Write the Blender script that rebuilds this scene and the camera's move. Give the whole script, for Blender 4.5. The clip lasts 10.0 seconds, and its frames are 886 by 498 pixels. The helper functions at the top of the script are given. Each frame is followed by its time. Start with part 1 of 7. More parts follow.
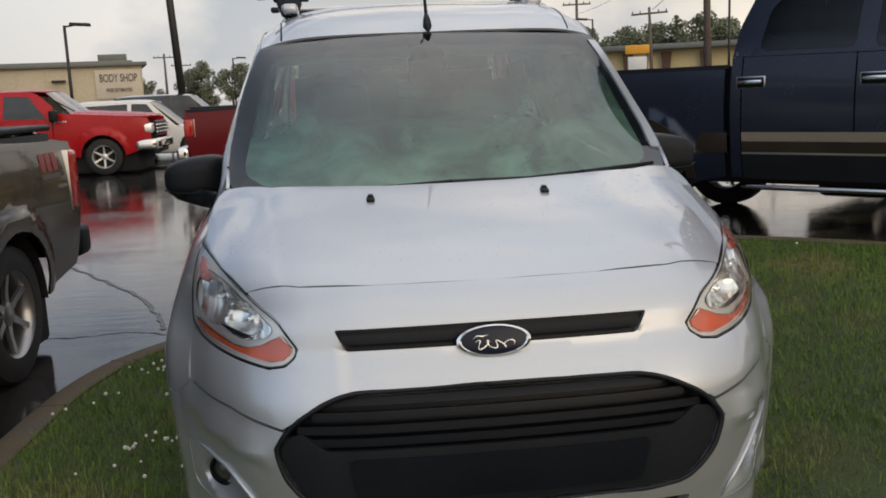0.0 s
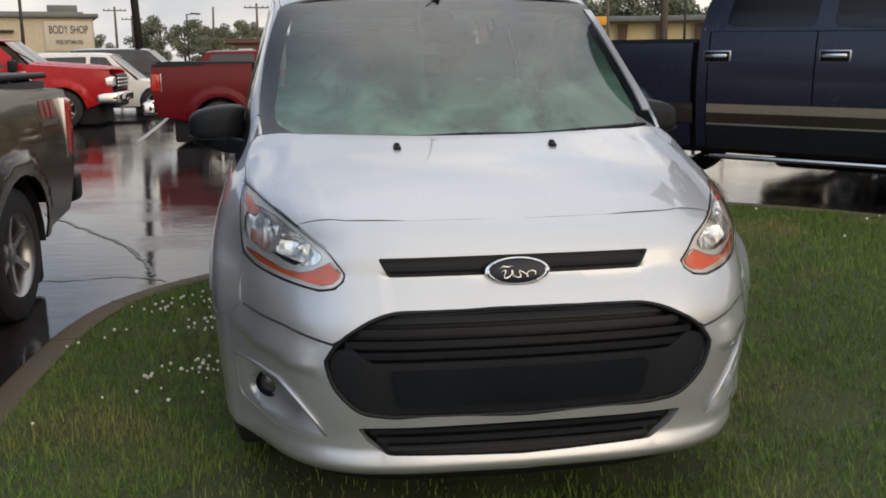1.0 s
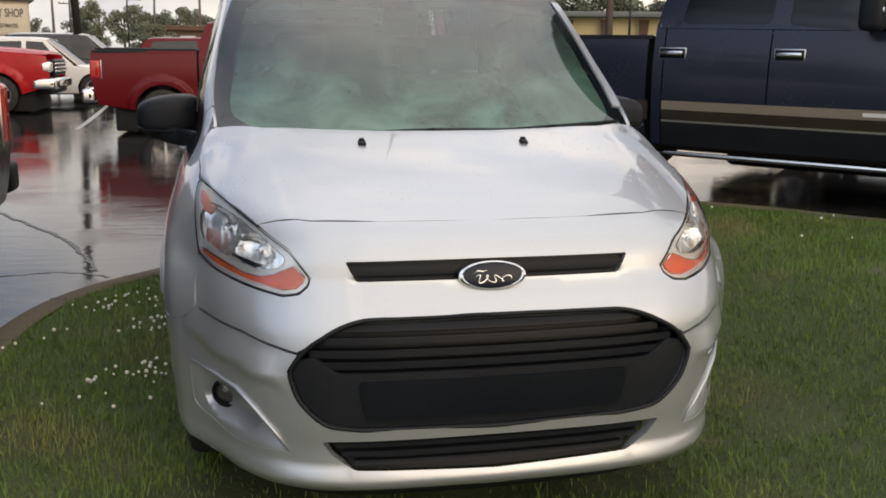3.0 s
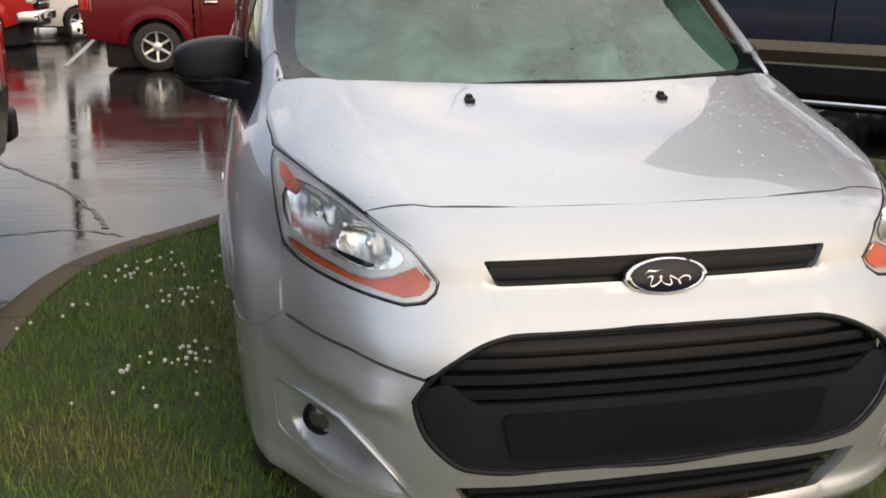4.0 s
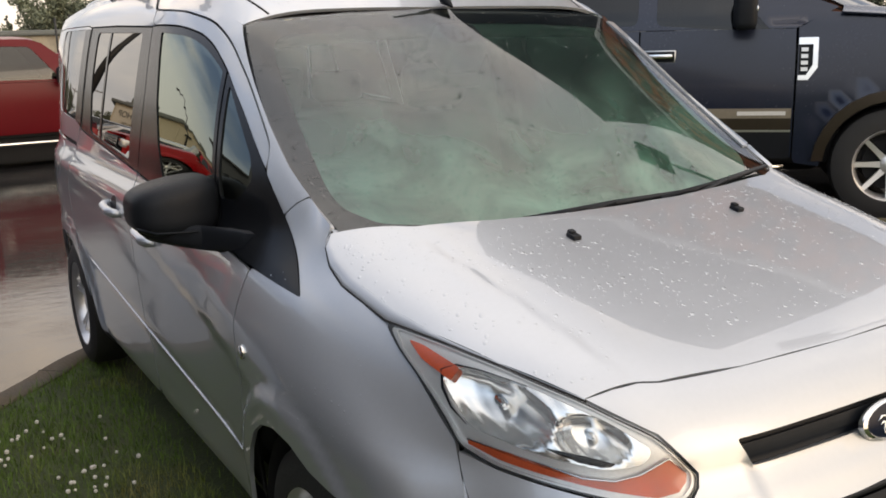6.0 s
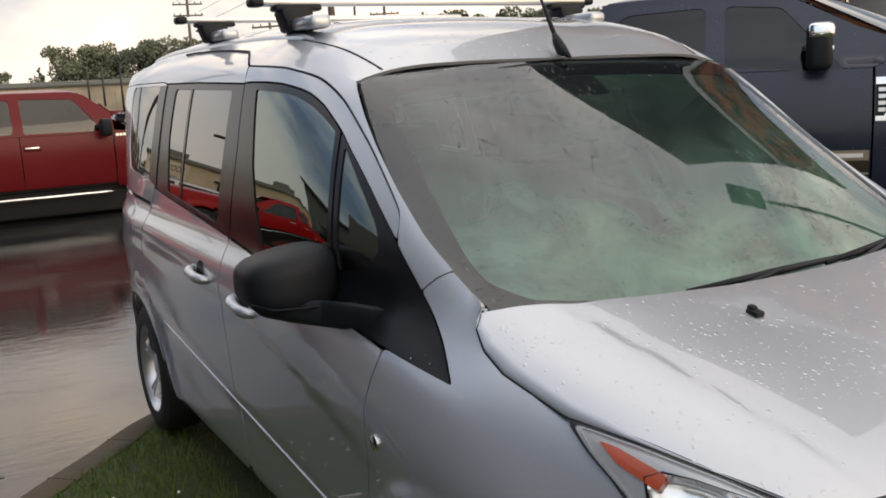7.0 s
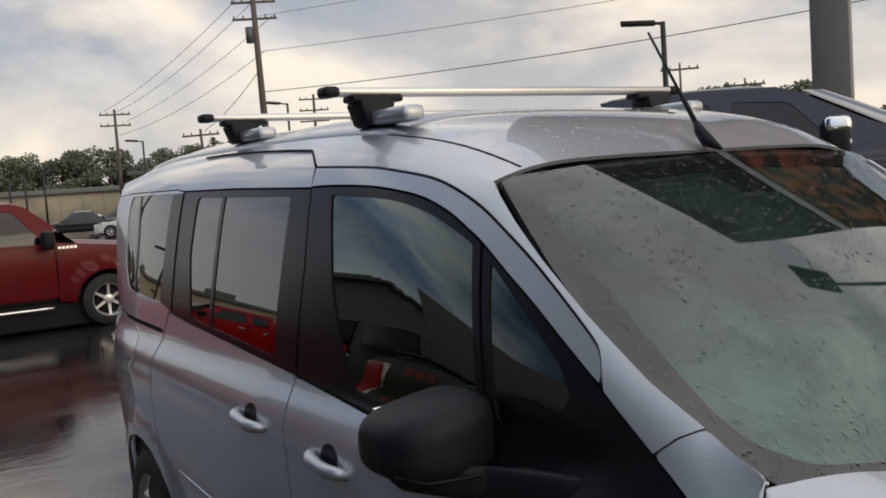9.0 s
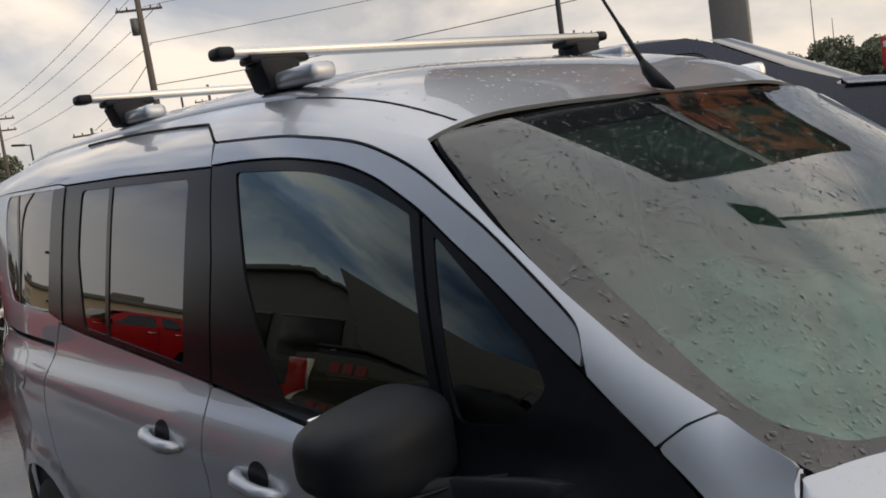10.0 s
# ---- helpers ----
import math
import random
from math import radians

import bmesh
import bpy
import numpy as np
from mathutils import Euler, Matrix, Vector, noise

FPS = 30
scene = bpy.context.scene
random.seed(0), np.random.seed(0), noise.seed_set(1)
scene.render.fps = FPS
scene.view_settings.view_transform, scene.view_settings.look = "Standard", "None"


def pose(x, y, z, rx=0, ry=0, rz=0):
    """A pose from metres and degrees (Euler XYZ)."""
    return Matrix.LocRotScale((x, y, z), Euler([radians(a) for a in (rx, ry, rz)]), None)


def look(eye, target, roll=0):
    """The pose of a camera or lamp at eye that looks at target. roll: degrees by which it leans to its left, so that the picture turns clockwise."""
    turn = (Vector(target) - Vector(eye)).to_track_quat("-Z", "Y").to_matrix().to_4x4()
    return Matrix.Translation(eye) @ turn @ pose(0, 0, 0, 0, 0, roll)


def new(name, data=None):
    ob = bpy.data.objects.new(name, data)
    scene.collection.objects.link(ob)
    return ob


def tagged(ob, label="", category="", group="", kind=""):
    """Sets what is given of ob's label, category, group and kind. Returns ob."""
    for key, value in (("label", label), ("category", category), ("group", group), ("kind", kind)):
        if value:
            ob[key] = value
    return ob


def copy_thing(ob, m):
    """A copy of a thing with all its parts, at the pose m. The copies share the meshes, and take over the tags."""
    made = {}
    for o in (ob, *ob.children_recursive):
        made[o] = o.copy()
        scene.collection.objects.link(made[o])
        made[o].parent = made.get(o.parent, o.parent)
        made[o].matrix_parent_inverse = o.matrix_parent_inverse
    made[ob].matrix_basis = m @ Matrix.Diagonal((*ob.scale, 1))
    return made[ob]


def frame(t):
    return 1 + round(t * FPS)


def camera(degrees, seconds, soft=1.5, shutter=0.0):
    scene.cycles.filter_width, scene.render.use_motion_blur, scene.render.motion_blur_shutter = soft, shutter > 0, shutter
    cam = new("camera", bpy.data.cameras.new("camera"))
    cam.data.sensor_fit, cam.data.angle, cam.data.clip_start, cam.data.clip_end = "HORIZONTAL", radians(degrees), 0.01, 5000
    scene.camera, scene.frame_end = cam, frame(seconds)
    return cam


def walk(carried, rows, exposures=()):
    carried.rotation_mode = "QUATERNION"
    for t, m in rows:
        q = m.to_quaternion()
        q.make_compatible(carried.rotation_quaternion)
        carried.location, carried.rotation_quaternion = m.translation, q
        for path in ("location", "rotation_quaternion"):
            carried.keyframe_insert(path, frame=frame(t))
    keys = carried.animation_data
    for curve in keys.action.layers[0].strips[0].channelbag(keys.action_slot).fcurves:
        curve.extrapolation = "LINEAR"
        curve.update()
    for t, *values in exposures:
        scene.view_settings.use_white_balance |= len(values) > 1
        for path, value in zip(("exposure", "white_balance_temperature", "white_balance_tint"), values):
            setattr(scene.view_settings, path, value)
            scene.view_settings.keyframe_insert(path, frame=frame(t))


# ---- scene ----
cam = camera(50.9, 10.0, 1.75)
PATH = [
    (0, (-0.337, -2.288, 1.49), (-0.15, -0.326, 1.148), -2.5),
    (0.5, (-0.541, -2.5, 1.476), (-0.292, -0.551, 1.102), -3.1),
    (1, (-0.609, -2.6, 1.478), (-0.318, -0.665, 1.063), -0.4),
    (1.5, (-0.562, -2.612, 1.505), (-0.235, -0.68, 1.102), -0.5),
    (2, (-0.582, -2.663, 1.514), (-0.268, -0.711, 1.215), -0.7),
    (2.2, (-0.582, -2.66, 1.507), (-0.261, -0.71, 1.201), -0.5),
    (3.3, (-0.696, -2.232, 1.473), (-0.273, -0.337, 0.995), 1.0),
    (3.5, (-0.721, -2.066, 1.491), (-0.337, -0.169, 0.986), 0.5),
    (4, (-0.913, -1.788, 1.476), (-0.481, 0.08, 0.909), 0.8),
    (4.5, (-1.029, -1.499, 1.531), (-0.562, 0.367, 0.982), -0.3),
    (5, (-1.301, -1.332, 1.55), (-0.656, 0.49, 1.038), 0.9),
    (5.2, (-1.405, -1.288, 1.583), (-0.632, 0.483, 1.066), 1.7),
    (6.3, (-1.758, -0.965, 1.632), (-0.733, 0.701, 1.215), -2.4),
    (6.5, (-1.806, -0.91, 1.642), (-0.777, 0.757, 1.237), -2.4),
    (7, (-1.799, -0.697, 1.67), (-0.831, 1.017, 1.314), -2.9),
    (7.5, (-1.923, -0.53, 1.675), (-0.906, 1.166, 1.373), -2.8),
    (8, (-1.995, -0.363, 1.667), (-0.96, 1.329, 1.416), -3.0),
    (8.5, (-1.949, -0.141, 1.697), (-0.989, 1.603, 1.508), -5.4),
    (9, (-1.972, 0.055, 1.69), (-0.85, 1.704, 1.543), -4.0),
    (9.5, (-2.012, 0.195, 1.659), (-0.736, 1.724, 1.475), -4.5),
    (10, (-1.829, 0.34, 1.654), (-0.562, 1.874, 1.445), -8.1),
]
walk(cam, [(t, look(eye, target, roll)) for t, eye, target, roll in PATH], [(0, 0.11, 6310, 10), (0.6, 0.24, 6330, 10), (1.0, 0.36, 6360, 10), (1.5, 0.66, 6360, 10), (2.0, 0.21, 6260, 10), (2.2, 0.26, 6310, 10), (3.5, 0.61, 6660, 12), (4.5, 0.71, 6720, 12), (6.5, 0.71, 6780, 12), (7.5, 0.32, 6500, 11), (8.5, 0.02, 6330, 10), (9.5, 0.04, 6330, 10), (10, 0.08, 6460, 11)])

# ---- world, sun ----
from mathutils.geometry import delaunay_2d_cdt

world = bpy.data.worlds.new("world")
scene.world = world
world.use_nodes = True
wn, wl = world.node_tree.nodes, world.node_tree.links
wn.clear()


def wnode(kind, **values):
    n = wn.new(kind)
    for k, v in values.items():
        n.inputs[k].default_value = v
    return n


w_out = wn.new("ShaderNodeOutputWorld")
w_bg = wnode("ShaderNodeBackground", Strength=1.0)
w_sky = wn.new("ShaderNodeTexSky")
w_sky.sky_type = "NISHITA"
w_sky.sun_disc = False
w_sky.sun_elevation = radians(16)
w_sky.sun_rotation = radians(155)
w_sky.dust_density = 3.0
w_co = wn.new("ShaderNodeTexCoord")
w_map = wn.new("ShaderNodeMapping")
w_map.inputs["Scale"].default_value = (1.0, 1.0, 2.0)
w_noise = wnode("ShaderNodeTexNoise", Scale=2.7, Detail=8.0, Roughness=0.54, Distortion=0.2)
w_ramp = wn.new("ShaderNodeValToRGB")
w_ramp.color_ramp.elements[0].position, w_ramp.color_ramp.elements[1].position = 0.415, 0.585
w_sep = wn.new("ShaderNodeSeparateXYZ")
w_up = wn.new("ShaderNodeMapRange")
w_up.inputs["From Min"].default_value, w_up.inputs["From Max"].default_value = 0.05, 0.42
w_lit = wn.new("ShaderNodeMix")
w_lit.data_type = "RGBA"
w_lit.inputs["A"].default_value, w_lit.inputs["B"].default_value = (1.10, 0.95, 0.78, 1), (1.10, 1.04, 0.97, 1)
w_dim = wn.new("ShaderNodeMix")
w_dim.data_type = "RGBA"
w_dim.inputs["A"].default_value, w_dim.inputs["B"].default_value = (0.62, 0.60, 0.585, 1), (0.31, 0.345, 0.41, 1)
w_cloud = wn.new("ShaderNodeMix")
w_cloud.data_type = "RGBA"
w_skyk = wn.new("ShaderNodeVectorMath")
w_skyk.operation = "SCALE"
w_skyk.inputs["Scale"].default_value = 0.10
w_mix = wn.new("ShaderNodeMix")
w_mix.data_type = "RGBA"
w_mix.inputs["Factor"].default_value = 0.86
wl.new(w_co.outputs["Generated"], w_map.inputs["Vector"])
wl.new(w_map.outputs["Vector"], w_noise.inputs["Vector"])
wl.new(w_noise.outputs["Fac"], w_ramp.inputs["Fac"])
wl.new(w_co.outputs["Generated"], w_sep.inputs["Vector"])
wl.new(w_sep.outputs["Z"], w_up.inputs["Value"])
wl.new(w_up.outputs["Result"], w_lit.inputs["Factor"])
wl.new(w_up.outputs["Result"], w_dim.inputs["Factor"])
w_even = wn.new("ShaderNodeMix")
w_even.inputs["B"].default_value = 0.62
wl.new(w_ramp.outputs["Color"], w_even.inputs["A"])
wl.new(w_even.outputs["Result"], w_cloud.inputs["Factor"])
wl.new(w_dim.outputs["Result"], w_cloud.inputs["A"])
wl.new(w_lit.outputs["Result"], w_cloud.inputs["B"])
wl.new(w_sky.outputs["Color"], w_skyk.inputs[0])
wl.new(w_skyk.outputs["Vector"], w_mix.inputs["A"])
wl.new(w_cloud.outputs["Result"], w_mix.inputs["B"])


def w_range(axis, a, b, lo, hi):
    n = wn.new("ShaderNodeMapRange")
    n.inputs["From Min"].default_value, n.inputs["From Max"].default_value = a, b
    n.inputs["To Min"].default_value, n.inputs["To Max"].default_value = lo, hi
    wl.new(w_sep.outputs[axis], n.inputs["Value"])
    return n.outputs["Result"]




def w_most(a, b):
    n = wn.new("ShaderNodeMath")
    n.operation = "MAXIMUM"
    wl.new(a, n.inputs[0])
    wl.new(b, n.inputs[1])
    return n.outputs["Value"]


# the cloud is broken low on the +y side, even overhead and behind
wl.new(w_most(w_range("Y", 0.25, -0.45, 0.0, 0.8), w_range("Z", 0.42, 0.75, 0.0, 0.75)), w_even.inputs["Factor"])
# the low sun stands behind thin cloud on the -y side: brighter and warmer there, brighter overhead, dimmer and bluer towards -x
w_last = w_mix.outputs["Result"]
w_side = wn.new("ShaderNodeMix")
w_side.inputs["B"].default_value = 1.0
wl.new(w_most(w_range("Y", -0.02, -0.50, 0.0, 1.0), w_range("Y", 0.45, 0.80, 0.0, 0.55)), w_side.inputs["Factor"])
wl.new(w_range("X", -0.06, -0.64, 1.0, 0.05), w_side.inputs["A"])
for gain in (w_range("Y", 0.3, -0.9, 1.0, 1.06), w_range("Z", 0.15, 0.9, 1.0, 1.5), w_side.outputs["Result"]):
    w_g = wn.new("ShaderNodeVectorMath")
    w_g.operation = "SCALE"
    wl.new(w_last, w_g.inputs[0])
    wl.new(gain, w_g.inputs["Scale"])
    w_last = w_g.outputs["Vector"]
for axis, a, b, tint in (("Y", 0.2, -0.8, (1.09, 1.0, 0.87)), ("X", 0.0, -0.9, (0.68, 0.92, 1.30))):
    w_t = wn.new("ShaderNodeMix")
    w_t.data_type = "RGBA"
    w_t.inputs["A"].default_value, w_t.inputs["B"].default_value = (1, 1, 1, 1), (*tint, 1)
    wl.new(w_range(axis, a, b, 0.0, 1.0), w_t.inputs["Factor"])
    w_m = wn.new("ShaderNodeVectorMath")
    w_m.operation = "MULTIPLY"
    wl.new(w_last, w_m.inputs[0])
    wl.new(w_t.outputs["Result"], w_m.inputs[1])
    w_last = w_m.outputs["Vector"]
w_bank = wnode("ShaderNodeTexNoise", Scale=5.2, Detail=5.0, Roughness=0.5, Distortion=0.3)
wl.new(w_map.outputs["Vector"], w_bank.inputs["Vector"])
w_bank_r = wn.new("ShaderNodeMapRange")
w_bank_r.inputs["From Min"].default_value, w_bank_r.inputs["From Max"].default_value = 0.40, 0.60
wl.new(w_bank.outputs["Fac"], w_bank_r.inputs["Value"])
w_tone = wn.new("ShaderNodeMix")
w_tone.data_type = "RGBA"
w_tone.inputs["A"].default_value, w_tone.inputs["B"].default_value = (0.70, 0.79, 0.93, 1), (1.24, 1.12, 0.98, 1)
wl.new(w_bank_r.outputs["Result"], w_tone.inputs["Factor"])
w_keep = wn.new("ShaderNodeMix")
w_keep.data_type = "RGBA"
w_keep.inputs["A"].default_value = (1, 1, 1, 1)
w_high = wn.new("ShaderNodeMath")
w_high.operation = "MULTIPLY"
w_low = wn.new("ShaderNodeMath")
w_low.operation = "MINIMUM"
wl.new(w_range("Z", 0.08, 0.30, 0.0, 1.0), w_low.inputs[0])
wl.new(w_range("Z", 0.45, 0.80, 1.0, 0.25), w_low.inputs[1])
wl.new(w_low.outputs["Value"], w_high.inputs[0])
wl.new(w_range("Y", 0.15, 0.65, 0.15, 1.0), w_high.inputs[1])
wl.new(w_high.outputs["Value"], w_keep.inputs["Factor"])
wl.new(w_tone.outputs["Result"], w_keep.inputs["B"])
w_m = wn.new("ShaderNodeVectorMath")
w_m.operation = "MULTIPLY"
wl.new(w_last, w_m.inputs[0])
wl.new(w_keep.outputs["Result"], w_m.inputs[1])
wl.new(w_m.outputs["Vector"], w_bg.inputs["Color"])
wl.new(w_bg.outputs["Background"], w_out.inputs["Surface"])

sun = new("sun", bpy.data.lights.new("sun", "SUN"))
sun.data.energy, sun.data.angle, sun.data.color = 0.36, radians(40), (1.0, 0.86, 0.68)
sun.matrix_world = look((3, -8, 3.5), (0, 0, 0.6))


# ---- materials ----
def material(name, color, rough=0.5, metal=0.0, coat=0.0, var=0.12, scale=6.0, bump=0.0, bump_scale=120.0, rough_var=0.1, spec=0.5, island=0.0, obj=0.0, second=None, second_at=(0.5, 0.62), second_scale=1.5):
    """A surface with broad and fine variation of colour and gloss, and fine relief."""
    m = bpy.data.materials.new(name)
    m.use_nodes = True
    n, l = m.node_tree.nodes, m.node_tree.links
    b = n["Principled BSDF"]
    b.inputs["Metallic"].default_value = metal
    b.inputs["Coat Weight"].default_value = coat
    b.inputs["Coat Roughness"].default_value = 0.04
    b.inputs["Specular IOR Level"].default_value = spec
    co = n.new("ShaderNodeTexCoord")
    big = n.new("ShaderNodeTexNoise")
    big.inputs["Scale"].default_value, big.inputs["Detail"].default_value = scale * 0.25, 5
    fine = n.new("ShaderNodeTexNoise")
    fine.inputs["Scale"].default_value, fine.inputs["Detail"].default_value = scale * 6, 4
    l.new(co.outputs["Object"], big.inputs["Vector"])
    l.new(co.outputs["Object"], fine.inputs["Vector"])
    add = n.new("ShaderNodeMath")
    add.operation = "ADD"
    l.new(big.outputs["Fac"], add.inputs[0])
    l.new(fine.outputs["Fac"], add.inputs[1])
    last = add.outputs["Value"]
    if island or obj:
        src = n.new("ShaderNodeObjectInfo" if obj else "ShaderNodeNewGeometry")
        mad = n.new("ShaderNodeMath")
        mad.operation = "MULTIPLY_ADD"
        mad.inputs[1].default_value = obj or island
        l.new(src.outputs["Random" if obj else "Random Per Island"], mad.inputs[0])
        l.new(last, mad.inputs[2])
        last = mad.outputs["Value"]
    ra = n.new("ShaderNodeMapRange")
    ra.inputs["From Min"].default_value, ra.inputs["From Max"].default_value = 0.6, 1.4 + (island or obj)
    ra.inputs["To Min"].default_value, ra.inputs["To Max"].default_value = 1 - var, 1 + var
    l.new(last, ra.inputs["Value"])
    mul = n.new("ShaderNodeVectorMath")
    mul.operation = "SCALE"
    mul.inputs[0].default_value = color[:3]
    if second:
        sn = n.new("ShaderNodeTexNoise")
        sn.inputs["Scale"].default_value, sn.inputs["Detail"].default_value = second_scale, 6
        l.new(co.outputs["Object"], sn.inputs["Vector"])
        sr = n.new("ShaderNodeMapRange")
        sr.inputs["From Min"].default_value, sr.inputs["From Max"].default_value = second_at
        l.new(sn.outputs["Fac"], sr.inputs["Value"])
        sm = n.new("ShaderNodeMix")
        sm.data_type = "RGBA"
        sm.inputs["A"].default_value, sm.inputs["B"].default_value = (*color[:3], 1), (*second, 1)
        l.new(sr.outputs["Result"], sm.inputs["Factor"])
        l.new(sm.outputs["Result"], mul.inputs[0])
    l.new(ra.outputs["Result"], mul.inputs["Scale"])
    l.new(mul.outputs["Vector"], b.inputs["Base Color"])
    rr = n.new("ShaderNodeMapRange")
    rr.inputs["From Min"].default_value, rr.inputs["From Max"].default_value = 0.6, 1.4
    rr.inputs["To Min"].default_value, rr.inputs["To Max"].default_value = max(0.0, rough * (1 - rough_var)), min(1.0, rough * (1 + rough_var))
    l.new(add.outputs["Value"], rr.inputs["Value"])
    l.new(rr.outputs["Result"], b.inputs["Roughness"])
    if bump:
        bn = n.new("ShaderNodeTexNoise")
        bn.inputs["Scale"].default_value, bn.inputs["Detail"].default_value = bump_scale, 3
        l.new(co.outputs["Object"], bn.inputs["Vector"])
        bp = n.new("ShaderNodeBump")
        bp.inputs["Strength"].default_value, bp.inputs["Distance"].default_value = bump, 0.01
        l.new(bn.outputs["Fac"], bp.inputs["Height"])
        l.new(bp.outputs["Normal"], b.inputs["Normal"])
    return m


def glass_material(name, tint, ior=1.5, sheen=(1, 1, 1)):
    m = bpy.data.materials.new(name)
    m.use_nodes = True
    n, l = m.node_tree.nodes, m.node_tree.links
    n.remove(n["Principled BSDF"])
    t = n.new("ShaderNodeBsdfTransparent")
    t.inputs["Color"].default_value = (*tint, 1)
    g = n.new("ShaderNodeBsdfGlossy")
    g.inputs["Roughness"].default_value = 0.0
    g.inputs["Color"].default_value = (*sheen, 1)
    f = n.new("ShaderNodeFresnel")
    f.inputs["IOR"].default_value = ior
    x = n.new("ShaderNodeMixShader")
    l.new(f.outputs["Fac"], x.inputs["Fac"])
    l.new(t.outputs["BSDF"], x.inputs[1])
    l.new(g.outputs["BSDF"], x.inputs[2])
    l.new(x.outputs["Shader"], n["Material Output"].inputs["Surface"])
    return m


def fog_material(name, color, low, high, scale, at=(0.35, 0.65), settle=None):
    """Breath-like film: a pale scattering layer with soft gaps."""
    m = bpy.data.materials.new(name)
    m.use_nodes = True
    n, l = m.node_tree.nodes, m.node_tree.links
    n.remove(n["Principled BSDF"])
    t = n.new("ShaderNodeBsdfTransparent")
    d = n.new("ShaderNodeBsdfDiffuse")
    d.inputs["Color"].default_value = (*color, 1)
    co = n.new("ShaderNodeTexCoord")
    tex = n.new("ShaderNodeTexNoise")
    tex.inputs["Scale"].default_value, tex.inputs["Detail"].default_value, tex.inputs["Distortion"].default_value = scale, 5, 0.6
    r = n.new("ShaderNodeMapRange")
    r.inputs["From Min"].default_value, r.inputs["From Max"].default_value = at
    r.inputs["To Min"].default_value, r.inputs["To Max"].default_value = low, high
    l.new(co.outputs["Object"], tex.inputs["Vector"])
    l.new(tex.outputs["Fac"], r.inputs["Value"])
    fac = r.outputs["Result"]
    if settle:
        # the film is thickest near the foot of the pane
        sp = n.new("ShaderNodeSeparateXYZ")
        l.new(co.outputs["Object"], sp.inputs["Vector"])
        zr = n.new("ShaderNodeMapRange")
        zr.inputs["From Min"].default_value, zr.inputs["From Max"].default_value = settle
        zr.inputs["To Min"].default_value, zr.inputs["To Max"].default_value = 0.32, 1.35
        l.new(sp.outputs["Z"], zr.inputs["Value"])
        mu = n.new("ShaderNodeMath")
        mu.operation = "MULTIPLY"
        mu.use_clamp = True
        l.new(fac, mu.inputs[0])
        l.new(zr.outputs["Result"], mu.inputs[1])
        fac = mu.outputs["Value"]
    x = n.new("ShaderNodeMixShader")
    l.new(fac, x.inputs["Fac"])
    l.new(t.outputs["BSDF"], x.inputs[1])
    l.new(d.outputs["BSDF"], x.inputs[2])
    l.new(x.outputs["Shader"], n["Material Output"].inputs["Surface"])
    return m


SILVER = material("silver_paint", (0.485, 0.515, 0.56), 0.42, 0.68, 1.0, var=0.025, scale=14, rough_var=0.03)
SILVER.node_tree.nodes["Principled BSDF"].inputs["Coat IOR"].default_value = 1.62
SILVER.node_tree.nodes["Principled BSDF"].inputs["Coat Roughness"].default_value = 0.025
BLACK_TRIM = material("black_trim", (0.008, 0.009, 0.011), 0.20, 0, spec=0.20, var=0.2)
PLASTIC = material("black_plastic", (0.012, 0.014, 0.018), 0.46, 0, spec=0.18, var=0.25, scale=20, bump=0.12, bump_scale=900)
GRILLE_BLACK = material("grille_black", (0.008, 0.010, 0.014), 0.36, 0, spec=0.14, var=0.25, scale=12, bump=0.05, bump_scale=500)
DARK = material("dark_underbody", (0.008, 0.008, 0.009), 0.8, var=0.3)
RUBBER = material("tyre_rubber", (0.017, 0.017, 0.018), 0.62, var=0.3, scale=18, bump=0.25, bump_scale=160)
ALLOY = material("alloy", (0.72, 0.72, 0.73), 0.34, 0.8, 0.3, var=0.1, scale=20)
CHROME = material("chrome", (0.80, 0.81, 0.82), 0.06, 1.0, var=0.04)
ALUMINIUM = material("brushed_aluminium", (0.66, 0.66, 0.66), 0.30, 0.9, var=0.08, scale=25)
GLASS = glass_material("windscreen_glass", (0.76, 0.88, 0.83), 1.82)
TINT = glass_material("privacy_glass", (0.03, 0.032, 0.034), 2.0)
SIDE_GLASS = glass_material("side_glass", (0.03, 0.036, 0.034), 2.3, (0.90, 1.0, 0.92))
LENS = glass_material("lamp_lens", (0.96, 0.97, 0.97), 1.45)
FOG = fog_material("condensation", (0.40, 0.60, 0.54), 0.26, 0.74, 4.0, (0.38, 0.68), (1.52, 1.16))
AMBER = material("amber_lens", (0.68, 0.13, 0.05), 0.12, 0, 0.6, var=0.25, scale=60)
BEZEL = material("lamp_bezel", (0.74, 0.74, 0.73), 0.32, 0.45, var=0.10, scale=30)
RED_LENS = material("red_lens", (0.45, 0.015, 0.012), 0.12, 0, 0.6, var=0.2, scale=40)
LAMP_SEAL = material("lamp_seal", (0.045, 0.046, 0.048), 0.5, 0, spec=0.3, var=0.2)
REFLECTOR = material("reflector", (0.90, 0.90, 0.90), 0.30, 0.8, var=0.12, scale=40, bump=0.25, bump_scale=70)
BOWL = material("bright_bowl", (0.88, 0.88, 0.87), 0.20, 0.92, var=0.06, scale=40)
r_n, r_l = BOWL.node_tree.nodes, BOWL.node_tree.links
r_w = r_n.new("ShaderNodeTexWave")
r_w.inputs["Scale"].default_value, r_w.inputs["Distortion"].default_value = 14.0, 2.0
r_c = r_n.new("ShaderNodeTexCoord")
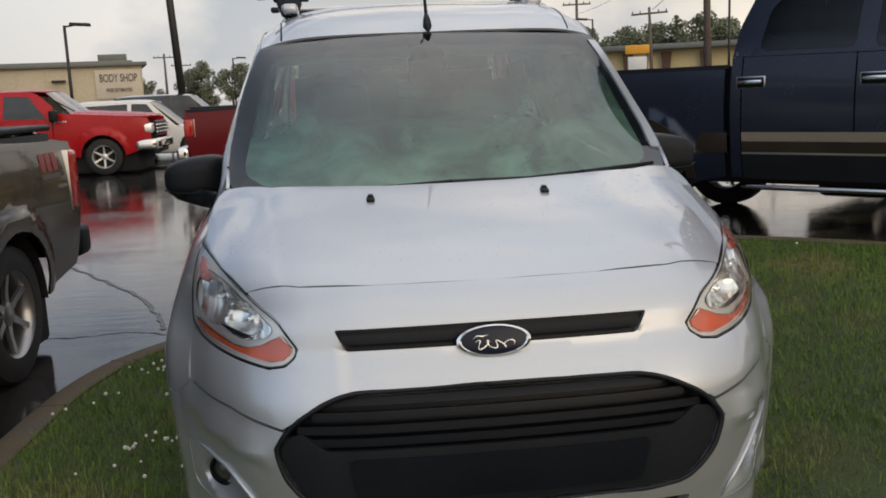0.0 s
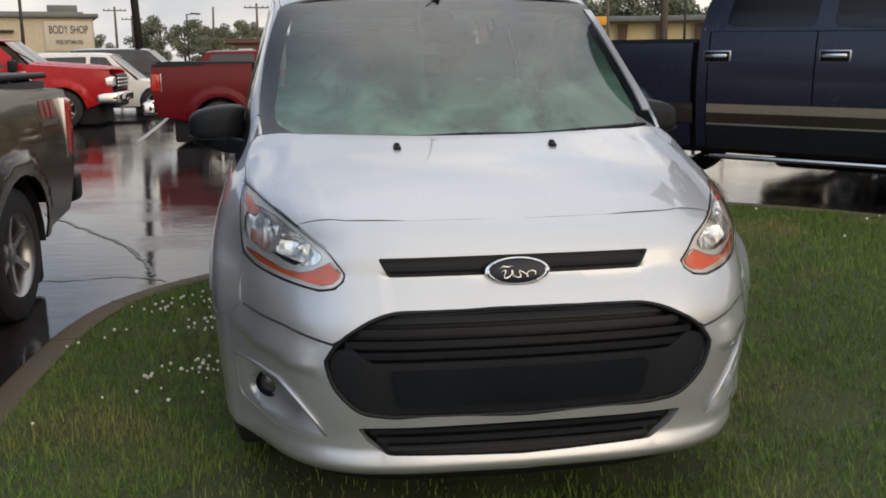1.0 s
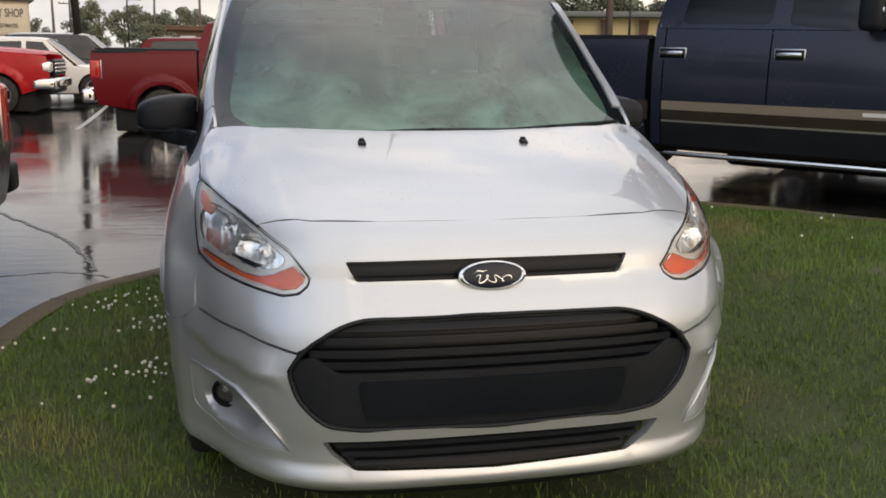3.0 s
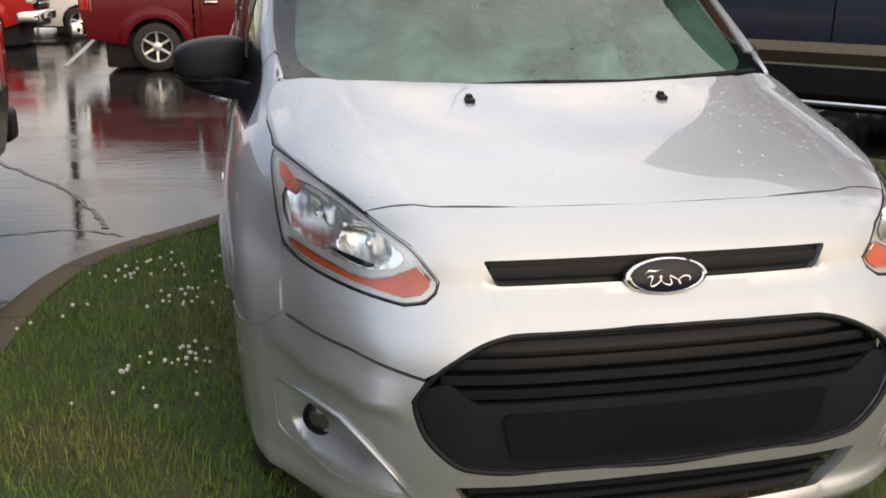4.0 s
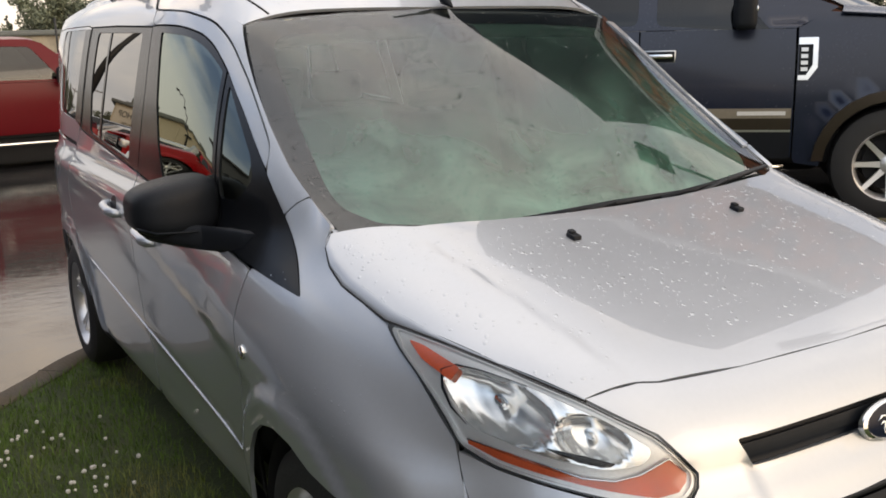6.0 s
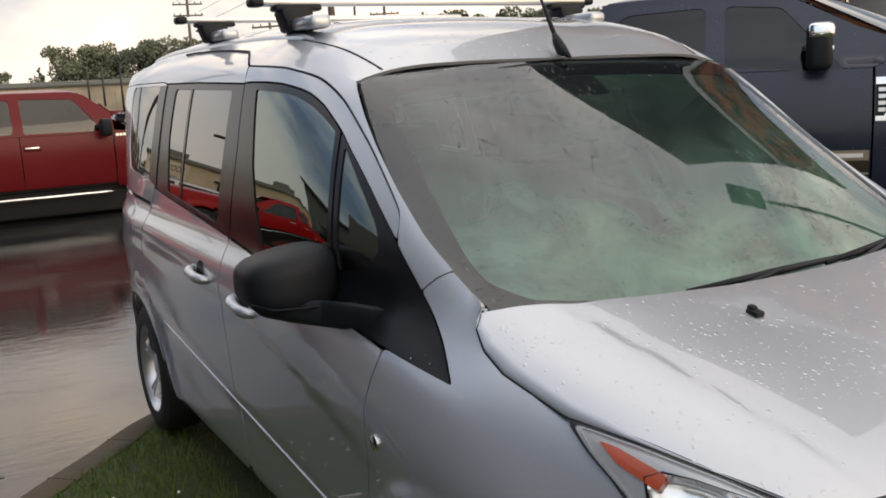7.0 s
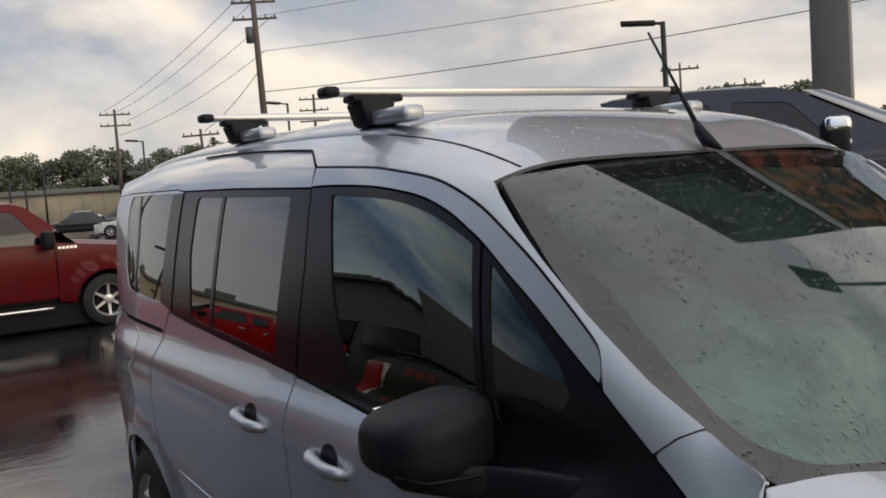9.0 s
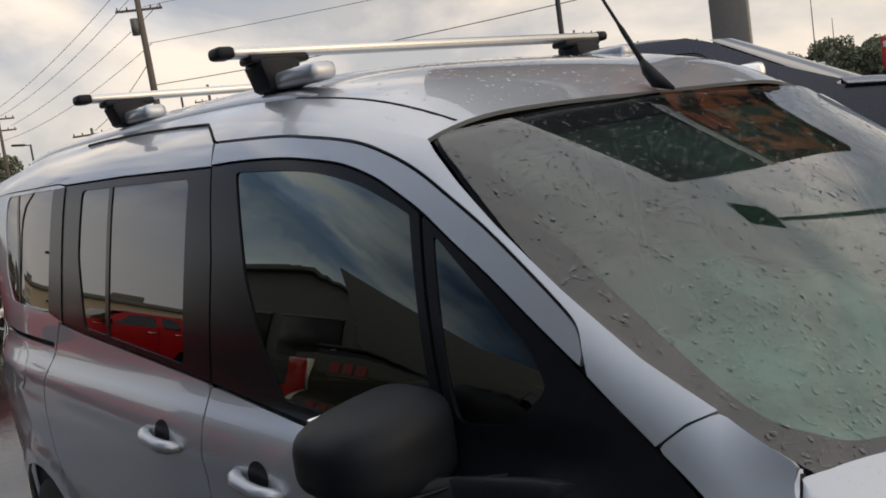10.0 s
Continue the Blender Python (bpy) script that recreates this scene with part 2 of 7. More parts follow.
r_l.new(r_c.outputs["Object"], r_w.inputs["Vector"])
r_b = r_n.new("ShaderNodeBump")
r_b.inputs["Strength"].default_value, r_b.inputs["Distance"].default_value = 0.16, 0.003
r_l.new(r_w.outputs["Fac"], r_b.inputs["Height"])
r_l.new(r_b.outputs["Normal"], r_n["Principled BSDF"].inputs["Normal"])
FOG_GLASS = material("fog_lamp_glass", (0.10, 0.10, 0.10), 0.12, 0.6, 0.8, var=0.5, scale=60)
FABRIC = material("seat_fabric", (0.06, 0.06, 0.062), 0.9, var=0.25, scale=30, bump=0.3, bump_scale=400)
DASH = material("dashboard", (0.05, 0.052, 0.052), 0.7, var=0.2, scale=20, bump=0.15, bump_scale=300)
EMBLEM = material("badge_blue", (0.006, 0.010, 0.024), 0.3, 0.0, 0.1, spec=0.2, var=0.1)
RED_PAINT = material("red_paint", (0.42, 0.008, 0.012), 0.28, 0.0, 0.1, spec=0.3, var=0.08, scale=8)
RUBY_PAINT = material("ruby_paint", (0.120, 0.003, 0.007), 0.30, 0.0, 0.0, spec=0.28, var=0.08, scale=8)
NAVY_PAINT = material("navy_paint", (0.014, 0.019, 0.040), 0.26, 0.1, 0.22, var=0.12, scale=8)
BRONZE_PAINT = material("tan_lower_paint", (0.055, 0.042, 0.034), 0.3, 0.5, 0.6, var=0.1)
PALE_STRIPE = material("pale_stripe_paint", (0.29, 0.255, 0.205), 0.35, 0.3, 0.4, var=0.1)
BROWN_PAINT = material("dark_bronze_paint", (0.030, 0.025, 0.017), 0.26, 0.1, 0.5, spec=0.3, var=0.12, scale=8)
DARK_ALLOY = material("dark_alloy", (0.30, 0.30, 0.31), 0.30, 0.8, 0.3, var=0.1, scale=20)
WHITE_PAINT = material("white_paint", (0.78, 0.78, 0.76), 0.25, 0, 0.6, var=0.05)
GREY_PAINT = material("grey_paint", (0.09, 0.095, 0.105), 0.22, 0.4, 0.8, var=0.1)
BLACK_PAINT = material("black_paint", (0.012, 0.013, 0.016), 0.16, 0.2, 0.9, var=0.1)
TALL_GLASS = glass_material("tall_truck_glass", (0.03, 0.035, 0.035), 1.52)
TRUCK_SCREEN = glass_material("truck_windscreen", (0.10, 0.12, 0.12), 2.6)
CAR_GLASS = glass_material("car_glass", (0.10, 0.12, 0.12), 1.7)
WHITE_MARK = material("white_letters", (0.75, 0.75, 0.74), 0.4, var=0.06)
RED_MARK = material("red_letters", (0.26, 0.03, 0.03), 0.4, var=0.1)
GREY_MARK = material("grey_letters", (0.08, 0.075, 0.075), 0.4, var=0.1)


# ---- mesh tools ----
def thing(name, label, category, group="", at=None):
    ob = new(name)
    ob.empty_display_size = 0.2
    if at is not None:
        ob.matrix_world = at
    return tagged(ob, label, category, group)


def part(name, data, mat, parent, label="", kind=""):
    """Links a bmesh or a mesh as one object under its thing or part."""
    if isinstance(data, bmesh.types.BMesh):
        me = bpy.data.meshes.new(name)
        data.to_mesh(me)
        data.free()
    else:
        me = data
    if not me.materials:
        me.materials.append(mat)
    ob = new(name, me)
    if parent is not None:
        ob.parent = parent
    return tagged(ob, label, kind=kind)


def smooth_bm(bm, angle=35):
    lim = radians(angle)
    for f in bm.faces:
        f.smooth = True
    for e in bm.edges:
        if len(e.link_faces) == 2 and e.calc_face_angle(0) > lim:
            e.smooth = False
    return bm


def add_box(bm, c, s, bevel=0.0, m=None, seg=2):
    r = bmesh.ops.create_cube(bm, size=1.0)
    vs = r["verts"]
    bmesh.ops.scale(bm, vec=s, verts=vs)
    if bevel:
        es = list({e for v in vs for e in v.link_edges})
        res = bmesh.ops.bevel(bm, geom=es, offset=min(bevel, min(s) * 0.49), segments=seg, affect="EDGES", profile=0.5)
        vs = list({v for f in res["faces"] for v in f.verts} | {v for v in vs if v.is_valid})
    mat = Matrix.Translation(c) @ (m.to_4x4() if m is not None else Matrix.Identity(4))
    bmesh.ops.transform(bm, matrix=mat, verts=vs)
    return bm


def box(c, s, bevel=0.0, m=None, seg=2):
    return smooth_bm(add_box(bmesh.new(), c, s, bevel, m, seg), 40)


def add_tube(bm, pts, radii, n=8, caps=True):
    pts = [Vector(p) for p in pts]
    if not hasattr(radii, "__len__"):
        radii = [radii] * len(pts)
    rings, side = [], None
    for i, p in enumerate(pts):
        d = (pts[min(i + 1, len(pts) - 1)] - pts[max(i - 1, 0)]).normalized()
        if side is None:
            side = d.orthogonal().normalized()
        side = (side - d * side.dot(d)).normalized()
        up = d.cross(side)
        rings.append([bm.verts.new(p + (side * math.cos(2 * math.pi * k / n) + up * math.sin(2 * math.pi * k / n)) * radii[i]) for k in range(n)])
    for a, b in zip(rings, rings[1:]):
        for k in range(n):
            f = bm.faces.new((a[k], a[(k + 1) % n], b[(k + 1) % n], b[k]))
            f.smooth = True
    if caps:
        bm.faces.new(rings[0][::-1])
        bm.faces.new(rings[-1])
    return bm


def tube(pts, radii, n=8):
    return smooth_bm(add_tube(bmesh.new(), pts, radii, n), 60)


def lathe(profile, n=32, axis="x", closed=False):
    """Turns (along, radius) pairs about an axis through the origin."""
    bm = bmesh.new()
    rings = []
    for a, r in profile:
        ring = []
        for k in range(n):
            t = 2 * math.pi * k / n
            c, s = math.cos(t) * r, math.sin(t) * r
            ring.append(bm.verts.new((a, c, s) if axis == "x" else (c, s, a) if axis == "z" else (s, a, c)))
        rings.append(ring)
    pairs = list(zip(rings, rings[1:])) + ([(rings[-1], rings[0])] if closed else [])
    for p, q in pairs:
        for k in range(n):
            bm.faces.new((p[k], p[(k + 1) % n], q[(k + 1) % n], q[k]))
    bmesh.ops.recalc_face_normals(bm, faces=bm.faces)
    return smooth_bm(bm, 40)


def move(bm, m):
    bmesh.ops.transform(bm, matrix=m, verts=bm.verts)
    return bm


def round_poly(pts, r=0.02, n=4):
    """A closed outline with its corners rounded. A point may carry its own radius as a third number."""
    out = []
    k = len(pts)
    for i in range(k):
        p, a, b = np.array(pts[i][:2], float), np.array(pts[i - 1][:2], float), np.array(pts[(i + 1) % k][:2], float)
        rr = pts[i][2] if len(pts[i]) > 2 else r
        la, lb = np.linalg.norm(a - p), np.linalg.norm(b - p)
        d = min(rr, la * 0.45, lb * 0.45)
        if d < 1e-4:
            out.append(tuple(p))
            continue
        s, e = p + (a - p) / la * d, p + (b - p) / lb * d
        for j in range(n + 1):
            t = j / n
            out.append(tuple((1 - t) ** 2 * s + 2 * t * (1 - t) * p + t * t * e))
    return out


def spline(pts, n):
    """A smooth line through the points."""
    p = np.array([pts[0], *pts, pts[-1]], float)
    out = []
    for i in range(1, len(p) - 2):
        for t in np.linspace(0, 1, n, endpoint=False):
            a, b, c, d = p[i - 1], p[i], p[i + 1], p[i + 2]
            out.append(tuple(0.5 * ((2 * b) + (c - a) * t + (2 * a - 5 * b + 4 * c - d) * t**2 + (3 * b - a - 3 * c + d) * t**3)))
    return out + [tuple(p[-1])]


def mirrored(half):
    """A closed outline from its right half, which runs from the middle line to the middle line."""
    back = [(-p[0], *p[1:]) for p in half[::-1] if abs(p[0]) > 1e-6]
    return list(half) + back


def inside(poly, q):
    """Which of the points q lie in the outline."""
    q = np.asarray(q, float)
    hit = np.zeros(len(q), bool)
    for (x0, y0), (x1, y1) in zip(poly, poly[1:] + poly[:1]):
        if y0 == y1:
            continue
        cross = ((y0 > q[:, 1]) != (y1 > q[:, 1])) & (q[:, 0] < (x1 - x0) * (q[:, 1] - y0) / (y1 - y0) + x0)
        hit ^= cross
    return hit


def finer(poly, step):
    out = []
    for a, b in zip(poly, poly[1:] + poly[:1]):
        k = max(1, math.ceil(math.dist(a, b) / step))
        out += [(a[0] + (b[0] - a[0]) * j / k, a[1] + (b[1] - a[1]) * j / k) for j in range(k)]
    return out


def patch(name, outline, fn, step=0.04, holes=(), flip=False, depth=0.012, round_fn=None):
    """A panel of sheet: the outline, less its holes, laid on the surface fn(u, v), with its edges turned inwards by
    depth, shaded by the normals of round_fn, as if its edge were rolled.
    """
    nf = round_fn or fn
    loops = [finer([tuple(p[:2]) for p in lp], step) for lp in (outline, *holes)]
    arr = np.array(loops[0])
    lo, hi = arr.min(0), arr.max(0)
    gx, gy = np.meshgrid(np.arange(lo[0] + step * 0.5, hi[0], step), np.arange(lo[1] + step * 0.5, hi[1], step))
    q = np.stack([gx.ravel(), gy.ravel()], 1)
    ok = inside(loops[0], q)
    for h in loops[1:]:
        ok &= ~inside(h, q)
    q = q[ok]
    edge = np.concatenate([np.array(lp) for lp in loops])
    if len(q):
        far = np.array([((edge - p) ** 2).sum(1).min() > (0.45 * step) ** 2 for p in q])
        q = q[far]
    vs = [Vector(p) for p in edge] + [Vector(p) for p in q]
    es, base = [], 0
    for lp in loops:
        k = len(lp)
        es += [(base + j, base + (j + 1) % k) for j in range(k)]
        base += k
    res = delaunay_2d_cdt(vs, es, [], 0, 1e-6)
    v2 = np.array([tuple(v) for v in res[0]])
    tris = np.array([f[:3] for f in res[2]])
    mid = v2[tris].mean(1)
    keep = inside(loops[0], mid)
    for h in loops[1:]:
        keep &= ~inside(h, mid)
    tris = tris[keep]
    used = np.unique(tris)
    remap = -np.ones(len(v2), int)
    remap[used] = np.arange(len(used))
    tris, v2 = remap[tris], v2[used]
    e = 5e-3
    sgn = -1.0 if flip else 1.0

    def at(u, v):
        p = np.array(fn(u, v), float)
        n = np.cross(np.array(nf(u + e, v), float) - np.array(nf(u - e, v), float), np.array(nf(u, v + e), float) - np.array(nf(u, v - e), float))
        return p, sgn * n / (np.linalg.norm(n) + 1e-12)

    pn = [at(*p) for p in v2]
    pos, nor = [p for p, _ in pn], [n for _, n in pn]
    faces = [tuple(t[::-1]) if flip else tuple(t) for t in tris.tolist()]
    if depth:
        count = {}
        for a, b, c in faces:
            for u, v in ((a, b), (b, c), (c, a)):
                count[(u, v)] = True
        for (u, v) in list(count):
            if (v, u) in count:
                continue
            k = len(pos)
            d = pos[v] - pos[u]
            n0, n1 = nor[u], nor[v]
            side = np.cross(d, n0)
            side = side / (np.linalg.norm(side) + 1e-12)
            pos += [pos[u], pos[v], pos[v] - n1 * depth, pos[u] - n0 * depth]
            nor += [side] * 4
            faces.append((k + 1, k, k + 3, k + 2))
    me = bpy.data.meshes.new(name)
    me.from_pydata([tuple(p) for p in pos], [], faces)
    me.polygons.foreach_set("use_smooth", [True] * len(me.polygons))
    me.normals_split_custom_set_from_vertices([tuple(n) for n in nor])
    return me


def resample(pts, n):
    """The same broken line with n evenly spaced points."""
    p = np.array(pts, float)
    d = np.concatenate([[0], np.cumsum(np.linalg.norm(np.diff(p, axis=0), axis=1))])
    q = np.linspace(0, d[-1], n)
    return np.stack([np.interp(q, d, p[:, k]) for k in range(p.shape[1])], 1)


def sheet(name, rows, normals):
    """A sheet through rows of points, shaded by the normals given for each."""
    n = len(rows[0])
    me = bpy.data.meshes.new(name)
    me.from_pydata([tuple(p) for r in rows for p in r], [], [(j * n + i, j * n + i + 1, (j + 1) * n + i + 1, (j + 1) * n + i) for j in range(len(rows) - 1) for i in range(n - 1)])
    me.polygons.foreach_set("use_smooth", [True] * len(me.polygons))
    me.normals_split_custom_set_from_vertices([tuple(v) for r in normals for v in r])
    return me


def text_mesh(body, size, depth=0.004, bold=0.0):
    """Lettering in the built-in font, as a mesh lying in the xy plane, centred."""
    cu = bpy.data.curves.new("letters", "FONT")
    cu.body, cu.size, cu.extrude, cu.offset = body, size, depth, bold
    cu.align_x, cu.align_y = "CENTER", "CENTER"
    ob = bpy.data.objects.new("letters", cu)
    me = bpy.data.meshes.new_from_object(ob)
    bpy.data.objects.remove(ob)
    return me

# ---- the van: its skin as surfaces ----
def dense(table, n=500):
    """A smooth curve through the pairs, as arrays to read off."""
    x, y = np.array([a for a, _ in table], float), np.array([b for _, b in table], float)
    m = np.gradient(y, x)
    q = np.linspace(x[0], x[-1], n)
    i = np.clip(np.searchsorted(x, q) - 1, 0, len(x) - 2)
    h = x[i + 1] - x[i]
    t = (q - x[i]) / h
    v = (2 * t**3 - 3 * t**2 + 1) * y[i] + (t**3 - 2 * t**2 + t) * h * m[i] + (-2 * t**3 + 3 * t**2) * y[i + 1] + (t**3 - t**2) * h * m[i + 1]
    return q, v


def read(v, d):
    return float(np.interp(v, d[0], d[1]))


NOSE = dense([(.18, .02), (.225, -.02), (.252, -.065), (.276, -.106), (.298, -.112), (.335, -.095), (.37, -.093), (.45, -.10), (.55, -.105), (.65, -.10), (.72, -.085), (.78, -.05), (.84, -.005), (.89, .012), (.93, .04), (.96, .07), (.985, .11), (1.02, .19), (1.05, .28), (1.10, .45), (1.15, .65), (1.18, .78), (1.21, .95)])
BONNET = (NOSE[1][300:], NOSE[0][300:])
SIDE = dense([(.18, .80), (.24, .855), (.30, .875), (.40, .885), (.55, .895), (.70, .905), (.85, .915), (.97, .918), (1.03, .912), (1.08, .90), (1.13, .882), (1.30, .850), (1.50, .806), (1.62, .776), (1.70, .752), (1.745, .735), (1.78, .715), (1.81, .692), (1.84, .66), (1.86, .63)])
ROOF_MID = dense([(1.60, 1.675), (1.70, 1.722), (1.90, 1.812), (2.20, 1.882), (2.60, 1.914), (3.40, 1.933), (4.20, 1.915), (4.70, 1.84)])
ROOF_EDGE = dense([(1.60, 1.63), (1.72, 1.678), (1.90, 1.722), (2.20, 1.772), (2.50, 1.800), (3.00, 1.830), (4.00, 1.832), (4.70, 1.775)])
FRONT_AXLE, REAR_AXLE, HUB = 0.915, 3.96, 0.325


PLAN_LOW = dense([(0, 0), (.2, .004), (.43, .02), (.54, .041), (.61, .070), (.70, .132), (.78, .225), (.857, .355), (.91, .43), (.958, .51), (.982, .61), (.995, .76), (1.0, .92)], 900)
PLAN_HIGH = dense([(0, 0), (.2, .004), (.43, .02), (.54, .041), (.61, .070), (.70, .135), (.808, .284), (.85, .377), (.866, .43), (.92, .66), (.942, .79), (.958, .93), (1.0, 1.5)], 900)


def soft(v, w):
    t = min(1.0, max(0.0, v / w + 0.5))
    return t * t * (3 - 2 * t)


def plan(z):
    """The nose's outline in plan at a height: how far back it stands for each share of the half width."""
    k = soft(z - 0.90, 0.22)
    return PLAN_LOW[1] * (1 - k) + PLAN_HIGH[1] * k


def bend(r, z):
    return float(np.interp(min(abs(r), 1.0), PLAN_LOW[0], plan(z)))


R_TAB = PLAN_LOW[0]
S_TAB = np.concatenate([[0], np.cumsum(np.hypot(np.diff(R_TAB * 0.945), np.diff(PLAN_LOW[1])))])


def nose_w(z):
    return (read(z, SIDE) if z < 0.97 else 0.918) * 1.0442


def wind_y(z):
    return 0.85 + (z - 1.15) * 1.491 - 0.05 * math.sin(math.pi * min(1, max(0, (z - 1.15) / 0.57)))


def flare(y, z):
    out = 0.0
    for c in (FRONT_AXLE, REAR_AXLE):
        r = math.hypot(y - c, z - HUB)
        out += 0.014 * soft(0.475 - r, 0.055)
    return out


def side_raw(y, z):
    low = float(np.interp(y - read(min(z, 1.2), NOSE), plan(z), R_TAB))
    d = y - wind_y(z)
    cab = 1 - 0.1 * (max(0, 0.75 - d) / 0.67) ** 2
    k = soft(z - 1.15, 0.14)
    low *= 1.0442 - 0.0442 * soft(y - 1.25, 0.8)
    f = low * (1 - k) + cab * k
    if y > 3.8:
        f *= 1 - 0.03 * ((y - 3.8) / 0.95) ** 2
    crease = 0.010 * soft(z - (0.96 + (y - 2.24) * (0.20 if y < 2.24 else 0.05)), 0.05) * soft(y - 1.2, 0.5)
    rocker = 0.012 * soft((0.525 + (y - 2.0) * 0.09) - z, 0.10) * soft(y - 1.35, 0.1) * soft(3.6 - y, 0.1)
    return read(z, SIDE) * f - 0.004 + crease * soft(1.12 - z, 0.06) - rocker


# the side as an even grid, ironed out round the foot of the windscreen pillar and read as a smooth spline
SY, SZ, HY, HZ = 0.0, 0.10, 0.03, 0.02
SIDE_GRID = np.array([[side_raw(max(0.1, SY + HY * j), SZ + HZ * i) for j in range(166)] for i in range(92)])


def blur(g, sy, sz):
    for axis, s in ((0, sz), (1, sy)):
        r = int(3 * s) + 1
        k = np.exp(-0.5 * (np.arange(-r, r + 1) / s) ** 2)
        k /= k.sum()
        pad = np.pad(g, [(r, r) if a == axis else (0, 0) for a in (0, 1)], mode="edge")
        g = np.apply_along_axis(lambda v: np.convolve(v, k, "valid"), axis, pad)
    return g


gy, gz = np.meshgrid(SY + HY * np.arange(166), SZ + HZ * np.arange(92))
w_iron = np.exp(-(((gy - 1.08) / 0.22) ** 4) - (((gz - 1.17) / 0.13) ** 4))
w_wing = np.exp(-(((gy - 0.85) / 0.34) ** 4) - (((gz - 0.80) / 0.24) ** 4))
SIDE_GRID = SIDE_GRID * (1 - w_wing) + blur(SIDE_GRID, 1.2, 1.8) * w_wing
SIDE_GRID = SIDE_GRID * (1 - w_iron) + blur(SIDE_GRID, 1.3, 2.6) * w_iron


def cubic(t):
    return ((1 - t) ** 3 / 6, (3 * t**3 - 6 * t**2 + 4) / 6, (-3 * t**3 + 3 * t**2 + 3 * t + 1) / 6, t**3 / 6)


def side_x(y, z):
    v, u = (y - SY) / HY, (z - SZ) / HZ
    j, i = min(162, max(1, int(v))), min(88, max(1, int(u)))
    by, bz = cubic(min(1.0, max(0.0, v - j))), cubic(min(1.0, max(0.0, u - i)))
    g = SIDE_GRID[i - 1:i + 3, j - 1:j + 3]
    tuck = min(1.0, max(0.0, (y - 3.95) / 0.70)) ** 2 * (1.0 - 0.85 * min(1.0, max(0.0, (z - 1.15) / 0.5)))
    return float(np.dot(bz, g.dot(by))) - 0.09 * tuck + flare(y, z) * soft(y - 0.56, 0.14) + 0.007 * soft(0.52 - y, 0.12) * soft(0.80 - z, 0.2)


def side_fn(sign, off=0.0):
    def fn(y, z):
        return (sign * (side_x(y, z) + off), y, z)
    return fn


def front_fn(off=0.0):
    """Along the plan's outline from the middle line (s, metres) and up."""
    def fn(s, z):
        r = float(np.interp(abs(s), S_TAB, R_TAB))
        x = r * nose_w(z)
        dz = z - (0.632 - (0.80 - x) * 0.25)
        out = off + 0.014 * (max(0.0, 1 - dz / 0.075) if dz > 0 else max(0.0, 1 + dz / 0.03)) * soft(x - 0.60, 0.10) * soft(0.835 - x, 0.08)
        out -= 0.007 * soft(0.392 - (0.838 - z) * 0.25 - x, 0.03) * soft(0.846 - z, 0.02) * soft(z - 0.742, 0.02)
        return (math.copysign(r * (nose_w(z) + out * r), s), read(z, NOSE) + bend(r, z) - out * (1 - r**6), z)
    return fn


def arc(pts):
    """Outline points (x, z, ...) to (way along the plan, z, ...)."""
    return [(math.copysign(float(np.interp(abs(p[0]) / nose_w(p[1]), R_TAB, S_TAB)), p[0]), *p[1:]) for p in pts]


def bonnet_z(x, y):
    r = min(abs(x) / 0.9586, 0.999)
    xc = 0.545 + 0.125 * (y - 0.19)
    ridge = 0.0022 * soft(abs(x) - xc, 0.026) * soft(xc + 0.12 - abs(x), 0.14) * soft(y - 0.16, 0.10) * soft(0.86 - y, 0.2)
    return read(y - bend(r, 1.1), BONNET) + 0.014 * soft(y - 0.88, 0.2) * soft(abs(x) - 0.55, 0.3) + ridge - 0.006 * soft(0.36 - abs(x), 0.25) * 0.5


def bonnet_fn(x, y):
    return (x, y, bonnet_z(x, y))


def glass_fn(off=0.0):
    def fn(x, z):
        t = min(1, max(0, (z - 1.15) / 0.57))
        bow = math.sin(math.pi * t)
        return (x, 0.85 + (z - 1.15) * 1.491 - 0.022 * bow - 0.045 * bow * max(0.0, 1 - (abs(x) / 0.76) ** 4) + 0.14 * x * x + 0.065 * bow * (abs(x) / 0.74) ** 4 - off, z + off * 0.6)
    return fn


def roof_fn(off=0.0):
    def fn(x, y):
        ze = read(y, ROOF_EDGE)
        xe = side_x(y, ze) - 0.012
        r = min(1.15, abs(x) / xe)
        return (x, y, read(y, ROOF_MID) - (read(y, ROOF_MID) - ze) * (0.24 * r**2 + 0.76 * r**6) + off)
    return fn


def tail_fn(x, z):
    lean = 0.10 * max(0.0, z - 1.05) / 0.7
    return (-x, 4.70 - 0.07 * (abs(x) / 0.85) ** 4 - lean, z)


def way_off(q, line):
    """How far a point lies from a broken line."""
    best = 9.0
    for a, b in zip(line, line[1:]):
        a, b = np.array(a), np.array(b)
        t = min(1.0, max(0.0, float(np.dot(q - a, b - a) / np.dot(b - a, b - a))))
        best = min(best, float(np.linalg.norm(q - a - (b - a) * t)))
    return best


SHOULDER = dense([(0.98, 1.180), (1.045, 1.222), (1.20, 1.312), (1.36, 1.412), (1.515, 1.516), (1.62, 1.590), (1.72, 1.664), *[(y, read(y, ROOF_EDGE)) for y in (1.85, 2.0, 2.2, 2.5, 3.0, 4.0, 4.62)]], 800)
SHOULDER_SLOPE = (SHOULDER[0], blur(np.gradient(SHOULDER[1], SHOULDER[0])[None, :], 12, 0.3)[0])


